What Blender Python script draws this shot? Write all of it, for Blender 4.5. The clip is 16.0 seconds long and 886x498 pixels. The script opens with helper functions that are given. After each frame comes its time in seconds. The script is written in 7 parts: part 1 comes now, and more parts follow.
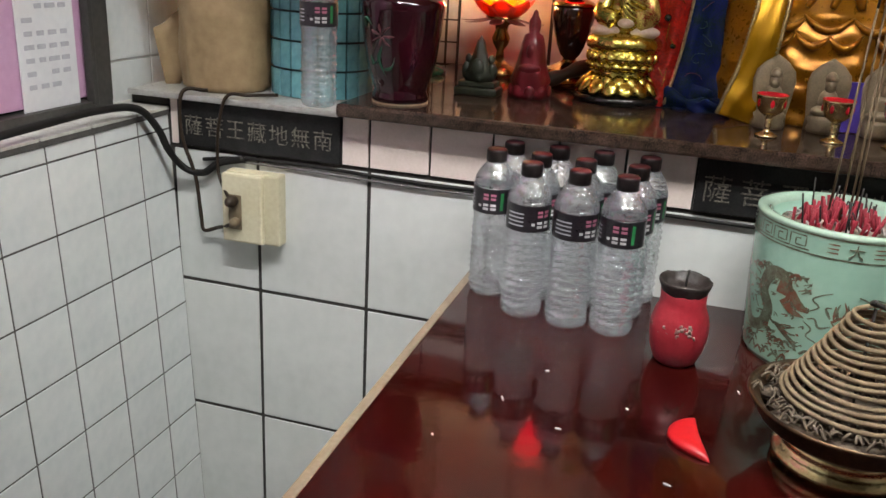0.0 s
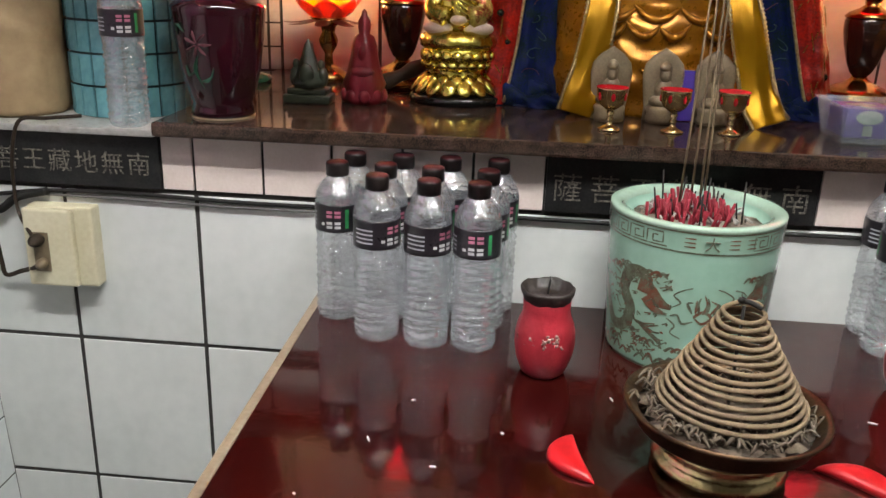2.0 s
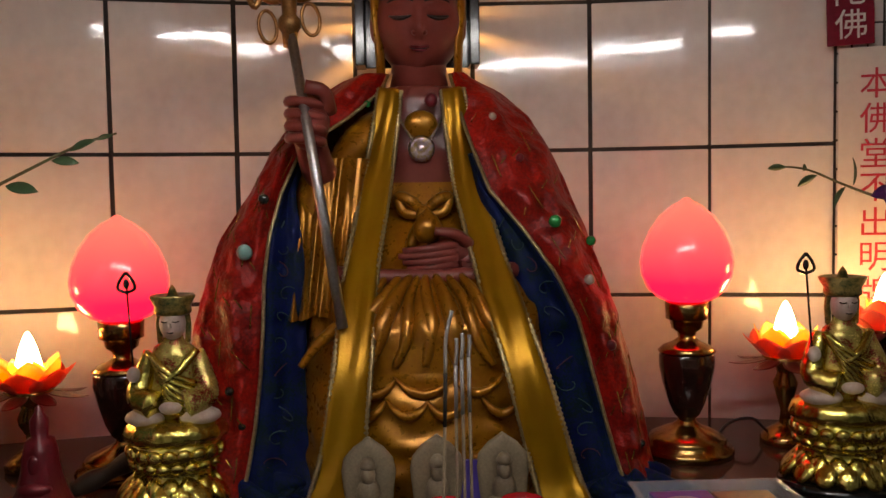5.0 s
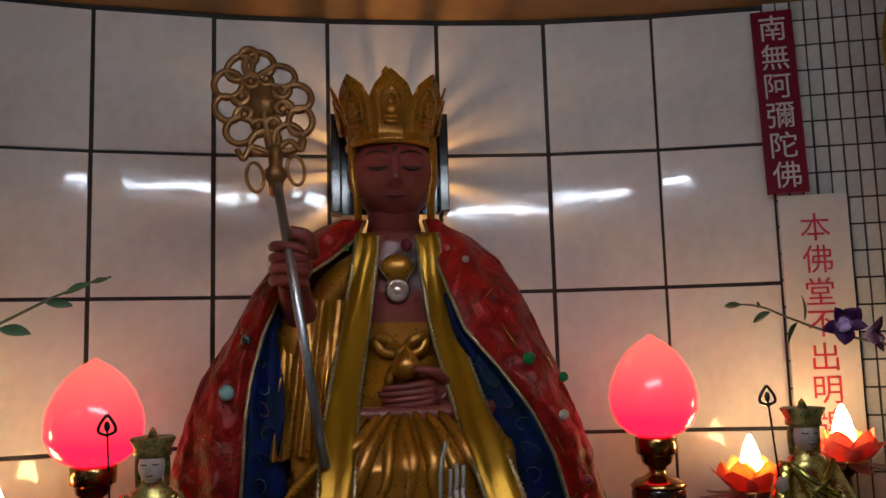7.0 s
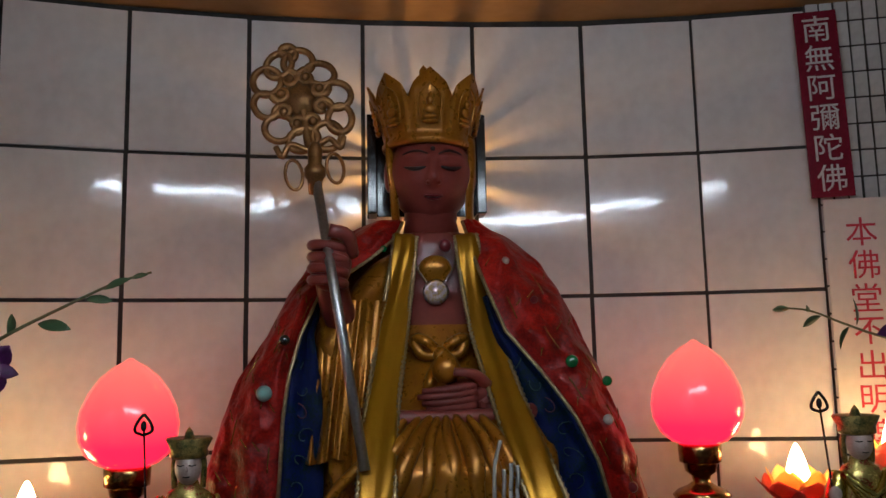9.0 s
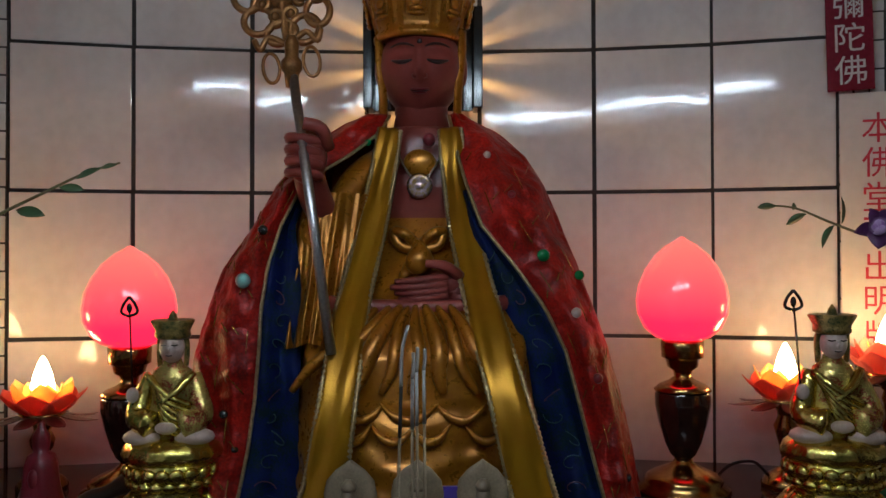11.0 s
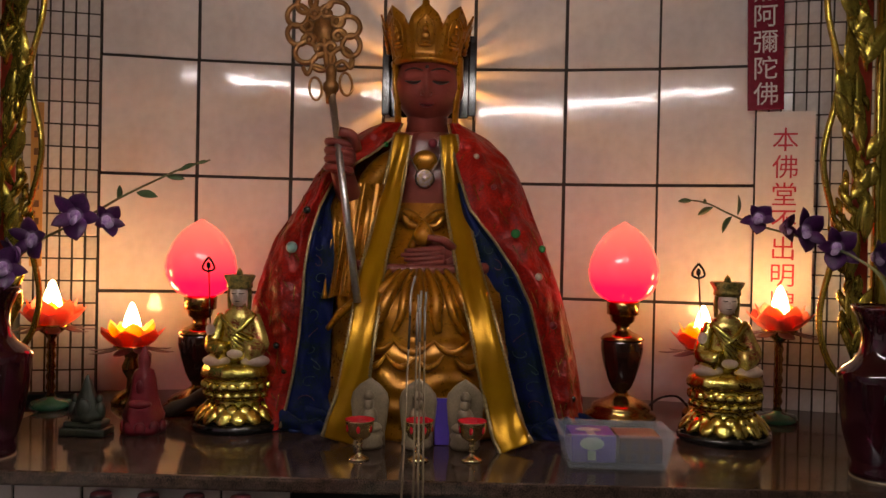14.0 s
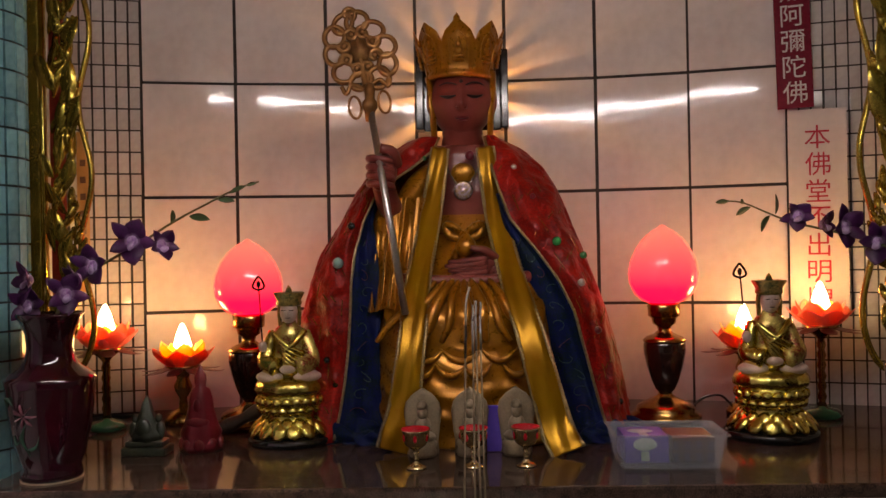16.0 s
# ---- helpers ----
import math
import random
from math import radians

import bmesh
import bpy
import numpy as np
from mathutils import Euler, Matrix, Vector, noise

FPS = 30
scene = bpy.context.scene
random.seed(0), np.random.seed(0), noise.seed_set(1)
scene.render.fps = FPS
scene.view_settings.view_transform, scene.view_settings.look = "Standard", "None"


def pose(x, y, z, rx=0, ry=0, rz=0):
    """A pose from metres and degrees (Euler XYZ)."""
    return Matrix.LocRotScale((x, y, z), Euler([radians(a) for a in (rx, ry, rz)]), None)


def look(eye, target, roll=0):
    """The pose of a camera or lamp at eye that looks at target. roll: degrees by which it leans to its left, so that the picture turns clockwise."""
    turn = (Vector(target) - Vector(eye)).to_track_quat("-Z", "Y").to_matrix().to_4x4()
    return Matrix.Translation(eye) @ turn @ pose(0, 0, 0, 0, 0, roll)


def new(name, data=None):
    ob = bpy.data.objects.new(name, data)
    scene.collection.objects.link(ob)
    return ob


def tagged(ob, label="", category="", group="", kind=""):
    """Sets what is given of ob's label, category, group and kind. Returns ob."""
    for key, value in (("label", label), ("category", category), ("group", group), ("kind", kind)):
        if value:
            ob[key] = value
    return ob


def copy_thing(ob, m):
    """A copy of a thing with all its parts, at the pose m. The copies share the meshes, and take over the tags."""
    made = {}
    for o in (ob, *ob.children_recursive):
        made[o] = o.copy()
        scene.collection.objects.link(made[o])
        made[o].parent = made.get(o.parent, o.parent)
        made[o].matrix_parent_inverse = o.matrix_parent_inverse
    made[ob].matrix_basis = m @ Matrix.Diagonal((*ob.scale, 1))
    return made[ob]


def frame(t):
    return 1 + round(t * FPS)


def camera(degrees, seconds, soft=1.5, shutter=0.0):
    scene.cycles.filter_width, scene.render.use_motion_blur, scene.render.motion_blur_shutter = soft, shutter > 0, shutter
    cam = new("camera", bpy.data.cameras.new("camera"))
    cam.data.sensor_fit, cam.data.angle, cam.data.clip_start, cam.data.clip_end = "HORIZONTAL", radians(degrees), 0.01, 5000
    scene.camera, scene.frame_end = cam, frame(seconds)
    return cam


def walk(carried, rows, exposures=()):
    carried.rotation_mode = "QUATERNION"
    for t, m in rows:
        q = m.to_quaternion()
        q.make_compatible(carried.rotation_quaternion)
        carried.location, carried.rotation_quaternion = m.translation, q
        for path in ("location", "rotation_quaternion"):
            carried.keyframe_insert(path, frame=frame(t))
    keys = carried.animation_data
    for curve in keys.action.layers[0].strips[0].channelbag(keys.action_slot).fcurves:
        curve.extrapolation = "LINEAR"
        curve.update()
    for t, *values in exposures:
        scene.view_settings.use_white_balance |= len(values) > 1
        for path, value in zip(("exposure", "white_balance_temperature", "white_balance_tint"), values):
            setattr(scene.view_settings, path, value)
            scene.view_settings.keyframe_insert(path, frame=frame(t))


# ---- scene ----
cam = camera(55.8, 16.0)
PATH = [
    (0, (-0.076, 0.084, 1.275), (-0.604, 1.896, 0.61), 3.2),
    (0.5, (-0.09, 0.119, 1.277), (-0.511, 1.96, 0.618), 3.1),
    (1, (-0.117, 0.141, 1.274), (-0.479, 1.995, 0.617), 3.1),
    (1.5, (-0.132, 0.151, 1.273), (-0.42, 2.019, 0.619), 2.6),
    (2, (-0.103, 0.17, 1.272), (-0.264, 2.054, 0.619), 1.9),
    (2.5, (-0.067, 0.234, 1.28), (-0.181, 2.121, 0.627), 1.0),
    (3, (-0.012, 0.339, 1.304), (-0.117, 2.238, 0.684), 1.5),
    (3.5, (0.053, 0.387, 1.337), (-0.068, 2.299, 0.764), 1.8),
    (4, (0.079, 0.425, 1.364), (-0.042, 2.396, 1.058), 0.8),
    (4.5, (0.089, 0.486, 1.376), (0.097, 2.474, 1.150), 0.14),
    (5, (0.076, 0.524, 1.420), (0.171, 2.519, 1.317), -0.93),
    (7.3, (0.026, 0.479, 1.408), (0.270, 2.448, 1.661), -1.55),
    (7.7, (0.007, 0.493, 1.401), (0.280, 2.457, 1.659), -1.55),
    (8.2, (-0.005, 0.508, 1.396), (0.260, 2.474, 1.655), -1.66),
    (10.3, (0.087, 0.508, 1.401), (0.098, 2.486, 1.695), 0.03),
    (10.5, (0.104, 0.501, 1.394), (0.120, 2.487, 1.632), -0.23),
    (11, (0.151, 0.489, 1.387), (0.129, 2.488, 1.423), -0.10),
    (11.5, (0.133, 0.444, 1.397), (-0.002, 2.439, 1.383), 0.13),
    (12, (0.074, 0.385, 1.397), (-0.078, 2.379, 1.423), 0.28),
    (12.5, (0.041, 0.319, 1.393), (-0.002, 2.319, 1.406), -0.07),
    (13, (0.073, 0.274, 1.385), (0.132, 2.273, 1.392), -0.17),
    (13.3, (0.118, 0.225, 1.385), (0.182, 2.224, 1.382), 0.74),
    (13.5, (0.145, 0.191, 1.387), (0.205, 2.190, 1.375), 1.31),
    (14, (0.163, 0.115, 1.381), (0.136, 2.115, 1.364), 1.24),
    (14.2, (0.164, 0.097, 1.382), (0.090, 2.095, 1.368), 1.05),
    (14.5, (0.167, 0.073, 1.384), (0.056, 2.069, 1.378), 0.75),
    (15, (0.137, 0.079, 1.389), (0.036, 2.076, 1.401), -0.54),
    (15.5, (0.110, 0.077, 1.385), (0.028, 2.075, 1.393), -1.07),
    (16, (0.117, 0.085, 1.384), (0.050, 2.084, 1.389), -1.10),
]
EXPOSURES = [(0, 1.06, 6900, 13), (1.0, 1.12, 6900, 13), (2.2, 1.11, 6900, 13), (3.2, 0.89, 6900, 13), (4.2, 0.6, 7000, 14), (5.0, 0.08, 7200, 16), (7.2, -0.22, 5800, 8), (8.4, -0.22, 5800, 8), (10.3, -0.18, 5450, 3), (11.2, -0.15, 5600, 4), (12.6, 0.0, 6700, 13), (13.6, 0.08, 7450, 19), (14.5, 0.12, 7700, 25), (16.0, 0.12, 7700, 26)]
walk(cam, [(t, look(eye, target, roll)) for t, eye, target, roll in PATH], EXPOSURES)

# ---- world and lamps ----
world = bpy.data.worlds.new("world")
scene.world = world
world.use_nodes = True
world.node_tree.nodes["Background"].inputs[0].default_value = (0.5, 0.55, 0.6, 1)
world.node_tree.nodes["Background"].inputs[1].default_value = 0.005
TUBE_POWER = 50.0
ROOM_FILL_POWER = 204.0
BULB_POWER = 52.0
EGG_POWER = 2.8
HALO_WATTS = 3.2


# ---- materials ----
def nodes_of(name):
    m = bpy.data.materials.new(name)
    m.use_nodes = True
    return m, m.node_tree, m.node_tree.nodes["Principled BSDF"]


def surf(name, c1, c2=None, scale=8.0, rough=0.5, metal=0.0, bump=0.0, bump_scale=None, coat=0.0, spread=0.08,
         piece=0.0, fine=0.5, stretch=(1, 1, 1), sheen=0.0, spec=0.5, lo=0.35, hi=0.65, trans=0.0):
    """Two tones mixed by noise at two scales, uneven gloss, fine relief; piece: how much each piece differs in tone."""
    m, nt, b = nodes_of(name)
    n, l = nt.nodes, nt.links
    c2 = c2 or tuple(v * 0.75 for v in c1)
    co = n.new("ShaderNodeTexCoord")
    mp = n.new("ShaderNodeMapping")
    mp.inputs["Scale"].default_value = stretch
    l.new(co.outputs["Object"], mp.inputs[0])
    big, small = n.new("ShaderNodeTexNoise"), n.new("ShaderNodeTexNoise")
    big.inputs["Scale"].default_value, small.inputs["Scale"].default_value = scale, scale * 9
    big.inputs["Detail"].default_value, small.inputs["Detail"].default_value = 5, 6
    l.new(mp.outputs[0], big.inputs["Vector"])
    l.new(mp.outputs[0], small.inputs["Vector"])
    mix = n.new("ShaderNodeMix")
    mix.inputs[0].default_value = fine
    l.new(big.outputs["Fac"], mix.inputs[2])
    l.new(small.outputs["Fac"], mix.inputs[3])
    ramp = n.new("ShaderNodeMapRange")
    ramp.inputs["From Min"].default_value, ramp.inputs["From Max"].default_value = lo, hi
    l.new(mix.outputs[0], ramp.inputs["Value"])
    col = n.new("ShaderNodeMix")
    col.data_type = "RGBA"
    col.inputs[6].default_value, col.inputs[7].default_value = (*c1, 1), (*c2, 1)
    l.new(ramp.outputs[0], col.inputs[0])
    out = col.outputs[2]
    if piece:
        info, hs, mr = n.new("ShaderNodeObjectInfo"), n.new("ShaderNodeHueSaturation"), n.new("ShaderNodeMapRange")
        mr.inputs["To Min"].default_value, mr.inputs["To Max"].default_value = 1 - piece, 1 + piece * 0.4
        l.new(info.outputs["Random"], mr.inputs["Value"])
        l.new(mr.outputs[0], hs.inputs["Value"])
        l.new(out, hs.inputs["Color"])
        out = hs.outputs[0]
    l.new(out, b.inputs["Base Color"])
    rr = n.new("ShaderNodeMapRange")
    rr.inputs["To Min"].default_value, rr.inputs["To Max"].default_value = max(0.02, rough - spread), rough + spread
    l.new(small.outputs["Fac"], rr.inputs["Value"])
    l.new(rr.outputs[0], b.inputs["Roughness"])
    b.inputs["Metallic"].default_value = metal
    b.inputs["Coat Weight"].default_value, b.inputs["Coat Roughness"].default_value = coat, 0.06
    b.inputs["Sheen Weight"].default_value = sheen
    b.inputs["Specular IOR Level"].default_value = spec
    b.inputs["Transmission Weight"].default_value = trans
    if bump:
        bn, bp = n.new("ShaderNodeTexNoise"), n.new("ShaderNodeBump")
        bn.inputs["Scale"].default_value = bump_scale or scale * 6
        bn.inputs["Detail"].default_value = 4
        l.new(mp.outputs[0], bn.inputs["Vector"])
        l.new(bn.outputs["Fac"], bp.inputs["Height"])
        bp.inputs["Strength"].default_value, bp.inputs["Distance"].default_value = 0.6, bump
        l.new(bp.outputs[0], b.inputs["Normal"])
    return m


def glow(name, colour, strength, rough=0.2, base=None, top=None, z0=0.0, z1=1.0):
    """A lit shade: it gives off light, paler towards its top where top is given."""
    m, nt, b = nodes_of(name)
    b.inputs["Base Color"].default_value = (*(base or colour), 1)
    b.inputs["Emission Color"].default_value = (*colour, 1)
    b.inputs["Emission Strength"].default_value = strength
    b.inputs["Roughness"].default_value = rough
    b.inputs["Coat Weight"].default_value, b.inputs["Coat Roughness"].default_value = 0.6, 0.04
    if top:
        n, l = nt.nodes, nt.links
        co, sep, mr, mix = n.new("ShaderNodeTexCoord"), n.new("ShaderNodeSeparateXYZ"), n.new("ShaderNodeMapRange"), n.new("ShaderNodeMix")
        mix.data_type = "RGBA"
        mix.inputs[6].default_value, mix.inputs[7].default_value = (*colour, 1), (*top, 1)
        l.new(co.outputs["Object"], sep.inputs[0])
        l.new(sep.outputs[2], mr.inputs["Value"])
        mr.inputs["From Min"].default_value, mr.inputs["From Max"].default_value = z0, z1
        l.new(mr.outputs[0], mix.inputs[0])
        l.new(mix.outputs[2], b.inputs["Emission Color"])
    return m


def petal_mat(name, colour, through_light):
    """Thin coloured plastic that lets the bulb behind it shine through."""
    m, nt, b = nodes_of(name)
    n, l = nt.nodes, nt.links
    b.inputs["Base Color"].default_value = (*colour, 1)
    b.inputs["Roughness"].default_value = 0.35
    tl, mx = n.new("ShaderNodeBsdfTranslucent"), n.new("ShaderNodeMixShader")
    tl.inputs[0].default_value = (*colour, 1)
    mx.inputs[0].default_value = through_light
    out = n["Material Output"]
    l.new(b.outputs[0], mx.inputs[1])
    l.new(tl.outputs[0], mx.inputs[2])
    l.new(mx.outputs[0], out.inputs[0])
    return m


def glass(name, colour, ior, rough=0.0, alpha=1.0):
    m, nt, b = nodes_of(name)
    b.inputs["Base Color"].default_value = (*colour, 1)
    b.inputs["Transmission Weight"].default_value = 1
    b.inputs["IOR"].default_value = ior
    b.inputs["Roughness"].default_value = rough
    return m


def clear(name, tint, ior, open_share, pale_share, rough=0.0, gloss=0.0):
    """Clear plastic: part passes straight through, part refracts, and a pale diffuse share is mixed in."""
    m, nt, b = nodes_of(name)
    n, l = nt.nodes, nt.links
    b.inputs["Base Color"].default_value = (*tint, 1)
    b.inputs["Transmission Weight"].default_value = 1
    b.inputs["IOR"].default_value, b.inputs["Roughness"].default_value = ior, rough
    tr, tl, m1, m2 = n.new("ShaderNodeBsdfTransparent"), n.new("ShaderNodeBsdfDiffuse"), n.new("ShaderNodeMixShader"), n.new("ShaderNodeMixShader")
    tl.inputs[0].default_value = (0.84, 0.92, 1.0, 1)
    m1.inputs[0].default_value, m2.inputs[0].default_value = open_share, pale_share
    l.new(b.outputs[0], m1.inputs[1])
    l.new(tr.outputs[0], m1.inputs[2])
    l.new(m1.outputs[0], m2.inputs[1])
    l.new(tl.outputs[0], m2.inputs[2])
    last = m2
    if gloss:
        gl, m3 = n.new("ShaderNodeBsdfGlossy"), n.new("ShaderNodeMixShader")
        gl.inputs["Roughness"].default_value = 0.03
        co, mp, bn, bp = n.new("ShaderNodeTexCoord"), n.new("ShaderNodeMapping"), n.new("ShaderNodeTexNoise"), n.new("ShaderNodeBump")
        mp.inputs["Scale"].default_value = (1, 1, 2.0)
        bn.inputs["Scale"].default_value, bn.inputs["Detail"].default_value = 62, 2
        bp.inputs["Strength"].default_value, bp.inputs["Distance"].default_value = 1.0, 0.006
        l.new(co.outputs["Object"], mp.inputs[0])
        l.new(mp.outputs[0], bn.inputs["Vector"])
        l.new(bn.outputs["Fac"], bp.inputs["Height"])
        l.new(bp.outputs[0], gl.inputs["Normal"])
        l.new(bp.outputs[0], b.inputs["Normal"])
        m3.inputs[0].default_value = gloss
        l.new(m2.outputs[0], m3.inputs[1])
        l.new(gl.outputs[0], m3.inputs[2])
        last = m3
    l.new(last.outputs[0], n["Material Output"].inputs[0])
    return m


M_TILE = surf("white_glazed_tile", (0.74, 0.75, 0.73), (0.62, 0.64, 0.62), 5, 0.16, piece=0.05, bump=0.0006, bump_scale=14, spec=0.5, fine=0.3)
M_NICHE = surf("pearl_glazed_tile", (0.74, 0.70, 0.67), (0.60, 0.56, 0.54), 6, 0.05, piece=0.05, bump=0.0016, bump_scale=8, fine=0.3, spread=0.03, spec=0.40)
M_SMALL = surf("white_small_tile", (0.76, 0.78, 0.77), (0.62, 0.66, 0.66), 7, 0.18, piece=0.06, bump=0.0005, bump_scale=20, fine=0.3)
M_PINK = surf("pale_pink_tile", (0.82, 0.70, 0.65), (0.74, 0.62, 0.56), 25, 0.35, piece=0.05)
M_GROUT = surf("dark_grout", (0.018, 0.017, 0.016), (0.05, 0.045, 0.04), 40, 0.9)
M_GROUT2 = surf("grey_grout", (0.045, 0.043, 0.04), (0.10, 0.095, 0.09), 40, 0.9)
M_TEAL = surf("teal_mosaic", (0.16, 0.40, 0.43), (0.10, 0.28, 0.32), 10, 0.16, piece=0.25)
M_TEAL_GROUT = surf("teal_grout", (0.012, 0.05, 0.055), (0.02, 0.03, 0.03), 30, 0.9)
M_MOSAIC = surf("white_mosaic", (0.62, 0.60, 0.57), (0.5, 0.48, 0.46), 10, 0.12, piece=0.15)
M_GRANITE = surf("brown_granite", (0.105, 0.062, 0.045), (0.020, 0.014, 0.012), 60, 0.09, fine=0.6, spec=0.36, lo=0.34, hi=0.60)
M_MARBLE = surf("grey_marble", (0.46, 0.46, 0.44), (0.30, 0.29, 0.27), 12, 0.3)
M_PLAQUE = surf("black_stone", (0.008, 0.008, 0.009), (0.02, 0.019, 0.019), 40, 0.4, spec=0.2)
M_CARVED = surf("worn_gilt_letters", (0.22, 0.20, 0.16), (0.03, 0.027, 0.023), 60, 0.6, lo=0.42, hi=0.58)
M_TABLE = surf("red_lacquer", (0.036, 0.0030, 0.0022), (0.016, 0.0017, 0.0014), 5, 0.09, coat=0.15, spread=0.06, bump=0.0005, bump_scale=34, fine=0.35)
M_TRIM = surf("tan_edge_strip", (0.30, 0.23, 0.16), (0.2, 0.14, 0.09), 20, 0.45)
M_CEIL = surf("tan_ceiling", (0.32, 0.20, 0.10), (0.25, 0.15, 0.075), 3, 0.85, spec=0.1)
M_PAINT = surf("grey_wall_paint", (0.42, 0.42, 0.41), (0.35, 0.35, 0.34), 2, 0.7)
M_FLOOR = surf("grey_floor", (0.25, 0.24, 0.22), (0.16, 0.15, 0.14), 6, 0.35)
M_STEEL = surf("dark_frame", (0.035, 0.035, 0.033), (0.07, 0.065, 0.06), 15, 0.5, metal=0.3)
M_BRASS = surf("aged_brass", (0.46, 0.27, 0.085), (0.22, 0.115, 0.04), 30, 0.22, metal=1.0, spread=0.1)
M_BRONZE = surf("dull_bronze_gilding", (0.34, 0.165, 0.05), (0.17, 0.075, 0.025), 40, 0.36, metal=0.75)
M_GOLD = surf("bright_gilding", (0.80, 0.67, 0.18), (0.55, 0.43, 0.08), 40, 0.20, metal=1.0, bump=0.0036, bump_scale=85)
M_GILT = surf("gold_paint", (0.42, 0.170, 0.007), (0.27, 0.095, 0.004), 14, 0.29, metal=0.50, bump=0.0008, bump_scale=26)
M_SATIN = surf("gold_satin", (0.36, 0.180, 0.004), (0.28, 0.125, 0.003), 7, 0.30, fine=0.12, spread=0.015, metal=0.6, spec=0.3, bump=0.0006, bump_scale=220)
M_CARVE = surf("gilded_wood", (0.56, 0.38, 0.06), (0.22, 0.18, 0.03), 22, 0.25, metal=0.75, bump=0.001, bump_scale=70)
M_SKIN = surf("brown_pink_paint", (0.215, 0.040, 0.030), (0.155, 0.028, 0.021), 20, 0.31, fine=0.3, spec=0.34, spread=0.05)
M_PALE = surf("pale_painted_resin", (0.56, 0.43, 0.36), (0.44, 0.32, 0.27), 30, 0.4)
M_LIP = surf("dark_paint", (0.010, 0.004, 0.004), None, 20, 0.4)
M_REDCLOTH = surf("red_brocade", (0.38, 0.009, 0.004), (0.11, 0.003, 0.002), 30, 0.40, bump=0.012, bump_scale=48, spec=0.24)
M_BLUECLOTH = surf("blue_brocade", (0.003, 0.008, 0.058), (0.003, 0.012, 0.015), 34, 0.6, spec=0.1, bump=0.002, bump_scale=60, lo=0.45, hi=0.58)
M_EMBR_G = surf("green_thread", (0.010, 0.045, 0.030), (0.006, 0.030, 0.032), 60, 0.6)
M_EMBR_R = surf("red_thread", (0.09, 0.012, 0.02), None, 60, 0.6)
M_BRAID = surf("silver_gold_braid", (0.50, 0.38, 0.18), (0.16, 0.11, 0.05), 200, 0.3, metal=0.6, bump=0.002, bump_scale=300)
M_JADE = surf("green_bead", (0.01, 0.22, 0.05), None, 30, 0.1, coat=0.5)
M_TURQ = surf("turquoise_bead", (0.20, 0.48, 0.42), (0.3, 0.3, 0.3), 80, 0.3)
M_DARKBEAD = surf("black_bead", (0.01, 0.015, 0.012), None, 30, 0.1, coat=0.5)
M_CHROME = surf("steel_rod", (0.62, 0.62, 0.62), (0.4, 0.4, 0.4), 30, 0.38, metal=1.0)
M_BLACK = surf("black_lacquer", (0.008, 0.008, 0.008), (0.012, 0.011, 0.010), 30, 0.12)
M_VASE = surf("oxblood_glaze", (0.030, 0.003, 0.007), (0.016, 0.002, 0.005), 8, 0.09, coat=0.3, spread=0.03)
M_CELADON = surf("celadon_glaze", (0.33, 0.53, 0.42), (0.26, 0.45, 0.35), 9, 0.14, coat=0.5, fine=0.3)
M_CELADON2 = surf("pale_celadon_rim", (0.36, 0.50, 0.40), (0.30, 0.42, 0.33), 20, 0.14, coat=0.5)
M_INK = surf("brown_underglaze", (0.075, 0.060, 0.035), (0.15, 0.20, 0.14), 110, 0.3, lo=0.42, hi=0.62)
M_INK2 = surf("rust_underglaze", (0.16, 0.055, 0.03), (0.13, 0.15, 0.10), 110, 0.3, lo=0.45, hi=0.62)
M_ASH = surf("incense_ash", (0.25, 0.20, 0.155), (0.10, 0.078, 0.06), 60, 0.95, bump=0.004, bump_scale=90)
M_ASHBROWN = surf("brown_ash", (0.17, 0.13, 0.09), (0.065, 0.048, 0.034), 60, 0.95, bump=0.004, bump_scale=90)
M_WAXDROP = surf("white_wax", (0.7, 0.68, 0.66), None, 40, 0.4)
M_DUSTY = surf("dusty_white_tile", (0.66, 0.66, 0.63), (0.38, 0.36, 0.32), 9, 0.3, piece=0.06)
M_STUB = surf("red_incense_stub", (0.27, 0.006, 0.022), (0.17, 0.005, 0.014), 50, 0.7)
M_STICK = surf("tan_incense", (0.23, 0.165, 0.095), (0.12, 0.085, 0.05), 90, 0.9, bump=0.0005, bump_scale=400)
M_BURNT = surf("burnt_tip", (0.02, 0.018, 0.016), None, 60, 0.9)
M_ASHTIP = surf("ash_tip", (0.36, 0.34, 0.31), None, 60, 0.9)
M_DISH = surf("smoked_brass", (0.12, 0.065, 0.03), (0.05, 0.03, 0.018), 25, 0.35, metal=0.8)
M_POT = surf("red_painted_pot", (0.38, 0.022, 0.035), (0.27, 0.012, 0.022), 20, 0.42, bump=0.003, bump_scale=45)
M_WAX = surf("burnt_wax", (0.008, 0.006, 0.005), (0.03, 0.021, 0.018), 60, 0.55, bump=0.002, bump_scale=120)
M_PEEL = surf("peeled_patch", (0.30, 0.27, 0.22), (0.26, 0.08, 0.07), 90, 0.7)
M_MOON = surf("red_painted_wood", (0.52, 0.008, 0.012), (0.42, 0.006, 0.01), 12, 0.38)
# Pale diffuse share stands in for bright light refracted through the water.
M_WATER = clear("bottled_water", (0.99, 0.995, 1.0), 1.33, 0.45, 0.10, gloss=0.24)
M_CAP = surf("black_plastic_cap", (0.004, 0.003, 0.003), (0.009, 0.004, 0.004), 60, 0.5, spec=0.25)
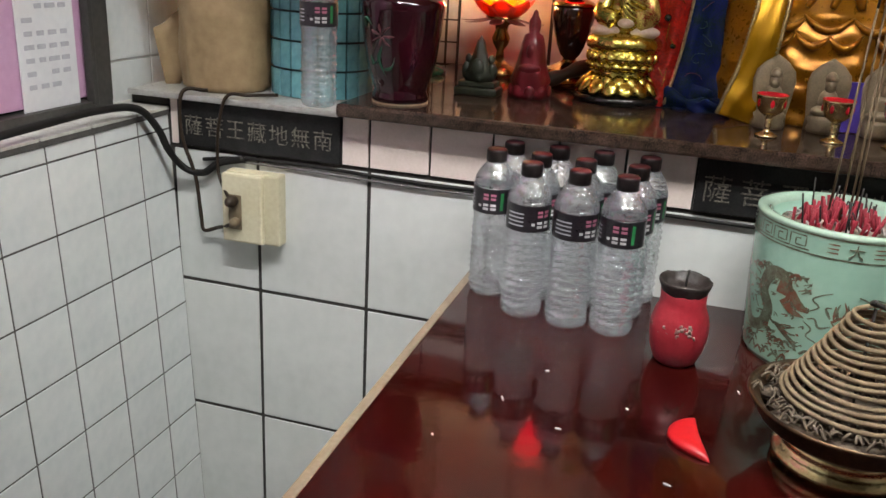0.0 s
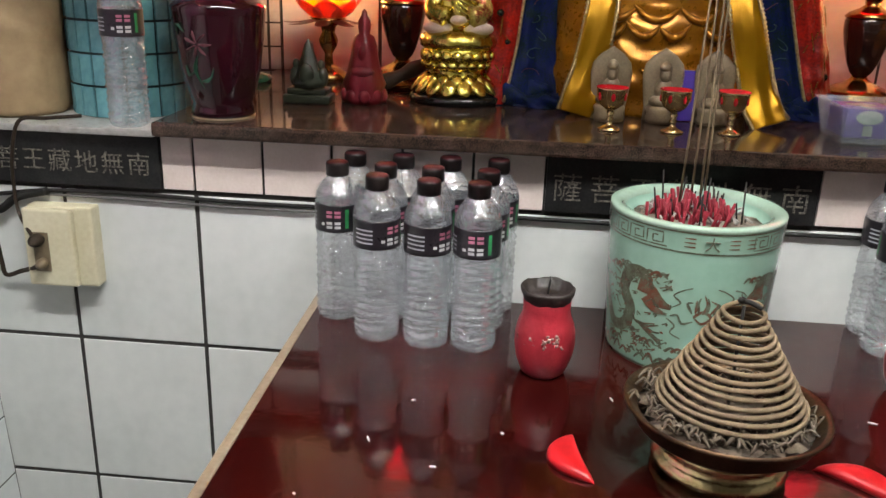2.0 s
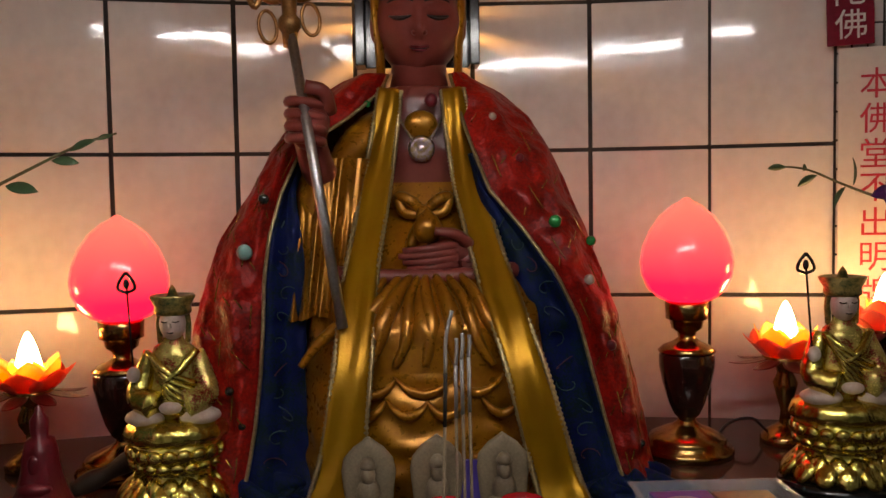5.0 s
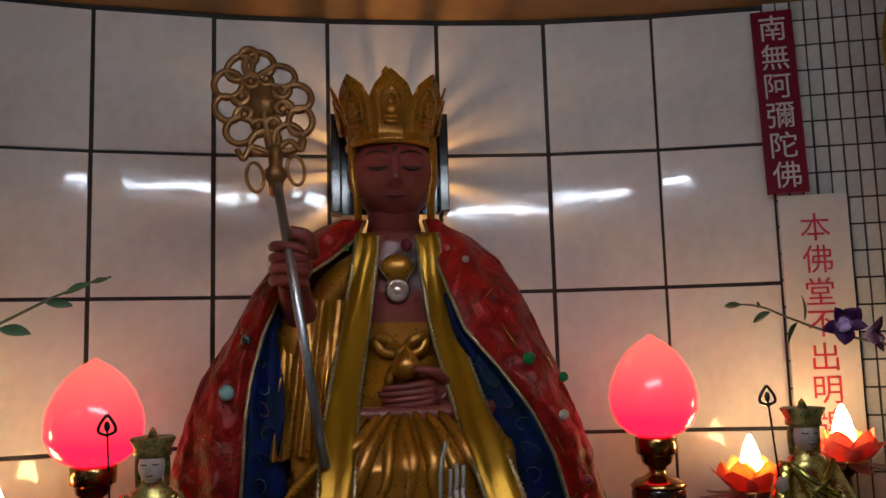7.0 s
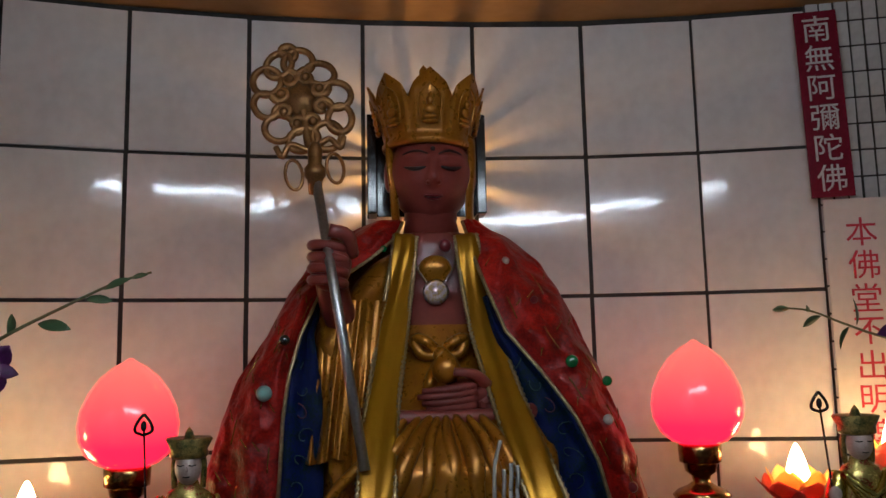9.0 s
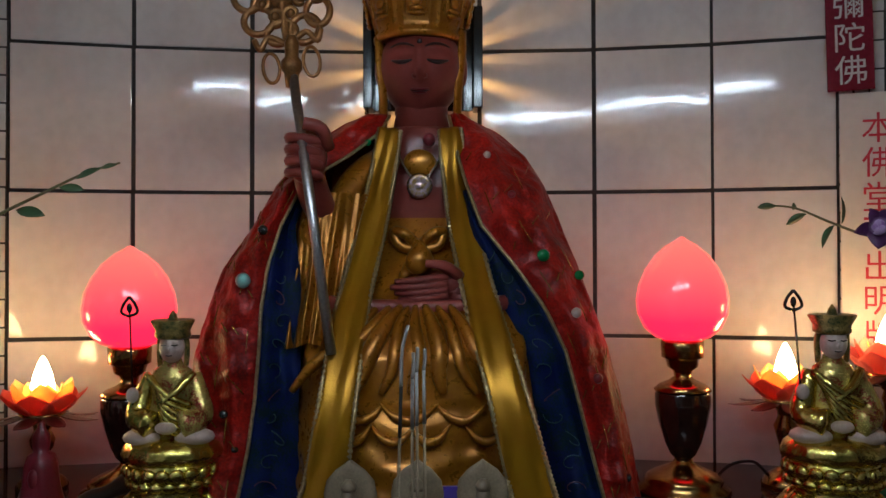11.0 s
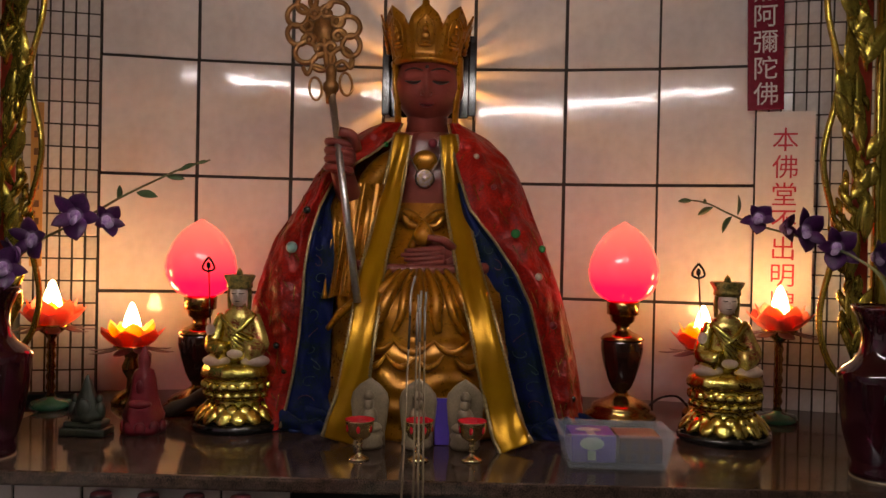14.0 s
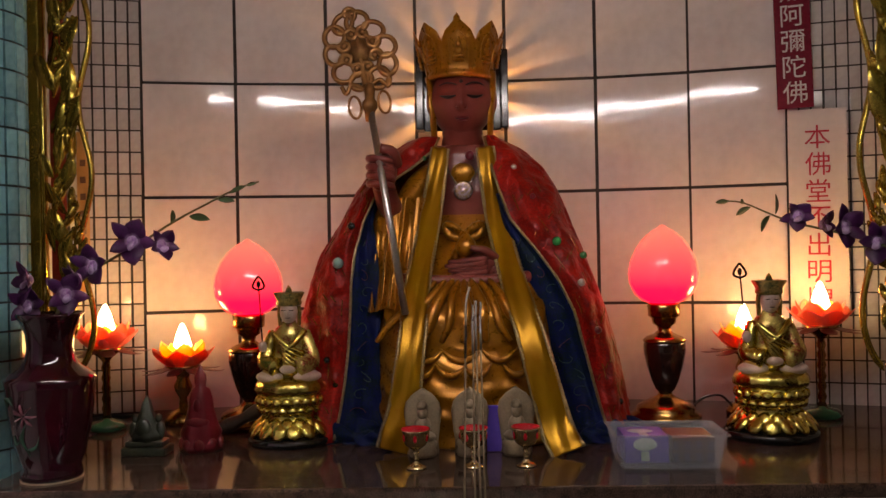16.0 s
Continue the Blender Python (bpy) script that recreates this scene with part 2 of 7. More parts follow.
M_CAPTOP = surf("dark_red_cap_top", (0.045, 0.004, 0.006), (0.015, 0.003, 0.003), 60, 0.45, spec=0.3)
M_GREYWIRE = surf("grey_wire", (0.16, 0.155, 0.15), (0.1, 0.095, 0.09), 40, 0.5)
M_LABEL = surf("dark_label", (0.011, 0.010, 0.013), (0.020, 0.017, 0.022), 40, 0.3)
M_BARP = surf("pink_print", (0.42, 0.13, 0.20), None, 40, 0.4)
M_BARW = surf("white_print", (0.55, 0.55, 0.55), None, 40, 0.4)
M_BARG = surf("green_print", (0.02, 0.22, 0.07), None, 40, 0.4)
M_PAPER = surf("brown_paper", (0.36, 0.25, 0.135), (0.27, 0.18, 0.095), 6, 0.7, bump=0.0025, bump_scale=30)
M_SOCKET = surf("aged_cream_plastic", (0.68, 0.63, 0.46), (0.58, 0.52, 0.35), 15, 0.4)
M_SOCKET2 = surf("socket_slot", (0.20, 0.15, 0.09), None, 30, 0.5)
M_CABLE = surf("black_cable", (0.007, 0.007, 0.007), (0.016, 0.015, 0.014), 40, 0.55, spec=0.25)
M_BROWNWIRE = surf("brown_wire", (0.032, 0.021, 0.014), None, 40, 0.6, spec=0.2)
M_WHITEPAPER = surf("white_paper", (0.72, 0.72, 0.73), (0.64, 0.64, 0.66), 8, 0.7)
M_PINKPAPER = surf("pink_paper", (0.58, 0.34, 0.50), (0.50, 0.28, 0.43), 8, 0.7)
M_GREYINK = surf("grey_ink", (0.50, 0.50, 0.55), None, 40, 0.7)
M_PURPINK = surf("purple_ink", (0.22, 0.09, 0.22), None, 40, 0.7)
M_REDINK = surf("red_ink", (0.55, 0.02, 0.045), None, 40, 0.5)
M_BANNER = surf("maroon_banner", (0.19, 0.006, 0.022), (0.13, 0.004, 0.015), 15, 0.5, spec=0.15)
M_SILVERINK = surf("silver_letters", (0.62, 0.58, 0.56), None, 40, 0.4)
M_CREAM = surf("cream_board", (0.66, 0.60, 0.54), (0.60, 0.54, 0.48), 8, 0.4)
M_STONE = surf("carved_pale_stone", (0.27, 0.205, 0.125), (0.18, 0.135, 0.08), 40, 0.5, bump=0.001, bump_scale=90)
M_GREENSTONE = surf("dark_green_stone", (0.040, 0.045, 0.026), (0.020, 0.028, 0.020), 60, 0.4, bump=0.001, bump_scale=90)
M_REDSTONE = surf("red_resin", (0.19, 0.010, 0.018), (0.12, 0.007, 0.012), 40, 0.3)
M_GREENBASE = surf("green_glass_base", (0.01, 0.10, 0.05), None, 30, 0.15, coat=0.5)
M_CUPRED = surf("red_enamel", (0.55, 0.01, 0.02), (0.45, 0.008, 0.015), 20, 0.25)
M_CUPGOLD = surf("polished_gold", (0.92, 0.76, 0.42), (0.70, 0.52, 0.24), 60, 0.2, metal=1.0, bump=0.0014, bump_scale=150)
M_PLASTIC = clear("frosted_plastic", (0.92, 0.93, 1.0), 1.2, 0.74, 0.16, 0.2)
M_PURPLE = surf("purple_card", (0.08, 0.045, 0.33), (0.065, 0.035, 0.27), 10, 0.35)
M_BROWNCARD = surf("brown_card", (0.16, 0.075, 0.04), (0.10, 0.05, 0.03), 25, 0.4)
M_CARDWHITE = surf("pale_print", (0.50, 0.56, 0.52), (0.22, 0.34, 0.28), 60, 0.4)
M_CARDINK = surf("card_ink", (0.03, 0.02, 0.06), None, 40, 0.4)
M_ORCHID = surf("purple_orchid", (0.030, 0.002, 0.040), (0.085, 0.008, 0.100), 45, 0.5)
nt = M_ORCHID.node_tree
n_o, l_o = nt.nodes, nt.links
co_o, ln_o, mr_o, mx_o = n_o.new("ShaderNodeTexCoord"), n_o.new("ShaderNodeVectorMath"), n_o.new("ShaderNodeMapRange"), n_o.new("ShaderNodeMix")
ln_o.operation, mx_o.data_type = "LENGTH", "RGBA"
l_o.new(co_o.outputs["Object"], ln_o.inputs[0])
l_o.new(ln_o.outputs["Value"], mr_o.inputs["Value"])
mr_o.inputs["From Min"].default_value, mr_o.inputs["From Max"].default_value = 0.006, 0.016
l_o.new(mr_o.outputs[0], mx_o.inputs[0])
mx_o.inputs[6].default_value = (0.50, 0.36, 0.52, 1)
base_o = n_o["Principled BSDF"].inputs["Base Color"]
l_o.new(base_o.links[0].from_socket, mx_o.inputs[7])
l_o.new(mx_o.outputs[2], base_o)
M_ORCHID2 = surf("white_orchid_heart", (0.50, 0.40, 0.55), (0.30, 0.12, 0.36), 60, 0.55)
M_LEAF = surf("green_leaf", (0.035, 0.075, 0.03), (0.055, 0.11, 0.04), 30, 0.45)
M_STEM = surf("green_stem", (0.09, 0.13, 0.05), (0.13, 0.10, 0.05), 30, 0.55)
M_FLORAL = surf("painted_flower", (0.13, 0.045, 0.055), None, 60, 0.3)
M_FLORALG = surf("painted_leaf", (0.015, 0.09, 0.05), None, 60, 0.3)
M_PENDANT = surf("mottled_silver_gold", (0.52, 0.38, 0.44), (0.42, 0.26, 0.06), 160, 0.22, metal=0.7, lo=0.45, hi=0.55)
M_STICKER = surf("orange_sticker", (0.55, 0.30, 0.10), (0.48, 0.25, 0.08), 10, 0.5)
M_REDBACK = surf("red_backing", (0.38, 0.03, 0.015), (0.25, 0.02, 0.01), 10, 0.5)
M_LAMPWOOD = surf("dark_lamp_body", (0.030, 0.012, 0.010), (0.05, 0.022, 0.012), 12, 0.12, metal=0.3, coat=0.5)
M_EGG = glow("pink_glass_shade", (1.0, 0.0075, 0.036), EGG_POWER, base=(0.36, 0.015, 0.03), top=(0.62, 0.082, 0.056), z0=0.03, z1=0.145)
M_BULB = glow("lit_candle_bulb", (1.0, 0.66, 0.25), BULB_POWER)
M_PETAL_Y = petal_mat("amber_petal", (0.96, 0.62, 0.20), 0.65)
M_PETAL_R = petal_mat("red_petal", (0.82, 0.19, 0.11), 0.5)
M_PETAL_P = petal_mat("coral_petal", (0.90, 0.30, 0.22), 0.55)
M_PETAL_D = surf("dark_red_petal", (0.10, 0.012, 0.012), None, 30, 0.4)
M_TUBE = glow("fluorescent_tube", (0.93, 0.98, 1.0), TUBE_POWER)
M_ROOMFILL = glow("room_fill_tube", (0.93, 0.98, 1.0), ROOM_FILL_POWER)
M_FIX = surf("white_enamel", (0.8, 0.8, 0.8), None, 4, 0.4)


# ---- mesh helpers ----
def finish(bm, smooth=True):
    bmesh.ops.recalc_face_normals(bm, faces=bm.faces)
    for f in bm.faces:
        f.smooth = smooth
    return bm


def mesh_of(name, bm, mats):
    me = bpy.data.meshes.new(name)
    bm.to_mesh(me)
    bm.free()
    for m in mats if isinstance(mats, (list, tuple)) else [mats]:
        me.materials.append(m)
    return me


def part(name, bm, material, parent=None, label="", m=None):
    ob = new(name, mesh_of(name, bm, material))
    if parent:
        ob.parent = parent
    if m is not None:
        ob.matrix_basis = m
    if label:
        tagged(ob, label)
    return ob


def thing(name, label, category, m=None, group="", kind=""):
    ob = new(name)
    ob.empty_display_size = 0.02
    if m is not None:
        ob.matrix_basis = m
    return tagged(ob, label, category, group, kind)


def slot(bm, start, index):
    bm.faces.ensure_lookup_table()
    for f in bm.faces[start:]:
        f.material_index = index


def add_box(bm, c, s, bevel=0.0, mat=0, m=None):
    before = len(bm.faces)
    tmp = bmesh.new()
    bmesh.ops.create_cube(tmp, size=1, matrix=Matrix.Translation(c) @ Matrix.Diagonal((*s, 1)))
    if bevel:
        bmesh.ops.bevel(tmp, geom=tmp.edges[:], offset=bevel, segments=2, affect="EDGES", profile=0.6)
    join(bm, tmp, m)
    slot(bm, before, mat)
    return bm


def join(bm, other, m=None):
    if m is not None:
        bmesh.ops.transform(other, matrix=m, verts=other.verts)
    vs = {v: bm.verts.new(v.co) for v in other.verts}
    for f in other.faces:
        try:
            g = bm.faces.new([vs[v] for v in f.verts])
            g.material_index, g.smooth = f.material_index, f.smooth
        except ValueError:
            pass
    other.free()


def box(c, s, bevel=0.002):
    return finish(add_box(bmesh.new(), c, s, bevel), False)


def grid_faces(bm, rows, close_u=False, close_v=False, mat=0):
    nv, nu = len(rows), len(rows[0])
    for i in range(nv if close_v else nv - 1):
        for j in range(nu if close_u else nu - 1):
            q = [rows[i][j], rows[i][(j + 1) % nu], rows[(i + 1) % nv][(j + 1) % nu], rows[(i + 1) % nv][j]]
            f = bm.faces.new(q)
            f.material_index, f.smooth = mat, True


def lathe(profile, seg=32, bm=None, mat=0, c=(0, 0, 0), bend=None, caps=True):
    bm = bm or bmesh.new()
    rows = []
    for r, z in profile:
        row = []
        for k in range(seg):
            a = 2 * math.pi * k / seg
            rr = r * (bend(a, z) if bend else 1)
            row.append(bm.verts.new((c[0] + rr * math.cos(a), c[1] + rr * math.sin(a), c[2] + z)))
        rows.append(row)
    grid_faces(bm, rows, close_u=True, mat=mat)
    for row, (r, z) in ((rows[0], profile[0]), (rows[-1], profile[-1])):
        if r > 1e-5 and caps:
            f = bm.faces.new(row)
            f.material_index = mat
    return bm


def tube(points, r, seg=8, bm=None, mat=0, closed=False, flat=1.0):
    bm = bm or bmesh.new()
    pts = [Vector(p) for p in points]
    n = len(pts)
    rad = r if isinstance(r, (list, tuple)) else [r] * n
    rows, side = [], None
    for i, p in enumerate(pts):
        a, b = (pts[(i - 1) % n], pts[(i + 1) % n]) if closed else (pts[max(i - 1, 0)], pts[min(i + 1, n - 1)])
        d = (b - a).normalized()
        if side is None:
            side = d.orthogonal().normalized()
        side = (side - d * side.dot(d)).normalized()
        up = d.cross(side)
        rows.append([bm.verts.new(p + rad[i] * (math.cos(t) * side + flat * math.sin(t) * up)) for t in (2 * math.pi * k / seg for k in range(seg))])
    grid_faces(bm, rows, close_u=True, close_v=closed, mat=mat)
    if not closed:
        for row in (rows[0], rows[-1]):
            f = bm.faces.new(row)
            f.material_index = mat
    return bm


def smooth_path(points, n=8):
    """Catmull-Rom through the points."""
    p = [Vector(q) for q in points]
    p = [2 * p[0] - p[1], *p, 2 * p[-1] - p[-2]]
    out = []
    for i in range(1, len(p) - 2):
        for k in range(n):
            t = k / n
            out.append(0.5 * (2 * p[i] + (p[i + 1] - p[i - 1]) * t + (2 * p[i - 1] - 5 * p[i] + 4 * p[i + 1] - p[i + 2]) * t * t
                              + (3 * p[i] - p[i - 1] - 3 * p[i + 1] + p[i + 2]) * t ** 3))
    return out + [p[-2]]


def ball(bm, c, s, mat=0, seg=16, rings=10, m=None):
    before = len(bm.faces)
    tmp = bmesh.new()
    bmesh.ops.create_uvsphere(tmp, u_segments=seg, v_segments=rings, radius=1)
    bmesh.ops.transform(tmp, matrix=Matrix.Diagonal((*s, 1)), verts=tmp.verts)
    if m is not None:
        bmesh.ops.transform(tmp, matrix=m, verts=tmp.verts)
    for f in tmp.faces:
        f.smooth = True
    join(bm, tmp, Matrix.Translation(c))
    slot(bm, before, mat)
    return bm


def text_bm(body, size, depth=0.0006, thin=0.0):
    """The letters as a solid mesh, centred, in the plane x, z, facing -y."""
    cu = bpy.data.curves.new("letters", "FONT")
    cu.body, cu.size, cu.extrude, cu.align_x, cu.align_y = body, size, depth, "CENTER", "CENTER"
    cu.resolution_u, cu.offset = 2, -thin
    ob = bpy.data.objects.new("letters", cu)
    scene.collection.objects.link(ob)
    bpy.context.view_layer.update()
    me = bpy.data.meshes.new_from_object(ob.evaluated_get(bpy.context.evaluated_depsgraph_get()))
    bm = bmesh.new()
    bm.from_mesh(me)
    for f in bm.faces:
        f.material_index = 0
    bpy.data.objects.remove(ob)
    bpy.data.curves.remove(cu)
    bpy.data.meshes.remove(me)
    xs, ys = [v.co.x for v in bm.verts], [v.co.y for v in bm.verts]
    if xs:
        bmesh.ops.translate(bm, vec=(-(min(xs) + max(xs)) / 2, -(min(ys) + max(ys)) / 2, 0), verts=bm.verts)
    bmesh.ops.transform(bm, matrix=Matrix.Rotation(radians(90), 4, "X"), verts=bm.verts)
    return bm


# ---- structure ----
WALL_LINE = [(-0.592, 1.880), (-0.398, 1.922), (-0.199, 1.951), (0.0, 1.965), (0.2, 1.966), (0.4, 1.954), (0.597, 1.922), (0.787, 1.876)]
ROWS_Z = [1.012, 1.262, 1.512, 1.762, 2.012]
SHELF, LEDGE, TABLE = 1.05, 1.035, 0.81
rng = random.Random(4)


def slab(name, c, s, material, label="", category="", bevel=0.003):
    ob = part(name, box(c, s, bevel), material)
    return tagged(ob, label or name.replace("_", " "), category or "wall", kind="structure")


floor = slab("floor", (0.1, -1.2, -0.05), (5.2, 6.6, 0.1), M_FLOOR, "grey stone floor of the shrine room", "floor")
# Unseen room ceiling and outer walls are added; their grey limits bounced light.
slab("ceiling", (0.1, -1.3, 2.85), (5.2, 4.8, 0.1), M_PAINT, "unseen grey ceiling added to close the room", "ceiling")
# Niche ceiling's unseen front part keeps the room lamp off the statue.
slab("ceiling_niche", (0.1, 1.41, 2.065), (2.6, 1.44, 0.09), M_CEIL, "tan painted ceiling of the altar niche", "ceiling")
# Lintel is unseen, added to block room light above the niche.
slab("wall_lintel", (0.1, 0.96, 2.46), (5.2, 0.1, 0.70), M_PAINT, "unseen lintel added over the altar niche to block room light", "wall")
slab("wall_front", (0.1, -3.65, 1.4), (5.2, 0.1, 2.8), M_PAINT, "unseen grey wall added opposite the altar to close the room", "wall")
slab("wall_right", (2.65, -1.2, 1.4), (0.1, 5.0, 2.8), M_PAINT, "unseen grey side wall added to close the room", "wall")
slab("wall_left_upper", (-1.07, 0.35, 1.93), (0.1, 2.6, 1.8), M_PAINT, "white side wall above the tiled ledge", "wall")
slab("wall_left_far", (-1.07, -2.3, 1.4), (0.1, 2.7, 2.8), M_PAINT, "unseen grey side wall added to close the room", "wall")
slab("wall_niche_left", (-0.90, 1.78, 1.56), (0.30, 0.28, 0.94), M_PAINT, "plain wall beside the altar niche", "wall")
slab("wall_niche_right", (1.20, 1.78, 1.51), (0.38, 0.30, 0.92), M_PAINT, "plain wall beside the altar niche", "wall")
slab("wall_outer_right", (1.95, 1.5, 1.4), (1.3, 0.3, 2.8), M_PAINT, "plain wall beside the altar", "wall")
slab("wall_rear", (0.1, 2.10, 1.5), (2.6, 0.1, 1.2), M_PAINT, "plain rear wall behind the niche", "wall")


def tile_mesh(w, h, d=0.006, bevel=0.0018, material=None):
    """A tile with rounded edges, its face towards -y, centred."""
    return mesh_of("tile", finish(add_box(bmesh.new(), (0, 0, 0), (w, d, h), bevel), False), material)


TILE_CACHE = {}


def put_tile(w, h, material, parent, m, d=0.006, bevel=0.0018, name="tile"):
    key = (round(w, 4), round(h, 4), material.name, d)
    if key not in TILE_CACHE:
        TILE_CACHE[key] = tile_mesh(w, h, d, bevel, material)
    ob = new(name, TILE_CACHE[key])
    ob.parent = parent
    ob.matrix_basis = m
    return ob


# curved back wall of the niche
bm = bmesh.new()
for (x0, y0), (x1, y1) in zip(WALL_LINE, WALL_LINE[1:]):
    q = [bm.verts.new(p) for p in ((x0, y0 - 0.0015, 1.0), (x1, y1 - 0.0015, 1.0), (x1, y1 - 0.0015, 2.03), (x0, y0 - 0.0015, 2.03),
                                   (x0, y0 + 0.06, 1.0), (x1, y1 + 0.06, 1.0), (x1, y1 + 0.06, 2.03), (x0, y0 + 0.06, 2.03))]
    for f in ((0, 1, 2, 3), (5, 4, 7, 6), (0, 4, 5, 1), (3, 2, 6, 7), (1, 5, 6, 2), (4, 0, 3, 7)):
        bm.faces.new([q[k] for k in f])
wall_back = tagged(part("wall_back", finish(bm, False), M_GROUT), "curved niche wall of pearl-white glazed tiles with black joints", "wall", kind="structure")

# altar front face
altar = slab("wall_altar_front", (0.15, 1.4555, 0.512), (2.3, 0.31, 1.024), M_GROUT, "white tiled front face of the altar", "wall")
# side wall with small tiles
side = slab("wall_left", (-0.985, 0.2, 0.5), (0.122, 2.3, 1.0), M_GROUT2, "side wall of small white square tiles", "wall")
ledge = slab("trim_ledge", (-0.984, 0.2, 0.999), (0.116, 2.3, 0.010), M_GROUT2, "dusty white tiled top of the side wall", "ledge", 0.001)

# shelf slab and ledge stone
bm = bmesh.new()
add_box(bm, (0.36, 1.63, 1.0395), (1.93, 0.73, 0.021), 0.005)
shelf = tagged(part("altar_shelf", finish(bm, False), M_GRANITE), "polished brown granite altar shelf with a worn front edge", "shelf")
bm = bmesh.new()
add_box(bm, (-0.80, 1.50, 1.0300), (0.385, 0.44, 0.010), 0.003)
tagged(part("stone_ledge", finish(bm, False), M_MARBLE), "pale grey marble slab at the end of the altar shelf", "shelf")

# ---- red table ----
table = thing("altar_table", "dark red lacquered altar table with a tan edge strip", "table")
part("tabletop", box((0.12, 0.86, 0.793), (0.98, 0.86, 0.034), 0.004), M_TABLE, table)
for sx in (-0.372, 0.612):
    part("edge_strip", box((sx, 0.86, 0.795), (0.012, 0.862, 0.034), 0.003), M_TRIM, table, "tan edge strip")
part("edge_strip", box((0.12, 0.425, 0.795), (0.996, 0.012, 0.034), 0.003), M_TRIM, table, "tan edge strip")
part("apron", box((0.12, 0.87, 0.70), (0.90, 0.78, 0.15), 0.004), M_TABLE, table)
for lx in (-0.31, 0.55):
    for ly in (0.50, 1.22):
        part("leg", box((lx, ly, 0.315), (0.06, 0.06, 0.63), 0.006), M_TABLE, table)

# ---- lamps above ----
def tube_lamp(name, c, length, material, label, r=0.009, drop=0.058):
    t = thing(name, label, "lamp", Matrix.Translation(c))
    part("housing", box((0, -0.01, 0.055), (length + 0.06, 0.11, 0.05), 0.006), M_FIX, t)
    part("tube", finish(tube([(-length / 2, 0, 0), (length / 2, 0, 0)], r, 16)), material, t, "lit fluorescent tube")
    # Plate is added to put the faint pale band into the tile reflections.
    part("reflector", box((0, -0.068, 0.042), (length + 0.06, 0.005, 0.165), 0.002), M_FIX, t, "added unseen white plate that shows as a pale band in the tiles")
    for s in (-1, 1):
        part("holder", box((s * (length / 2 + 0.012), 0, 0.012), (0.02, 0.03, 0.05), 0.003), M_FIX, t)
    for s in (-1, 1):
        part("hanger", finish(tube([(s * length * 0.4, -0.01, 0.078), (s * length * 0.4, -0.01, 0.078 + drop)], 0.005, 8)), M_FIX, t)
    return t


tube_lamp("tube_lamp", (0.13, 0.80, 1.885), 0.86, M_TUBE, "white fluorescent tube lamp over the front of the altar")
# Added lamp out of view, to light the table and the altar front.
tube_lamp("room_fill_lamp", (0.0, 0.15, 2.73), 1.2, M_ROOMFILL, "added unseen tube lamp that lights the table and altar front", 0.013, 0.01)


# ---- the large statue ----
def ring_loft(levels, seg, bm, mat=0, bump=None, power=2.3, c=0.105):
    """levels: z, half width, half depth, centre y."""
    rows = []
    for z, a, b, cy in levels:
        row = []
        for k in range(seg):
            t = 2 * math.pi * k / seg
            ct, st = math.cos(t), math.sin(t)
            x = a * math.copysign(abs(ct) ** (2 / power), ct)
            y = b * math.copysign(abs(st) ** (2 / power), st)
            s = 1 + (bump(t, z) if bump else 0)
            row.append(bm.verts.new((c + x * s, cy + y * s, z)))
        rows.append(row)
    grid_faces(bm, rows, close_u=True, mat=mat)
    for row in (rows[0], rows[-1]):
        bm.faces.new(row).material_index = mat
    return bm


def interp_levels(levels, n):
    z = np.linspace(levels[0][0], levels[-1][0], n)
    cols = list(zip(*levels))
    return [(float(q), *(float(np.interp(q, cols[0], c)) for c in cols[1:])) for q in z]


def folds(t, z):
    """Swags low down, long folds above, on the front of the robe."""
    u = (t + math.pi / 2 + math.pi) % (2 * math.pi) - math.pi
    front = max(0.0, math.cos(u)) ** 0.5
    if z < 1.215:
        low = 0.5 + 0.5 * math.cos(u * 9)
        swag = math.sin(2 * math.pi * (z - 1.05) / 0.044 + 2.0 * low + 1.2 * noise.noise(Vector((4 * u, 20 * z, 1))))
        return front * (0.013 * swag + 0.016 * low * (z < 1.14) + 0.020 * noise.noise(Vector((7 * u, 30 * z, 4))))
    k = min(1.0, (z - 1.215) / 0.04)
    lap = max(0.0, 1 - abs(z - 1.280) / 0.075)
    ridge = 1 - abs(math.sin(u * (9 + 14 * (1.33 - z)) + 1.3 * math.sin(40 * z) * 0.3))
    return front * k * (0.016 * math.sin(u * 17 + 9 * (z - 1.2)) + 0.004 * math.sin(u * 37 + 25 * z) + lap * 0.085 * ridge ** 1.6)


BODY = [(1.05, .178, .17, 1.665), (1.10, .176, .17, 1.665), (1.16, .172, .165, 1.668), (1.23, .166, .158, 1.675), (1.27, .164, .156, 1.681), (1.305, .160, .145, 1.693), (1.33, .157, .130, 1.706),
        (1.355, .154, .116, 1.724), (1.42, .143, .088, 1.762), (1.50, .145, .072, 1.782), (1.545, .14, .066, 1.785), (1.575, .10, .058, 1.78), (1.592, .055, .048, 1.775)]
bm = bmesh.new()
ring_loft(interp_levels(BODY, 130), 180, bm, 0, folds)
# bare chest between the robe edges
for f in bm.faces:
    p = f.calc_center_median()
    if p.y < 1.76 and (1.565 < p.z or (p.z > 1.455 and abs(p.x - 0.105) < 0.05)):
        f.material_index = 1
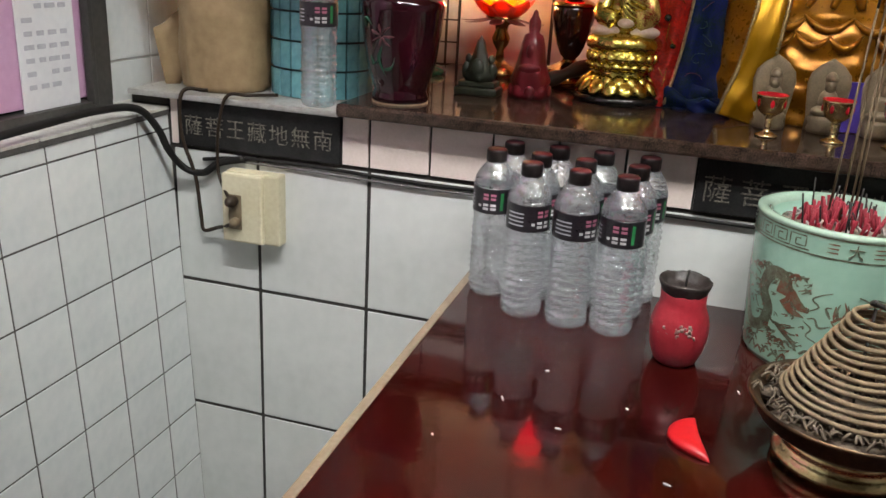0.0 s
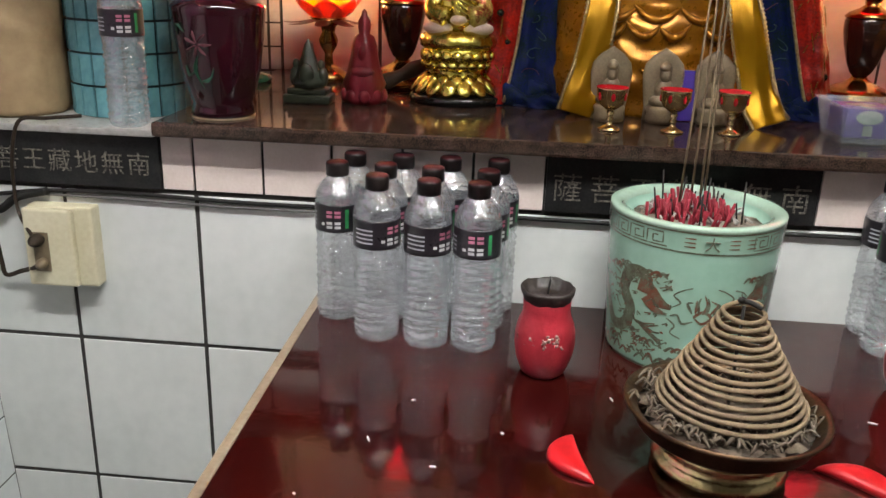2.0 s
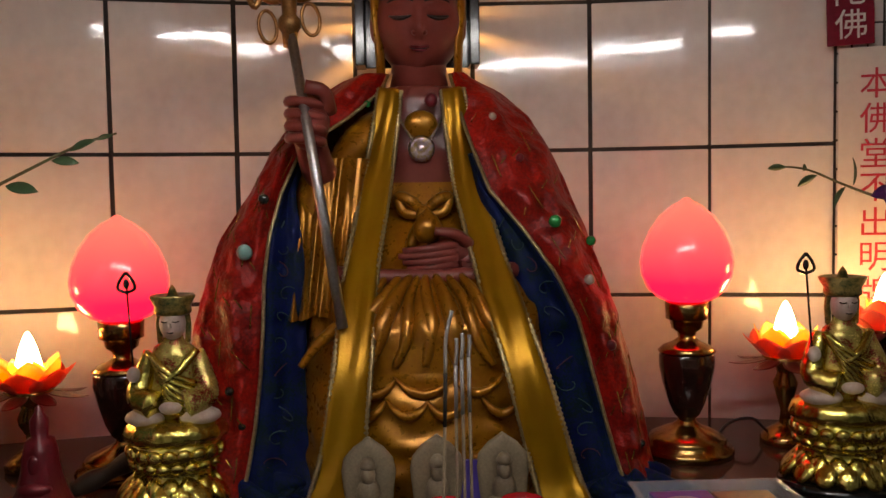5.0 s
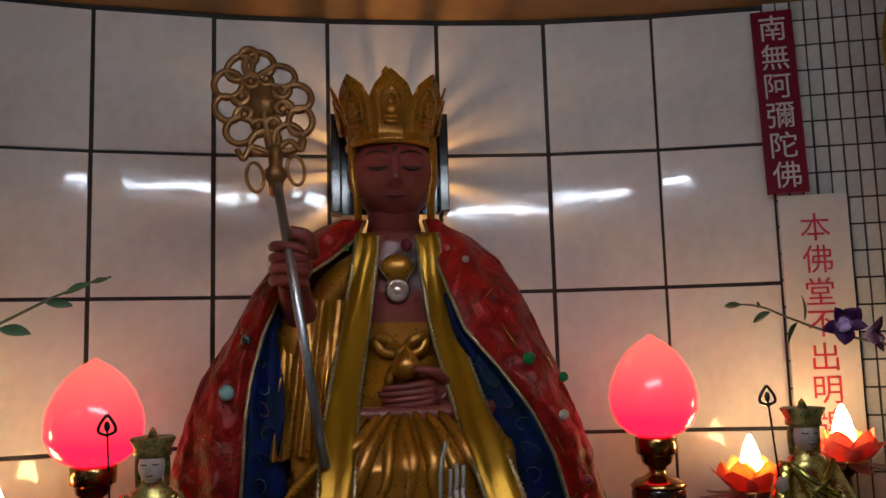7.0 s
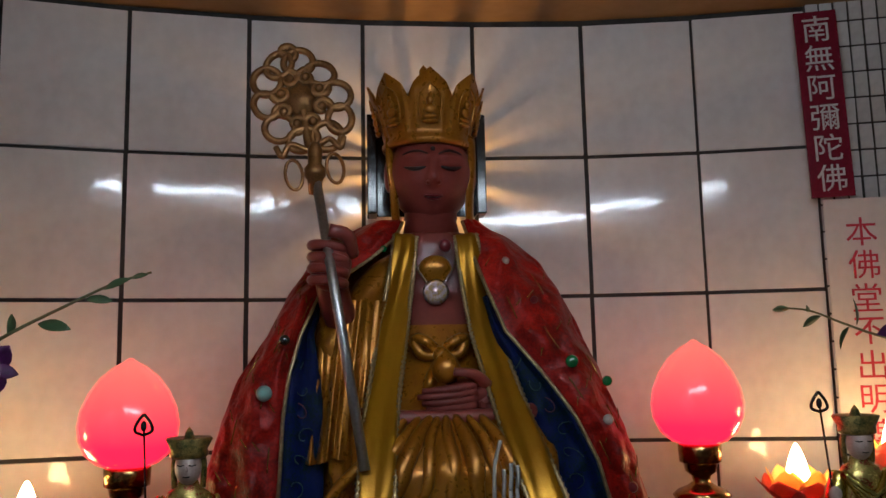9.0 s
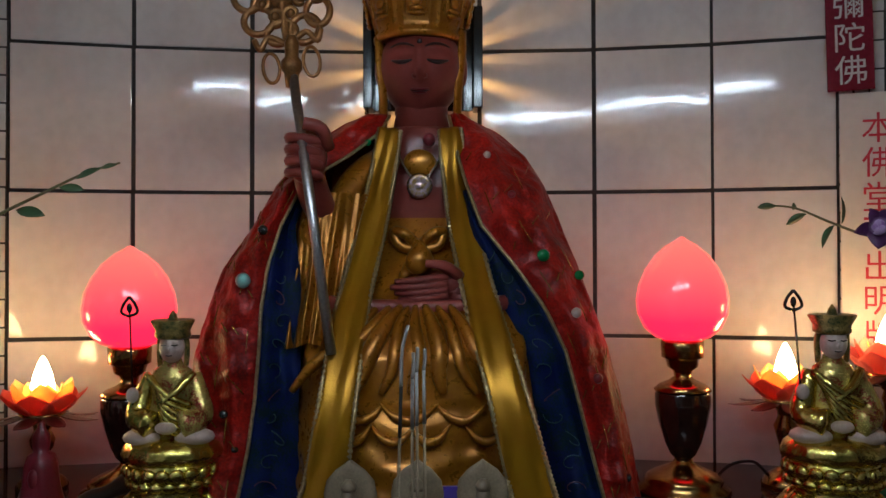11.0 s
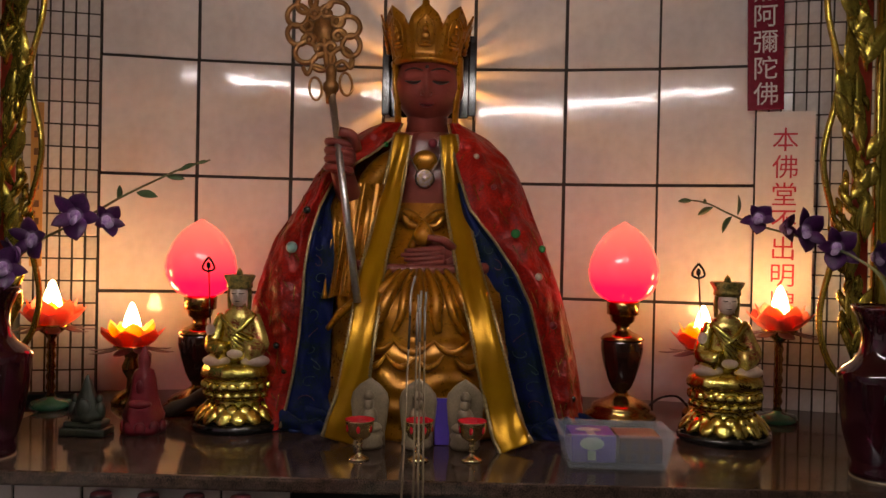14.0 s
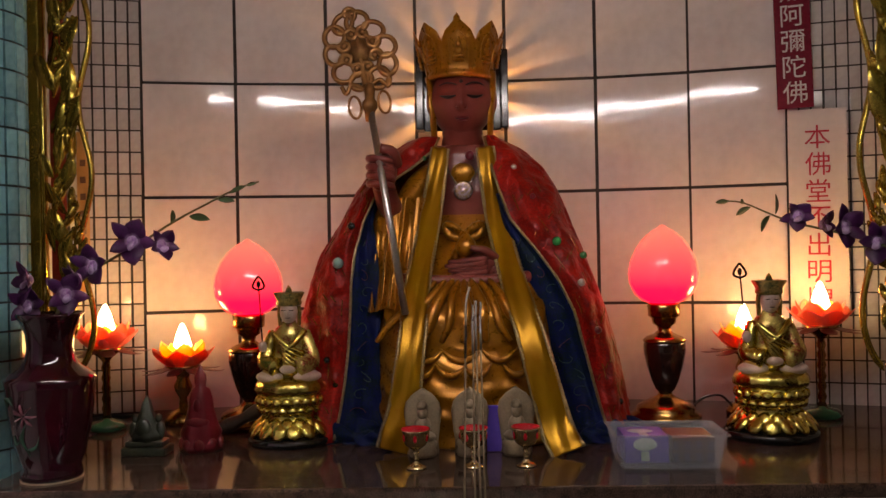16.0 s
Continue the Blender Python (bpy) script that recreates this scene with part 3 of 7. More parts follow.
# neck and head
lathe([(0.042, 0), (0.040, 0.02), (0.043, 0.022), (0.039, 0.04), (0.041, 0.042), (0.038, 0.08)], 28, bm, 1, (0.104, 1.77, 1.575))
before = len(bm.faces)
tmp = bmesh.new()
bmesh.ops.create_uvsphere(tmp, u_segments=64, v_segments=48, radius=1)
for v in tmp.verts:
    x, y, z = v.co
    taper = 1.0 - 0.15 * max(0, -z) ** 1.6
    px, py, pz = 0.0655 * x * taper, 0.066 * y * (1 - 0.06 * max(0, -z)), 0.073 * z
    if y < 0:
        def hump(cx, cz, sx, sz):
            return math.exp(-((px - cx) / sx) ** 2 - ((pz - cz) / sz) ** 2)
        py -= 0.016 * hump(0, -0.016, 0.0075, 0.010) + 0.010 * hump(0, 0.006, 0.0055, 0.018)
        py -= 0.0045 * hump(0, -0.037, 0.013, 0.0035) + 0.0045 * hump(0, -0.044, 0.010, 0.0035) + 0.005 * hump(0, -0.060, 0.014, 0.009)
        for s in (-1, 1):
            py += 0.005 * hump(s * 0.026, 0.008, 0.015, 0.008)
            py -= 0.0045 * hump(s * 0.026, 0.004, 0.012, 0.0042)
            py -= 0.0050 * hump(s * 0.026, 0.022, 0.018, 0.005) + 0.003 * hump(s * 0.032, -0.022, 0.016, 0.014)
    v.co = (px, py, pz)
for f in tmp.faces:
    f.smooth = True
join(bm, tmp, Matrix.Translation((0.104, 1.765, 1.681)))
slot(bm, before, 1)


def face_point(px, pz, lift=0.0012):
    """A point on the front of the face, px and pz from its centre."""
    k = 1 - 0.15 * max(0, -pz / 0.073) ** 1.6
    s = max(0.0, 1 - (px / (0.0655 * k)) ** 2 - (pz / 0.073) ** 2)
    y = -0.066 * math.sqrt(s) * (1 - 0.06 * max(0, -pz / 0.073))

    def hump(cx, cz, sx, sz):
        return math.exp(-((px - cx) / sx) ** 2 - ((pz - cz) / sz) ** 2)
    y -= 0.016 * hump(0, -0.016, 0.0075, 0.010) + 0.010 * hump(0, 0.006, 0.0055, 0.018)
    y -= 0.0045 * hump(0, -0.037, 0.013, 0.0035) + 0.0045 * hump(0, -0.044, 0.010, 0.0035) + 0.005 * hump(0, -0.060, 0.014, 0.009)
    for q in (-1, 1):
        y += 0.005 * hump(q * 0.026, 0.008, 0.015, 0.008) - 0.0045 * hump(q * 0.026, 0.004, 0.012, 0.0042)
        y -= 0.0050 * hump(q * 0.026, 0.022, 0.018, 0.005) + 0.003 * hump(q * 0.032, -0.022, 0.016, 0.014)
    return (0.104 + px, 1.765 + y - lift, 1.681 + pz)


for s in (-1, 1):
    tube([face_point(s * (0.008 + 0.036 * k / 12), 0.020 + 0.0095 * math.sin(math.pi * (0.10 + 0.70 * k / 12))) for k in range(13)], [0.0010 + 0.0013 * math.sin(math.pi * k / 12) for k in range(13)], 5, bm, 3)
    tube([face_point(s * (0.011 + 0.031 * k / 12), 0.0035 - 0.0038 * math.sin(math.pi * k / 12) + 0.002 * k / 12) for k in range(13)], [0.0012 + 0.0022 * math.sin(math.pi * k / 12) for k in range(13)], 5, bm, 3)
    # hood strips beside the face
    strip = smooth_path([(0.104 + s * 0.0625, 1.752, 1.742), (0.104 + s * 0.0620, 1.742, 1.70), (0.104 + s * 0.057, 1.738, 1.65), (0.104 + s * 0.055, 1.728, 1.61), (0.104 + s * 0.056, 1.712, 1.570)], 5)
    tube(strip, [0.0085] * len(strip), 8, bm, 0, flat=0.5)
    ball(bm, (0.104 + s * 0.064, 1.765, 1.685), (0.007, 0.013, 0.026), 1)
for pz, w, mm in ((-0.0385, 0.0135, 5), (-0.0405, 0.0140, 3), (-0.0430, 0.0105, 5)):
    tube([face_point(w * (k / 5 - 1), pz + 0.0016 * abs(k / 5 - 1) ** 2, 0.0004) for k in range(11)], [0.0004 + 0.0017 * math.sin(math.pi * (0.06 + 0.88 * k / 10)) * (1 if mm == 5 else 0.4) for k in range(11)], 6, bm, mm)
for s in (-1, 1):
    ball(bm, face_point(s * 0.007, -0.020, -0.003), (0.0045, 0.005, 0.0038), 1, 10, 8)
ball(bm, face_point(0, 0.031), (0.0040, 0.0022, 0.0040), 3, 10, 6)
# crown with eight flared upright leaves, low cap and finial
CROWN_Z, LEAVES = 1.722, 8
seg = 192
rows = []
for r0, hz in ((0.0650, 0.0), (0.0685, 0.003), (0.0690, 0.009), (0.0655, 0.013), (0.0670, 0.022), (0.0720, 0.045), (0.0790, 0.068), (0.0865, 1.0), (0.0830, 1.0), (0.075, 0.068), (0.066, 0.03), (0.061, 0.0)):
    row = []
    for k in range(seg):
        a = 2 * math.pi * k / seg
        w = abs(((a + math.pi / 2 + math.pi / LEAVES) % (2 * math.pi / LEAVES)) / (2 * math.pi / LEAVES) - 0.5) * 2
        tip = 0.106 - 0.020 * w / 0.72 if w < 0.72 else 0.086 - 0.020 * (w - 0.72) / 0.28
        z = hz if hz < 1 else tip
        rim = 0.0016 if 0.66 < w < 0.80 and 0.02 < hz < 1 else 0.0
        rr = r0 * (1 + 0.055 * (1 - w) * (z / 0.08)) + rim
        row.append(bm.verts.new((0.100 + rr * math.cos(a), 1.770 + rr * 1.02 * math.sin(a), CROWN_Z + z)))
    rows.append(row)
grid_faces(bm, rows, close_u=True, close_v=True, mat=4)
for k in range(LEAVES):
    a = -math.pi / 2 + 2 * math.pi * k / LEAVES
    m = Matrix.Rotation(a + math.pi / 2, 4, "Z")
    for dz, s, h in ((0.030, 0.013, 0.004), (0.037, 0.011, 0.004), (0.048, 0.009, 0.008), (0.060, 0.006, 0.007), (0.069, 0.004, 0.004)):
        rr = 0.0690 + 0.20 * dz
        ball(bm, (0.100 + rr * math.cos(a), 1.77 + rr * math.sin(a), CROWN_Z + dz), (s, 0.0045, h), 4, 10, 6, m)
    for q in (-1, 1):
        arc = [(0.030, 0.19), (0.055, 0.21), (0.072, 0.15), (0.084, 0.0)]
        tube(smooth_path([(0.100 + (0.0705 + 0.215 * dz) * math.cos(a + q * da), 1.77 + (0.0715 + 0.215 * dz) * math.sin(a + q * da), CROWN_Z + dz) for dz, da in arc], 4), 0.0014, 5, bm, 4)
lathe([(0.060, 0.01), (0.050, 0.045), (0.030, 0.070), (0.014, 0.082), (0.010, 0.092), (0.0155, 0.102), (0.0175, 0.110), (0.0130, 0.120), (0.0070, 0.127), (0.0075, 0.133), (0.0, 0.143)], 28, bm, 4, (0.097, 1.77, CROWN_Z))
# raised fist and forearm, and the hand in the lap
FIST = Vector((-0.040, 1.585, 1.528))
arm = smooth_path([FIST + Vector((0.0, 0.005, -0.005)), (-0.038, 1.605, 1.495), (-0.030, 1.635, 1.465), (-0.015, 1.68, 1.45)], 6)
tube(arm, [0.020 + 0.004 * k / (len(arm) - 1) for k in range(len(arm))], 14, bm, 1)
ball(bm, FIST, (0.027, 0.024, 0.036), 1, 20, 14)
for k in range(4):
    z = 0.022 - 0.0150 * k
    finger = smooth_path([FIST + Vector((-0.024, 0.004, z + 0.003)), FIST + Vector((-0.019, -0.014, z + 0.002)), FIST + Vector((0.000, -0.0215, z)), FIST + Vector((0.017, -0.013, z - 0.003)), FIST + Vector((0.017, 0.0, z - 0.004))], 4)
    tube(finger, [0.0072 - 0.0012 * q / 16 for q in range(len(finger))], 8, bm, 1)
tube(smooth_path([FIST + Vector((0.028, 0.0, 0.012)), FIST + Vector((0.022, -0.022, 0.034)), FIST + Vector((0.0, -0.028, 0.040))], 4), 0.009, 8, bm, 1)
sleeve = smooth_path([(0.06, 1.735, 1.545), (0.01, 1.70, 1.50), (-0.02, 1.665, 1.455), (-0.035, 1.645, 1.425), (-0.02, 1.64, 1.36), (0.0, 1.64, 1.30)], 8)
tube(sleeve, [0.024 + 0.004 * math.sin(k * 0.35) for k in range(len(sleeve))], 16, bm, 0)
rows = []
for i in range(22):
    u = i / 21
    row = []
    for j in range(60):
        v = j / 59
        fold = 0.0055 * math.sin(26 * v + 1.5 * u) + 0.003 * math.sin(47 * v - 3 * u) + 0.004 * noise.noise(Vector((6 * v, 3 * u, 2)))
        row.append(bm.verts.new((-0.064 + (0.098 - 0.012 * u) * v - 0.016 * u, 1.662 - 0.052 * u - 0.035 * math.sin(math.pi * v) + fold * (0.4 + u), 1.485 - 0.205 * u - 0.004 * math.sin(9 * v) * u)))
    rows.append(row)
grid_faces(bm, rows, mat=0)
LAP = Vector((0.122, 1.606, 1.362))
ball(bm, LAP + Vector((0.018, 0.004, 0.0)), (0.034, 0.024, 0.017), 1, 20, 12, Matrix.Rotation(radians(12), 4, "Y"))
for k in range(4):
    tip = Vector((-0.052 + 0.006 * abs(k - 1), -0.020 + 0.002 * k, 0.002 - 0.0075 * k))
    path = smooth_path([LAP + Vector((0.022, -0.016, 0.008 - 0.008 * k)), LAP + Vector((-0.014, -0.027, 0.004 - 0.008 * k)), LAP + tip], 5)
    tube(path, [0.0072 - 0.0032 * q / (len(path) - 1) for q in range(len(path))], 9, bm, 1)
tube(smooth_path([LAP + Vector((0.038, -0.006, 0.008)), LAP + Vector((0.020, -0.026, 0.022)), LAP + Vector((-0.006, -0.028, 0.026))], 5), [0.009 - 0.0035 * q / 10 for q in range(11)], 9, bm, 1)
tube(smooth_path([LAP + Vector((0.025, 0.004, -0.002)), (0.172, 1.632, 1.330), (0.200, 1.668, 1.345)], 5), 0.025, 12, bm, 1)
lathe([(0.0, 0.0), (0.012, 0.003), (0.018, 0.012), (0.019, 0.022), (0.014, 0.033), (0.006, 0.041), (0.0, 0.046)], 20, bm, 0, LAP + Vector((-0.014, -0.008, 0.010)))
# pink drape hanging from the forearm
rows = []
for i in range(12):
    u = i / 11
    rows.append([bm.verts.new((0.150 + 0.055 * v * (1 - 0.55 * u) + 0.010 * u, 1.586 - 0.028 * u + 0.020 * v + 0.004 * math.sin(11 * v + 4 * u), 1.350 - 0.080 * u * (1 - 0.3 * v))) for v in (q / 11 for q in range(12))])
grid_faces(bm, rows, mat=1)
# robe knot, girdle and knees
for s in (-1, 1):
    tube(smooth_path([(0.105, 1.655, 1.410), (0.105 + s * 0.018, 1.645, 1.428), (0.105 + s * 0.034, 1.655, 1.432), (0.105 + s * 0.026, 1.652, 1.412), (0.105, 1.652, 1.408)], 5), 0.0075, 8, bm, 0)
    tube(smooth_path([(0.105, 1.650, 1.408), (0.105 + s * 0.010, 1.636, 1.385), (0.105 + s * 0.020, 1.622, 1.365)], 5), [0.006, 0.007, 0.008, 0.009, 0.009, 0.010, 0.010, 0.010, 0.010, 0.009, 0.006], 8, bm, 0)
ball(bm, (0.105, 1.645, 1.410), (0.011, 0.010, 0.012), 0)
tube(smooth_path([(-0.05, 1.625, 1.340), (0.02, 1.586, 1.332), (0.105, 1.580, 1.330), (0.19, 1.590, 1.332), (0.25, 1.63, 1.340)], 6), 0.011, 10, bm, 1, flat=1.0)
# pleats running down from the waist
for k in range(8):
    g = k - 3.5
    pts = []
    for q in range(5):
        z = 1.332 - 0.026 * q
        x = 0.100 + 0.013 * g + (0.0065 * g - 0.004) * q + 0.004 * math.sin(1.7 * q + k)
        pts.append((x, float(np.interp(z, (1.23, 1.27, 1.305, 1.33), (1.517, 1.525, 1.548, 1.576))) + 0.9 * (x - 0.105) ** 2 - 0.002, z))
    path = smooth_path(pts, 5)
    tube(path, [0.0025 + (0.0055 + 0.002 * (k % 3)) * math.sin(math.pi * (0.1 + 0.8 * q / (len(path) - 1))) for q in range(len(path))], 10, bm, 0)
# draped folds over the lap and swags below, sunk into the robe
rf = random.Random(9)
for row_z, n, w in ((1.205, 3, 0.10), (1.180, 4, 0.11), (1.122, 3, 0.115)):
    for k in range(n):
        cx = 0.105 + w * (2 * (k + 0.5) / n - 1) + rf.uniform(-0.01, 0.01)
        half = w / n * rf.uniform(0.8, 1.15)
        yy = 1.5045 + 0.9 * (cx - 0.105) ** 2 + max(0, row_z - 1.17) * 0.25
        path = smooth_path([(cx - half, yy + 0.004, row_z + 0.012), (cx - half * 0.5, yy - 0.005, row_z - 0.003), (cx, yy - 0.004, row_z - 0.009), (cx + half * 0.5, yy - 0.005, row_z - 0.003), (cx + half, yy + 0.004, row_z + 0.012)], 4)
        tube(path, [0.0010 + 0.0052 * math.sin(math.pi * q / (len(path) - 1)) for q in range(len(path))], 8, bm, 0)
# pendant
lathe([(0.0, 0), (0.017, 0.0), (0.019, 0.003), (0.014, 0.006), (0.008, 0.003), (0.0, 0.006)], 24, bm, 6)
bm.verts.ensure_lookup_table()
pend = bm.verts[-24 * 6:]
bmesh.ops.transform(bm, matrix=Matrix.Translation((0.104, 1.699, 1.500)) @ Matrix.Rotation(radians(90), 4, "X"), verts=pend)
for s in (-1, 1):
    tube(smooth_path([(0.104 + s * 0.012, 1.694, 1.512), (0.104 + s * 0.028, 1.705, 1.54), (0.104 + s * 0.036, 1.722, 1.572)], 5), 0.0022, 6, bm, 6)
ball(bm, (0.104, 1.702, 1.534), (0.024, 0.010, 0.020), 0, 18, 12)
ball(bm, (0.118, 1.690, 1.566), (0.009, 0.009, 0.010), 5, 12, 8)
finish(bm)
tagged(part("statue", bm, [M_GILT, M_SKIN, M_SATIN, M_LIP, M_GILT, M_REDSTONE, M_PENDANT]), "large seated painted statue in golden robes with a gold crown", "statue")

# ---- cape over the statue ----
CZ = [1.052, 1.10, 1.15, 1.21, 1.272, 1.33, 1.383, 1.44, 1.500, 1.545, 1.580, 1.608]
OUT_L = [-.185, -.195, -.205, -.208, -.200, -.184, -.165, -.130, -.104, -.078, -.045, 0.0]
EDGE_L = [-.130, -.120, -.112, -.106, -.102, -.100, -.094, -.080, -.055, 0.010, 0.048, 0.060]
IN_L = [-.04, -.045, -.050, -.052, -.050, -.050, -.056, -.066, -.052, 0.012, 0.049, 0.061]
OUT_R = [.405, .398, .392, .380, .365, .346, .326, .306, .286, .262, .228, .180]
EDGE_R = [.352, .340, .328, .314, .299, .272, .235, .190, .170, .158, .152, .146]
IN_R = [.285, .275, .262, .246, .228, .212, .196, .178, .166, .157, .151, .145]
Y_E = [1.545, 1.560, 1.570, 1.580, 1.585, 1.59, 1.60, 1.62, 1.65, 1.68, 1.705, 1.725]


def cape_contour(z, sgn):
    """Front half of the cape at height z: inner end, edge, outer side, back."""
    f = lambda table: float(np.interp(z, CZ, table))  # noqa: E731
    o, e, i = (f(OUT_L), f(EDGE_L), f(IN_L)) if sgn < 0 else (f(OUT_R), f(EDGE_R), f(IN_R))
    y = f(Y_E)
    lining = [(i, y + 0.018), (i * 0.6 + e * 0.4, y + 0.012), (i * 0.25 + e * 0.75, y + 0.006), (e, y)]
    outer = [(e, y), (e * 0.7 + o * 0.3, y - 0.010), (e * 0.35 + o * 0.65, y + 0.002), (o + (e - o) * 0.06, y + 0.035), (o, y + 0.075), (o + (e - o) * 0.1, y + 0.13), (e * 0.55 + o * 0.45, min(1.86, y + 0.22)), (0.104 + (e - 0.104) * 0.3, 1.865), (0.104, 1.868)]
    return lining, outer


def cloth(sgn, which, n=110, across=64):
    bm = bmesh.new()
    rows = []
    for iz in range(n):
        z = 1.052 + ((1.608 if which else 1.49) - 1.052) * iz / (n - 1)
        pts = cape_contour(z, sgn)[which]
        path = smooth_path([(x, y, z) for x, y in pts], 6)
        pick = np.linspace(0, len(path) - 1, across)
        row = []
        for j, s in enumerate(pick):
            a, b = path[int(s)], path[min(int(s) + 1, len(path) - 1)]
            p = a.lerp(b, s - int(s))
            u = j / (across - 1)
            w = min(1.0, u * 8) if which else min(1.0, (1 - u) * 6)
            drop = 1.0 - 0.35 * (z - 1.05) / 0.54
            wob = (0.006 if which else 0.004) * math.sin((15 if which else 9) * u + 4 * z * sgn + 3) * drop + (0.0035 if which else 0.0) * math.sin(36 * u - 30 * z) + 0.007 * noise.noise(Vector((p.x * 22, p.y * 22, p.z * 16))) + (0.0075 if which else 0.003) * noise.noise(Vector((p.x * 60, p.y * 60, p.z * 45)))
            row.append(bm.verts.new((p.x, p.y + wob * w, p.z)))
        rows.append(row)
    grid_faces(bm, rows)
    finish(bm)
    bmesh.ops.solidify(bm, geom=bm.faces[:], thickness=0.0025)
    return bm


cape = thing("cape", "red brocade cape with blue lining and beads, draped on the statue", "cape")
for sgn in (-1, 1):
    outer = part("outer_cloth", cloth(sgn, 1), M_REDCLOTH, cape, "shiny red brocade with gold stitching")
    inner = part("lining", cloth(sgn, 0), M_BLUECLOTH, cape, "dark blue embroidered lining")
    edge = []
    for iz in range(44):
        z = 1.056 + 0.55 * iz / 43
        (x, y) = cape_contour(z, sgn)[1][0]
        edge.append((x, y - 0.004, z))
    part("piping", finish(tube(edge, 0.0026, 6)), M_BRAID, cape, "gold braid piping")
    # stitching: fine gold lines in lozenges over the red cloth
    bm = bmesh.new()
    rs = random.Random(7 + sgn)
    for k in range(36):
        z0 = 1.09 + 0.45 * (k + rs.random()) / 36
        u0 = (0.14, 0.26, 0.38, 0.50, 0.62)[k % 5] + rs.uniform(-0.03, 0.03)
        upright = k % 3 == 0
        line = []
        for q in range(5):
            z = z0 + (0.030 if upright else 0.012) * (q / 4 - 0.5)
            path = smooth_path([(x, y, z) for x, y in cape_contour(z, sgn)[1][:5]], 6)
            f = min(len(path) - 1.001, (u0 + (0.0 if upright else 0.09) * (q / 4 - 0.5)) * (len(path) - 1))
            pt = path[int(f)].lerp(path[int(f) + 1], f - int(f))
            line.append((pt.x, pt.y - 0.0070, pt.z))
        tube(line, 0.0008, 4, bm)
    tagged(part("stitching", finish(bm), M_CARVE, cape, "gold stitched lines"), kind="stuff")
    # embroidered scrolls on the lining
    bm = bmesh.new()
    for k in range(11):
        z0 = 1.10 + 0.30 * k / 10
        lin = cape_contour(z0, sgn)[0]
        cx = lin[0][0] * 0.45 + lin[3][0] * 0.55
        cy = lin[0][1] * 0.45 + lin[3][1] * 0.55 - 0.010
        w = abs(lin[3][0] - lin[0][0]) * 0.32
        line = [(cx + (0.2 + 0.8 * ((k * 7) % 5) / 5 - 0.5) * w + w * 0.8 * (1 - q / 11) * math.cos(q * 0.5 * (1 if k % 2 else -1) + k), cy + 0.003, z0 + 0.013 * (1 - q / 11) * math.sin(q * 0.5 + k)) for q in range(9)]
        tube(line, 0.0008, 4, bm, k % 4 == 0)
    tagged(part("embroidery", finish(bm), [M_EMBR_G, M_EMBR_R], cape, "green and red embroidered scrolls"), kind="stuff")


# lining gathered on the shelf at the hem
for cx, cy, w, d, h in ((0.368, 1.560, 0.055, 0.036, 0.036), (0.320, 1.548, 0.045, 0.026, 0.022), (-0.120, 1.580, 0.080, 0.040, 0.040), (-0.06, 1.552, 0.050, 0.026, 0.022)):
    bm = bmesh.new()
    bmesh.ops.create_uvsphere(bm, u_segments=48, v_segments=24, radius=1)
    for v in bm.verts:
        k = 1 + 0.16 * math.sin(6 * math.atan2(v.co.y, v.co.x) + 5 * v.co.z + cx * 90) + 0.3 * noise.noise(v.co * 1.7 + Vector((cx * 40, 0, 0)))
        v.co = (cx + v.co.x * w * k, cy + v.co.y * d * k, max(1.0503, 1.05 + (v.co.z * 0.8 + 0.15) * h * k))
    part("hem", finish(bm), M_BLUECLOTH, cape, "crumpled blue hem lying on the shelf")


def bead(x, y, z, r, material, name="bead"):
    bm = bmesh.new()
    lathe([(0, -r * 0.5), (r * 0.7, -r * 0.4), (r, 0), (r * 0.75, r * 0.45), (r * 0.3, r * 0.62), (0, r * 0.65)], 14, bm)
    bmesh.ops.rotate(bm, matrix=Matrix.Rotation(radians(90), 3, "X"), verts=bm.verts)
    bmesh.ops.translate(bm, vec=(x, y, z), verts=bm.verts)
    part(name, finish(bm), material, cape)


for x, y, z, r, mm in ((0.270, 1.582, 1.398, 0.0115, M_JADE), (0.311, 1.570, 1.324, 0.009, M_PALE), (0.360, 1.574, 1.151, 0.008, M_DARKBEAD), (-0.122, 1.578, 1.366, 0.013, M_TURQ),
                       (-0.098, 1.586, 1.432, 0.009, M_DARKBEAD), (0.318, 1.592, 1.372, 0.009, M_JADE), (-0.142, 1.56, 1.195, 0.008, M_DARKBEAD), (-0.128, 1.562, 1.150, 0.007, M_DARKBEAD),
                       (0.337, 1.566, 1.240, 0.009, M_REDSTONE), (0.232, 1.626, 1.482, 0.007, M_REDSTONE), (0.200, 1.66, 1.54, 0.007, M_PALE), (0.03, 1.690, 1.562, 0.007, M_JADE), (0.372, 1.558, 1.115, 0.008, M_DARKBEAD)):
    bead(x, y, z, r * 0.78, mm)

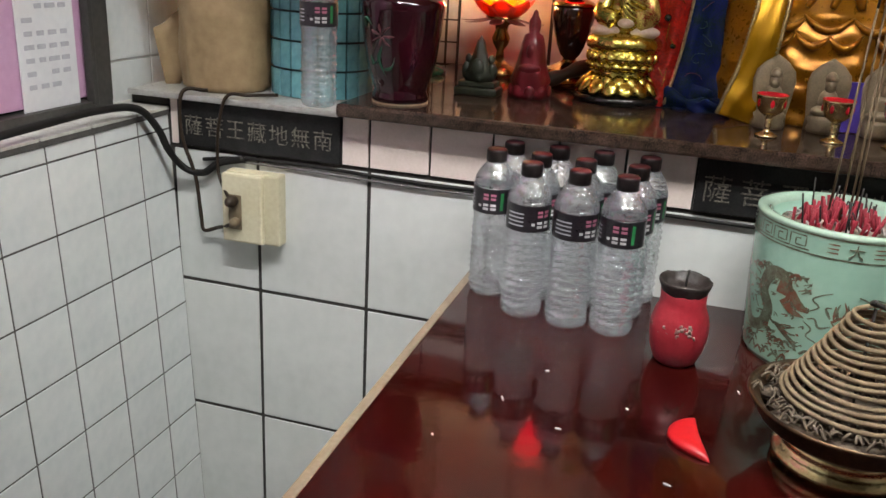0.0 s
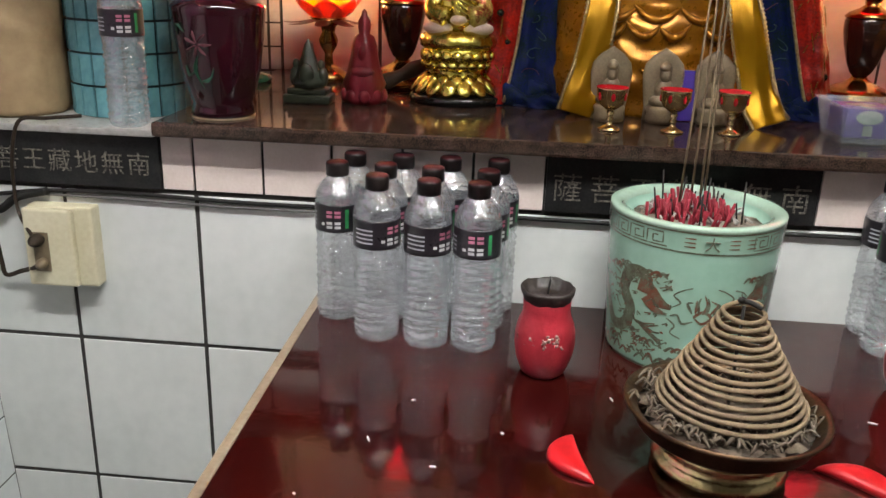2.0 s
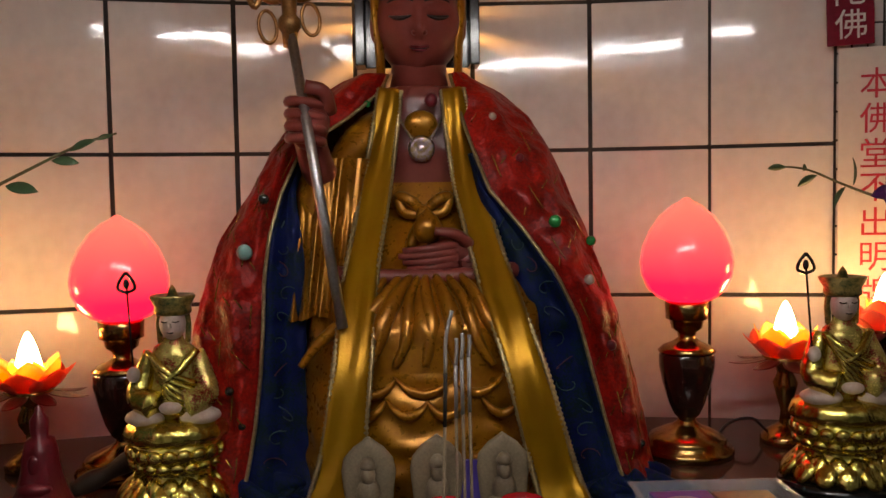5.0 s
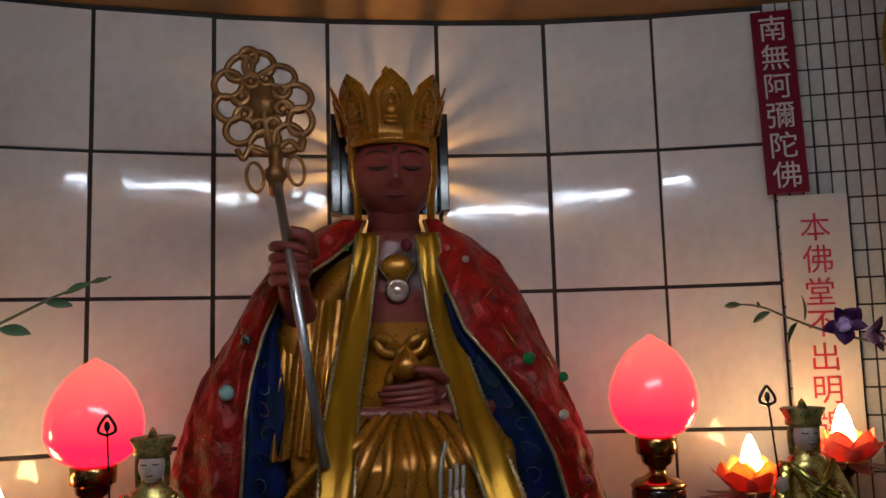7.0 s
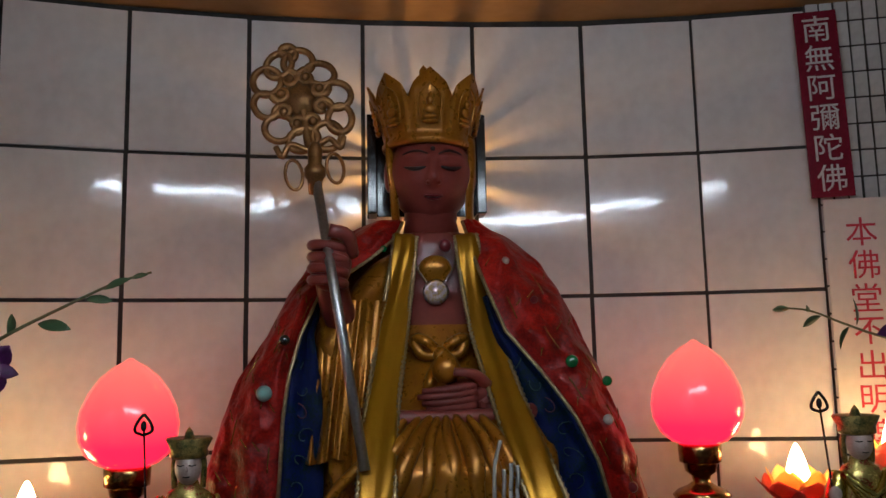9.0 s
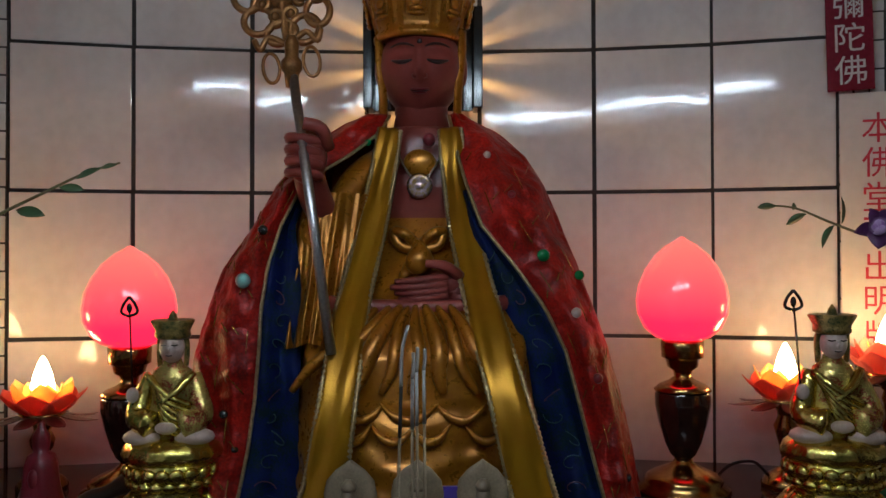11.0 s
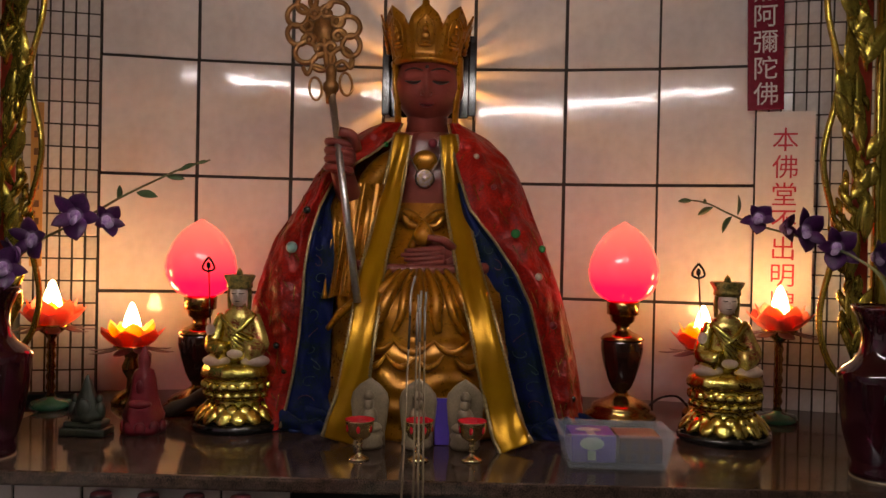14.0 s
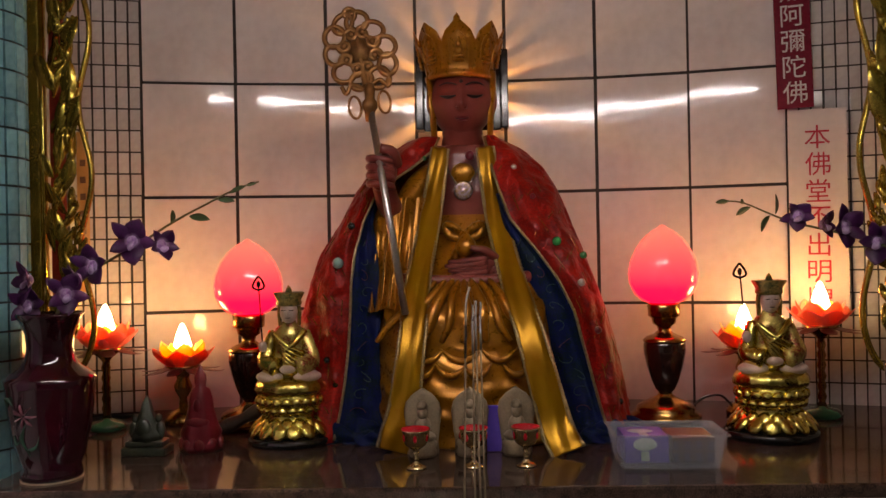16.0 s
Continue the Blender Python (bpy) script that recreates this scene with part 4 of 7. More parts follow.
# ---- two long gold ribbons hanging down the front ----
def ribbon(points, w0, w1):
    t = thing("ribbon", "long gold satin ribbon with beaded borders, hung over the statue", "ribbon", group="ribbons on the statue")
    path = smooth_path(points, 10)
    bm = bmesh.new()
    rows, left, right = [], [], []
    n = len(path)
    for i, p in enumerate(path):
        u = i / (n - 1)
        w = w0 + (w1 - w0) * u
        d = (path[min(i + 1, n - 1)] - path[max(i - 1, 0)]).normalized()
        across = Vector((1, 0, 0)) - d * d.x
        across.normalize()
        nor = across.cross(d)
        if nor.y > 0:
            nor = -nor
        row = []
        for k in range(9):
            v = k / 8 - 0.5
            sag = 0.002 * math.sin(v * 9 + 10 * u) + 0.0035 * math.sin(30 * u) * (0.3 + abs(v)) + 0.0025 * (1 - 4 * v * v)
            row.append(bm.verts.new(p + across * w * v + nor * sag))
        rows.append(row)
        left.append(p + across * w * -0.5)
        right.append(p + across * w * 0.5)
    grid_faces(bm, rows)
    finish(bm)
    bmesh.ops.solidify(bm, geom=bm.faces[:], thickness=0.0015)
    part("band", bm, M_SATIN, t)
    for side_line in (left, right):
        bm = bmesh.new()
        fine = smooth_path(side_line, 3)
        tube(fine, [0.0022 + 0.0018 * (k % 2) for k in range(len(fine))], 6, bm)
        part("braid", finish(bm), M_BRAID, t, "silver-gold beaded braid")
    return t


ribbon([(0.062, 1.690, 1.582), (0.052, 1.672, 1.51), (0.039, 1.640, 1.432), (0.022, 1.566, 1.330), (0.014, 1.498, 1.232), (0.002, 1.478, 1.138), (-0.010, 1.468, 1.09), (-0.018, 1.462, 1.056)], 0.031, 0.054)
ribbon([(0.148, 1.690, 1.582), (0.156, 1.672, 1.51), (0.168, 1.640, 1.432), (0.190, 1.566, 1.330), (0.216, 1.498, 1.235), (0.238, 1.478, 1.145), (0.254, 1.460, 1.085), (0.268, 1.440, 1.056)], 0.031, 0.056)

# ---- sceptre ----
sceptre = thing("sceptre", "pierced gold sceptre on a steel rod, held by the statue", "sceptre")
LOW, KNOB = Vector((0.003, 1.512, 1.277)), Vector((-0.060, 1.585, 1.648))
axis = (KNOB - LOW).normalized()
part("rod", finish(tube([LOW, KNOB], 0.0065, 12)), M_CHROME, sceptre, "polished steel rod")
UP = Vector((-0.16, 0.16, 0.97)).normalized()
RIGHT = Vector((0.985, 0.0, 0.163)).normalized()
head_c = Vector((-0.079, 1.605, 1.752))


def loop(c, a, b, turn=0.0, n=20):
    out = []
    for k in range(n):
        t = 2 * math.pi * k / n
        x, z = a * math.cos(t), b * math.sin(t)
        out.append(c + RIGHT * (x * math.cos(turn) - z * math.sin(turn)) + UP * (x * math.sin(turn) + z * math.cos(turn)))
    return out


def scroll(c, size, start, turn):
    """A thick curl that winds in on itself."""
    pts = []
    for k in range(22):
        u = k / 21
        t, r = start + turn * 5.6 * u, size * (1 - 0.62 * u)
        pts.append(c + RIGHT * r * math.cos(t) + UP * r * math.sin(t))
    return tube(pts, [0.0058 - 0.0016 * abs(2 * k / 21 - 1) for k in range(22)], 8)


bm = lathe([(0.0, -0.03), (0.008, -0.028), (0.010, -0.01), (0.014, -0.004), (0.014, 0.006), (0.009, 0.012), (0.010, 0.03), (0.006, 0.04), (0.0, 0.042)], 16, None, 0, KNOB)
part("socket", finish(bm), M_BRONZE, sceptre, "turned gold socket")
part("neck", finish(tube(smooth_path([KNOB + UP * 0.03, head_c - UP * 0.06, head_c], 4), 0.006, 8)), M_BRONZE, sceptre)
for k in range(10):
    t = 2 * math.pi * (k + 0.5) / 10 + math.pi / 2
    wide = 0.047 * (1 - 0.10 * math.sin(t))
    c = head_c + RIGHT * (wide * math.cos(t) - 0.010 * math.sin(t)) + UP * 0.060 * math.sin(t)
    part("outer_loop", finish(tube(loop(c, 0.0160 + 0.003 * (k % 2), 0.0200, t + 0.5, 22), 0.0048, 8, closed=True)), M_BRONZE, sceptre)
part("scroll", finish(scroll(head_c + UP * 0.074 - RIGHT * 0.010, 0.014, -1.2, 1)), M_BRONZE, sceptre)
for k in range(8):
    t = 2 * math.pi * k / 8 + 0.39
    c = head_c + RIGHT * 0.028 * math.cos(t) + UP * 0.036 * math.sin(t)
    bm = scroll(c, 0.0135, t, 1 if k % 2 else -1)
    ball(bm, c + Vector((0, -0.003, 0)), (0.0065, 0.006, 0.0065), 0, 8, 6)
    part("scroll", finish(bm), M_BRONZE, sceptre)
bm = lathe([(0.0, -0.014), (0.009, -0.011), (0.016, -0.005), (0.021, 0.0), (0.016, 0.005), (0.009, 0.010), (0.0, 0.012)], 20, bend=lambda a, z: 1 + 0.12 * math.cos(8 * a))
bmesh.ops.transform(bm, matrix=Matrix.Translation(head_c) @ Matrix.Rotation(radians(-9), 4, "Y") @ Matrix.Rotation(radians(90), 4, "X") @ Matrix.Diagonal((0.95, 1.25, 1, 1)), verts=bm.verts)
part("rosette", finish(bm), M_BRONZE, sceptre, "gold rosette")
for s in (-1, 1):
    part("bracket", finish(tube(smooth_path([KNOB + UP * 0.03, KNOB + UP * 0.045 + RIGHT * s * 0.025, KNOB + UP * 0.03 + RIGHT * s * 0.038, KNOB + UP * 0.045 + RIGHT * s * 0.045], 5), 0.0042, 8)), M_BRONZE, sceptre)
for s in (-1, 1):
    part("ring", finish(tube(loop(KNOB + RIGHT * s * 0.027 + UP * 0.002, 0.011, 0.021), 0.0024, 6, closed=True)), M_BRONZE, sceptre, "thin hanging gold ring")

# ---- halo lamp behind the head ----
halo = thing("halo_lamp", "black boxed halo lamp behind the statue's head, casting orange rays", "lamp")
HALO = Vector((0.104, 1.905, 1.742))
for s in (-1, 1):
    part("side_panel", box((0.104 + s * 0.089, 1.86, 1.722), (0.016, 0.05, 0.165), 0.002), M_BLACK, halo, "glossy black side panel")
part("back_panel", box((0.104, 1.868, 1.722), (0.162, 0.006, 0.165), 0.001), M_BLACK, halo, "glossy black panel")
# Unseen fins are added around the bulb to cut its light into rays.
bm = bmesh.new()
n_fin = 46
for k in range(n_fin):
    a = 2 * math.pi * (k + 0.3 * math.sin(k * 2.3)) / n_fin
    add_box(bm, (0, 0, 0), (0.010, 0.060, 0.0016 + 0.0012 * (k * 7 % 4)), 0, 0, Matrix.Translation(HALO) @ Matrix.Rotation(-a, 4, "Y") @ Matrix.Translation((0.034, 0.005, 0)))
part("fins", finish(bm, False), M_BLACK, halo, "added ring of narrow black fins that splits the light into rays")
lamp = bpy.data.lights.new("halo_bulb", "POINT")
lamp.energy, lamp.color, lamp.shadow_soft_size = HALO_WATTS, (1.0, 0.50, 0.14), 0.003
bulb = new("halo_bulb", lamp)
bulb.location = HALO


# ---- egg lamps ----
def egg_lamp(x, y, tall=1.0):
    t = thing("egg_lamp", "lit pink egg-shaped glass lamp on a dark brass-trimmed stand", "lamp", Matrix.Translation((x, y, SHELF)) @ Matrix.Diagonal((1, 1, tall, 1)), group="pair of egg lamps")
    part("base", finish(lathe([(0.066, 0), (0.068, 0.006), (0.066, 0.012), (0.056, 0.017), (0.057, 0.022), (0.052, 0.028), (0.036, 0.036), (0.022, 0.042), (0.014, 0.048), (0.012, 0.054)], 36)), M_BRASS, t, "stepped brass foot")
    part("body", finish(lathe([(0.012, 0.052), (0.018, 0.058), (0.026, 0.075), (0.035, 0.105), (0.040, 0.130), (0.040, 0.146), (0.034, 0.156), (0.022, 0.162)], 36)), M_LAMPWOOD, t, "dark lacquered urn body")
    part("neck", finish(lathe([(0.040, 0.150), (0.0415, 0.153), (0.034, 0.160), (0.020, 0.166), (0.012, 0.172), (0.014, 0.180), (0.022, 0.186), (0.024, 0.196), (0.026, 0.198), (0.030, 0.200), (0.031, 0.224), (0.028, 0.226), (0.010, 0.226)], 36)), M_BRASS, t, "brass neck and shade holder")
    part("shade", finish(lathe([(0.024, 0.0), (0.040, 0.006), (0.055, 0.020), (0.0645, 0.042), (0.0665, 0.062), (0.063, 0.085), (0.053, 0.110), (0.039, 0.132), (0.022, 0.148), (0.010, 0.155), (0.004, 0.160), (0.0, 0.161)], 48)), M_EGG, t, "glowing pink glass shade", Matrix.Translation((0, 0, 0.224)) @ Matrix.Diagonal((1, 1, 0.95, 1)))
    part("flex", finish(tube(smooth_path([(0.05, 0.03, 0.008), (0.085, 0.05, 0.03), (0.12, 0.05, 0.035), (0.15, 0.07, 0.012), (0.18, 0.09, 0.005)], 6), 0.0025, 6)), M_CABLE, t)
    return t


egg_lamp(0.489, 1.725)
egg_lamp(-0.320, 1.708, 0.968)


# ---- lotus lamps ----
def petal(width, length, cup):
    """One pointed petal standing up from the origin, bowed outwards along +x, with thickness."""
    bm = bmesh.new()
    rows = []
    for i in range(8):
        u = i / 7
        half = width / 2 * math.sin(math.pi * (0.12 + 0.88 * u) ** 0.9) ** 0.8 if u < 1 else 0.0004
        out = cup * math.sin(u * 1.5)
        up = length * u
        rows.append([bm.verts.new((out - 6.0 * (half * v) ** 2, half * v, up)) for v in (-1, -0.5, 0, 0.5, 1)])
    grid_faces(bm, rows)
    finish(bm)
    bmesh.ops.solidify(bm, geom=bm.faces[:], thickness=0.0008)
    return bm


PETALS = {}


def lotus_lamp(x, y, z_flower, tall, spin):
    t = thing("lotus_lamp", "lit lotus-flower lamp with red petals on a gilt stand" if tall else "lit lotus-flower lamp with amber petals on a low brass stand", "lamp", Matrix.Translation((x, y, SHELF)), group="lotus lamps")
    h = z_flower - SHELF
    if tall:
        part("foot", finish(lathe([(0.036, 0), (0.038, 0.006), (0.034, 0.014), (0.014, 0.018), (0.010, 0.022)], 28)), M_GREENBASE, t, "green glass foot")
        prof = [(0.010, 0.02)]
        k = 0
        while prof[-1][1] < h - 0.03:
            prof.append(((0.006, 0.009)[k % 2], prof[-1][1] + 0.010))
            k += 1
        prof += [(0.012, h - 0.02), (0.030, h - 0.006), (0.034, h)]
        part("stem", finish(lathe(prof, 20)), M_BRASS, t, "gilt turned stem")
    else:
        part("foot", finish(lathe([(0.036, 0), (0.037, 0.008), (0.030, 0.018), (0.018, 0.026), (0.009, 0.032)], 28)), M_BRASS, t, "brass foot")
        part("stem", finish(lathe([(0.009, 0.03), (0.007, 0.05), (0.016, h - 0.050), (0.018, h - 0.040), (0.012, h - 0.026), (0.014, h - 0.016), (0.034, h)], 24)), M_BRASS, t, "brass stem with a red knob")
    for ring, (n, w, l, cup, tilt, r0, mm) in enumerate(((5, 0.038, 0.046, 0.006, 8, 0.024, M_PETAL_Y), (6, 0.048, 0.052, 0.012, 13, 0.036, M_PETAL_P if tall else M_PETAL_Y), (7, 0.052, 0.048, 0.014, 30, 0.042, M_PETAL_P if tall else M_PETAL_R), (8, 0.026, 0.056, 0.020, 78, 0.036, M_PETAL_D))):
        key = (ring, tall)
        if key not in PETALS:
            PETALS[key] = mesh_of("petal", petal(w, l, cup), mm)
        for k in range(n):
            ob = new("petal", PETALS[key])
            ob.parent = t
            ob.matrix_basis = Matrix.Translation((0, 0, h - 0.002)) @ Matrix.Scale(1.06, 4) @ Matrix.Rotation(2 * math.pi * (k + 0.5 * ring) / n + spin, 4, "Z") @ Matrix.Translation((r0 * 0.55, 0, 0)) @ Matrix.Rotation(radians(tilt), 4, "Y")
    part("bulb", finish(lathe([(0.009, 0), (0.0150, 0.008), (0.0180, 0.022), (0.0172, 0.040), (0.0128, 0.059), (0.0075, 0.074), (0.003, 0.083), (0.0, 0.085)], 24)), M_BULB, t, "glowing candle-shaped bulb", Matrix.Translation((0, 0, h)))
    return t


lotus_lamp(-0.597, 1.690, 1.209, True, 0.1)
lotus_lamp(-0.464, 1.742, 1.165, False, 0.4)
lotus_lamp(0.654, 1.761, 1.183, False, 0.2)
lotus_lamp(0.789, 1.725, 1.227, True, 0.3)


# ---- small gilt seated figures on lotus bases ----
def seated_figure(x, y, turn, size):
    bm = bmesh.new()
    sq = lambda a, z: 1 - 0.12 * abs(math.sin(a))  # noqa: E731
    lathe([(0.078, 0), (0.081, 0.004), (0.081, 0.012), (0.074, 0.016), (0.060, 0.018)], 40, bm, 1, bend=sq)
    lathe([(0.070, 0.016), (0.066, 0.028), (0.052, 0.046), (0.049, 0.056), (0.054, 0.064), (0.058, 0.080), (0.056, 0.094), (0.04, 0.098)], 40, bm, 0, bend=sq)
    for n, r, z, s, tilt in ((14, 0.0665, 0.031, (0.0155, 0.0055, 0.0185), 38), (14, 0.0590, 0.040, (0.012, 0.005, 0.014), 34), (18, 0.0565, 0.064, (0.0100, 0.006, 0.0075), -20), (18, 0.0595, 0.079, (0.0105, 0.006, 0.0095), -8)):
        for k in range(n):
            a = 2 * math.pi * (k + (0.5 if tilt in (34, -8) else 0)) / n
            m = Matrix.Rotation(a + math.pi / 2, 4, "Z") @ Matrix.Rotation(radians(-tilt), 4, "X")
            f = 1 - 0.12 * abs(math.sin(a))
            ball(bm, (r * f * math.cos(a), r * f * math.sin(a), z), s, 0, 10, 7, m)
    # cloth over the seat, crossed legs
    lathe([(0.058, 0.090), (0.064, 0.094), (0.066, 0.102), (0.062, 0.112), (0.050, 0.120), (0.0, 0.124)], 56, bm, 0, bend=lambda a, z: (1 - 0.14 * abs(math.sin(a))) * (1 + 0.020 * math.sin(13 * a + 70 * z) + 0.012 * math.sin(23 * a)))
    for s in (-1, 1):
        ball(bm, (s * 0.034, -0.020, 0.124), (0.026, 0.020, 0.011), 2, 18, 8, Matrix.Rotation(radians(s * 18), 4, "Z"))
    ball(bm, (0.0, -0.034, 0.138), (0.014, 0.009, 0.008), 2)
    # torso, sleeves, sash
    lathe([(0.038, 0.122), (0.039, 0.14), (0.031, 0.17), (0.030, 0.195), (0.025, 0.210), (0.014, 0.218), (0.011, 0.226)], 28, bm, 3, bend=lambda a, z: 1 - 0.30 * abs(math.sin(a)))
    for s in (-1, 1):
        arm_path = smooth_path([(s * 0.026, 0, 0.203), (s * 0.036, -0.006, 0.175), (s * 0.041, -0.016, 0.15), (s * 0.018, -0.034, 0.142)], 5)
        tube(arm_path, [0.012 + 0.006 * k / (len(arm_path) - 1) for k in range(len(arm_path))], 12, bm, 3 if s > 0 else 0)
    for k in range(6):
        tube(smooth_path([(-0.030 + 0.003 * k, -0.016, 0.206 - 0.004 * k), (0.0, -0.031, 0.180 - 0.008 * k), (0.030, -0.022, 0.165 - 0.009 * k)], 5), 0.0048, 6, bm, 0)
    tube(smooth_path([(0.03, -0.012, 0.207), (0.012, -0.028, 0.185), (-0.006, -0.031, 0.170)], 5), 0.006, 6, bm, 0)
    # head and crown
    ball(bm, (0, -0.004, 0.241), (0.0165, 0.018, 0.022), 2, 20, 14)
    ball(bm, (0, -0.022, 0.239), (0.0025, 0.003, 0.004), 2, 8, 6)
    for s in (-1, 1):
        tube([(s * 0.003, -0.0215, 0.2445), (s * 0.007, -0.0208, 0.2435), (s * 0.011, -0.018, 0.2445)], 0.0007, 4, bm, 1)
        tube(smooth_path([(s * 0.016, 0.0, 0.258), (s * 0.0185, 0.002, 0.24), (s * 0.017, 0.002, 0.215)], 4), 0.004, 6, bm, 4)
    tube([(-0.004, -0.0205, 0.2305), (0, -0.0215, 0.230), (0.004, -0.0205, 0.2305)], 0.0009, 4, bm, 5)
    lathe([(0.019, 0.251), (0.0235, 0.254), (0.0235, 0.259), (0.0225, 0.262), (0.0290, 0.275), (0.0270, 0.277), (0.014, 0.272), (0.007, 0.276), (0.0045, 0.284), (0, 0.290)], 48, bm, 4, bend=lambda a, z: 1 + (0.035 * math.cos(8 * a + 1.57) if 0.265 < z < 0.278 else 0))
    # small staff
    tube([(-0.045, -0.022, 0.165), (-0.052, -0.016, 0.288)], 0.0014, 6, bm, 1)
    for q in (-1, 1):
        tube(smooth_path([(-0.0525, -0.016, 0.282), (-0.0525 + q * 0.010, -0.016, 0.287), (-0.0525 + q * 0.008, -0.016, 0.297), (-0.0525, -0.016, 0.308)], 4), 0.0022, 6, bm, 1)
    ball(bm, (-0.0525, -0.016, 0.293), (0.004, 0.003, 0.007), 1, 8, 6)
    ball(bm, (-0.045, -0.026, 0.180), (0.008, 0.008, 0.010), 2)
    ob = part("small_statue", finish(bm), [M_GOLD, M_BLACK, M_PALE, M_ROBE, M_CROWN, M_LIP], None)
    ob.matrix_basis = pose(x, y, SHELF, 0, 0, turn) @ Matrix.Scale(size, 4)
    return tagged(ob, "small gilt seated statue on a double lotus base, dark crown", "statue", "small gilt statues")


M_ROBE = surf("red_gold_robe", (0.60, 0.47, 0.13), (0.20, 0.025, 0.012), 55, 0.26, metal=0.6, lo=0.50, hi=0.56, bump=0.003, bump_scale=70)
M_CROWN = surf("dark_green_gold_crown", (0.07, 0.09, 0.03), (0.42, 0.29, 0.08), 110, 0.3, metal=0.6, lo=0.42, hi=0.58)
seated_figure(-0.209, 1.565, 4, 0.962)
seated_figure(0.634, 1.560, -6, 0.985)


# ---- vases with orchids ----
def vase(x, y, turn):
    t = thing("vase", "dark oxblood glazed vase painted with a flower, holding orchids", "vase", pose(x, y, SHELF, 0, 0, turn), group="pair of vases")
    part("body", finish(lathe([(0.0, 0.004), (0.036, 0.004), (0.040, 0.0), (0.044, 0.003), (0.044, 0.012), (0.041, 0.020), (0.047, 0.035), (0.055, 0.065), (0.0615, 0.11), (0.064, 0.142), (0.0655, 0.152), (0.058, 0.160),
                               (0.044, 0.170), (0.036, 0.182), (0.033, 0.200), (0.035, 0.220), (0.042, 0.238), (0.048, 0.248), (0.047, 0.252), (0.040, 0.246), (0.030, 0.225), (0.028, 0.19), (0.0, 0.18)], 48)), M_VASE, t)
    part("foot_ring", finish(lathe([(0.040, -0.001), (0.0445, -0.001), (0.0450, 0.0025), (0.040, 0.003)], 40)), M_STONE, t, "pale unglazed foot ring")
    # painted flower spray on the belly
    bm = bmesh.new()

    def on_belly(a, z, lift=0.0006):
        r = float(np.interp(z, (0.03, 0.065, 0.11, 0.142), (0.0455, 0.055, 0.0615, 0.064))) + lift
        return (r * math.cos(a), r * math.sin(a), z)
    for k in range(7):
        q = 2 * math.pi * k / 7
        tube([on_belly(-2.2 + 0.03 * math.cos(q), 0.105 + 0.002 * math.sin(q)), on_belly(-2.2 + 0.22 * math.cos(q), 0.105 + 0.013 * math.sin(q)), on_belly(-2.2 + 0.33 * math.cos(q), 0.105 + 0.018 * math.sin(q))], [0.002, 0.0045, 0.001], 6, bm, 0, flat=0.2)
    for pts in (((-2.2, 0.09), (-2.3, 0.07), (-2.15, 0.045)), ((-2.25, 0.075), (-2.5, 0.062), (-2.62, 0.075)), ((-2.2, 0.055), (-1.95, 0.060), (-1.85, 0.075)), ((-2.5, 0.12), (-2.7, 0.13), (-2.75, 0.115))):
        tube(smooth_path([on_belly(*p) for p in pts], 4), [0.0015, 0.003, 0.005, 0.006, 0.005, 0.004, 0.003, 0.002, 0.001], 6, bm, 1, flat=0.2)
    part("painted_flower", finish(bm), [M_FLORAL, M_FLORALG], t, "painted pink flower and green leaves")
    return t


vase(-0.527, 1.340, 26)
vase(0.796, 1.345, 40)


def leaf_bm(length, width):
    bm = bmesh.new()
    rows = []
    for i in range(7):
        u = i / 6
        half = max(0.0003, width / 2 * math.sin(math.pi * u) ** 0.75)
        rows.append([bm.verts.new((length * u, half * v, 0.18 * length * math.sin(u * 2.2) * 0.4 + 0.25 * half * abs(v))) for v in (-1, 0, 1)])
    grid_faces(bm, rows)
    finish(bm)
    bmesh.ops.solidify(bm, geom=bm.faces[:], thickness=0.0006)
    return bm


def flower_bm(s, seed):
    r = random.Random(seed)
    bm = bmesh.new()
    for k in range(5):
        a = 2 * math.pi * k / 5 + 0.3 * r.random()
        p = leaf_bm(s * (1.0 + 0.15 * r.random()), s * (0.86 if k in (1, 4) else 0.52))
        join(bm, p, Matrix.Rotation(a, 4, "Y") @ Matrix.Rotation(radians(90), 4, "X") @ Matrix.Rotation(radians(-18 - 25 * r.random()), 4, "Y"))
    tube(smooth_path([(0, 0, 0), (0, -0.010, -0.004), (0, -0.016, -s * 0.35)], 4), [0.003, 0.004, 0.005, 0.006, 0.006, 0.007, 0.008, 0.007, 0.003], 8, bm, 1, flat=0.5)
    ball(bm, (0, -0.005, 0.0), (0.009, 0.006, 0.009), 1, 8, 6)
    return finish(bm)


def orchid(path_points, flowers, leaves, seed):
    t = thing("orchid_spray", "purple orchid spray with green buds and leaves in a vase", "flower", group="orchid sprays")
    pts = smooth_path(path_points, 8)
    part("stem", finish(tube(pts, [0.0028 - 0.0016 * k / len(pts) for k in range(len(pts))], 7)), M_STEM, t)
    r = random.Random(seed)
    for c, s, turn in flowers:
        ob = part("blossom", flower_bm(s * 1.08, r.random()), [M_ORCHID, M_ORCHID2], t, "", Matrix.Translation(c) @ Matrix.Rotation(radians(turn), 4, "Z") @ Matrix.Rotation(radians(r.uniform(-25, 25)), 4, "Y"))
    for c, l, w, turn, pitch in leaves:
        part("leaf", leaf_bm(l, w), M_LEAF, t, "", Matrix.Translation(c) @ Matrix.Rotation(radians(turn), 4, "Z") @ Matrix.Rotation(radians(pitch), 4, "Y") @ Matrix.Rotation(radians(60), 4, "X"))
    return t


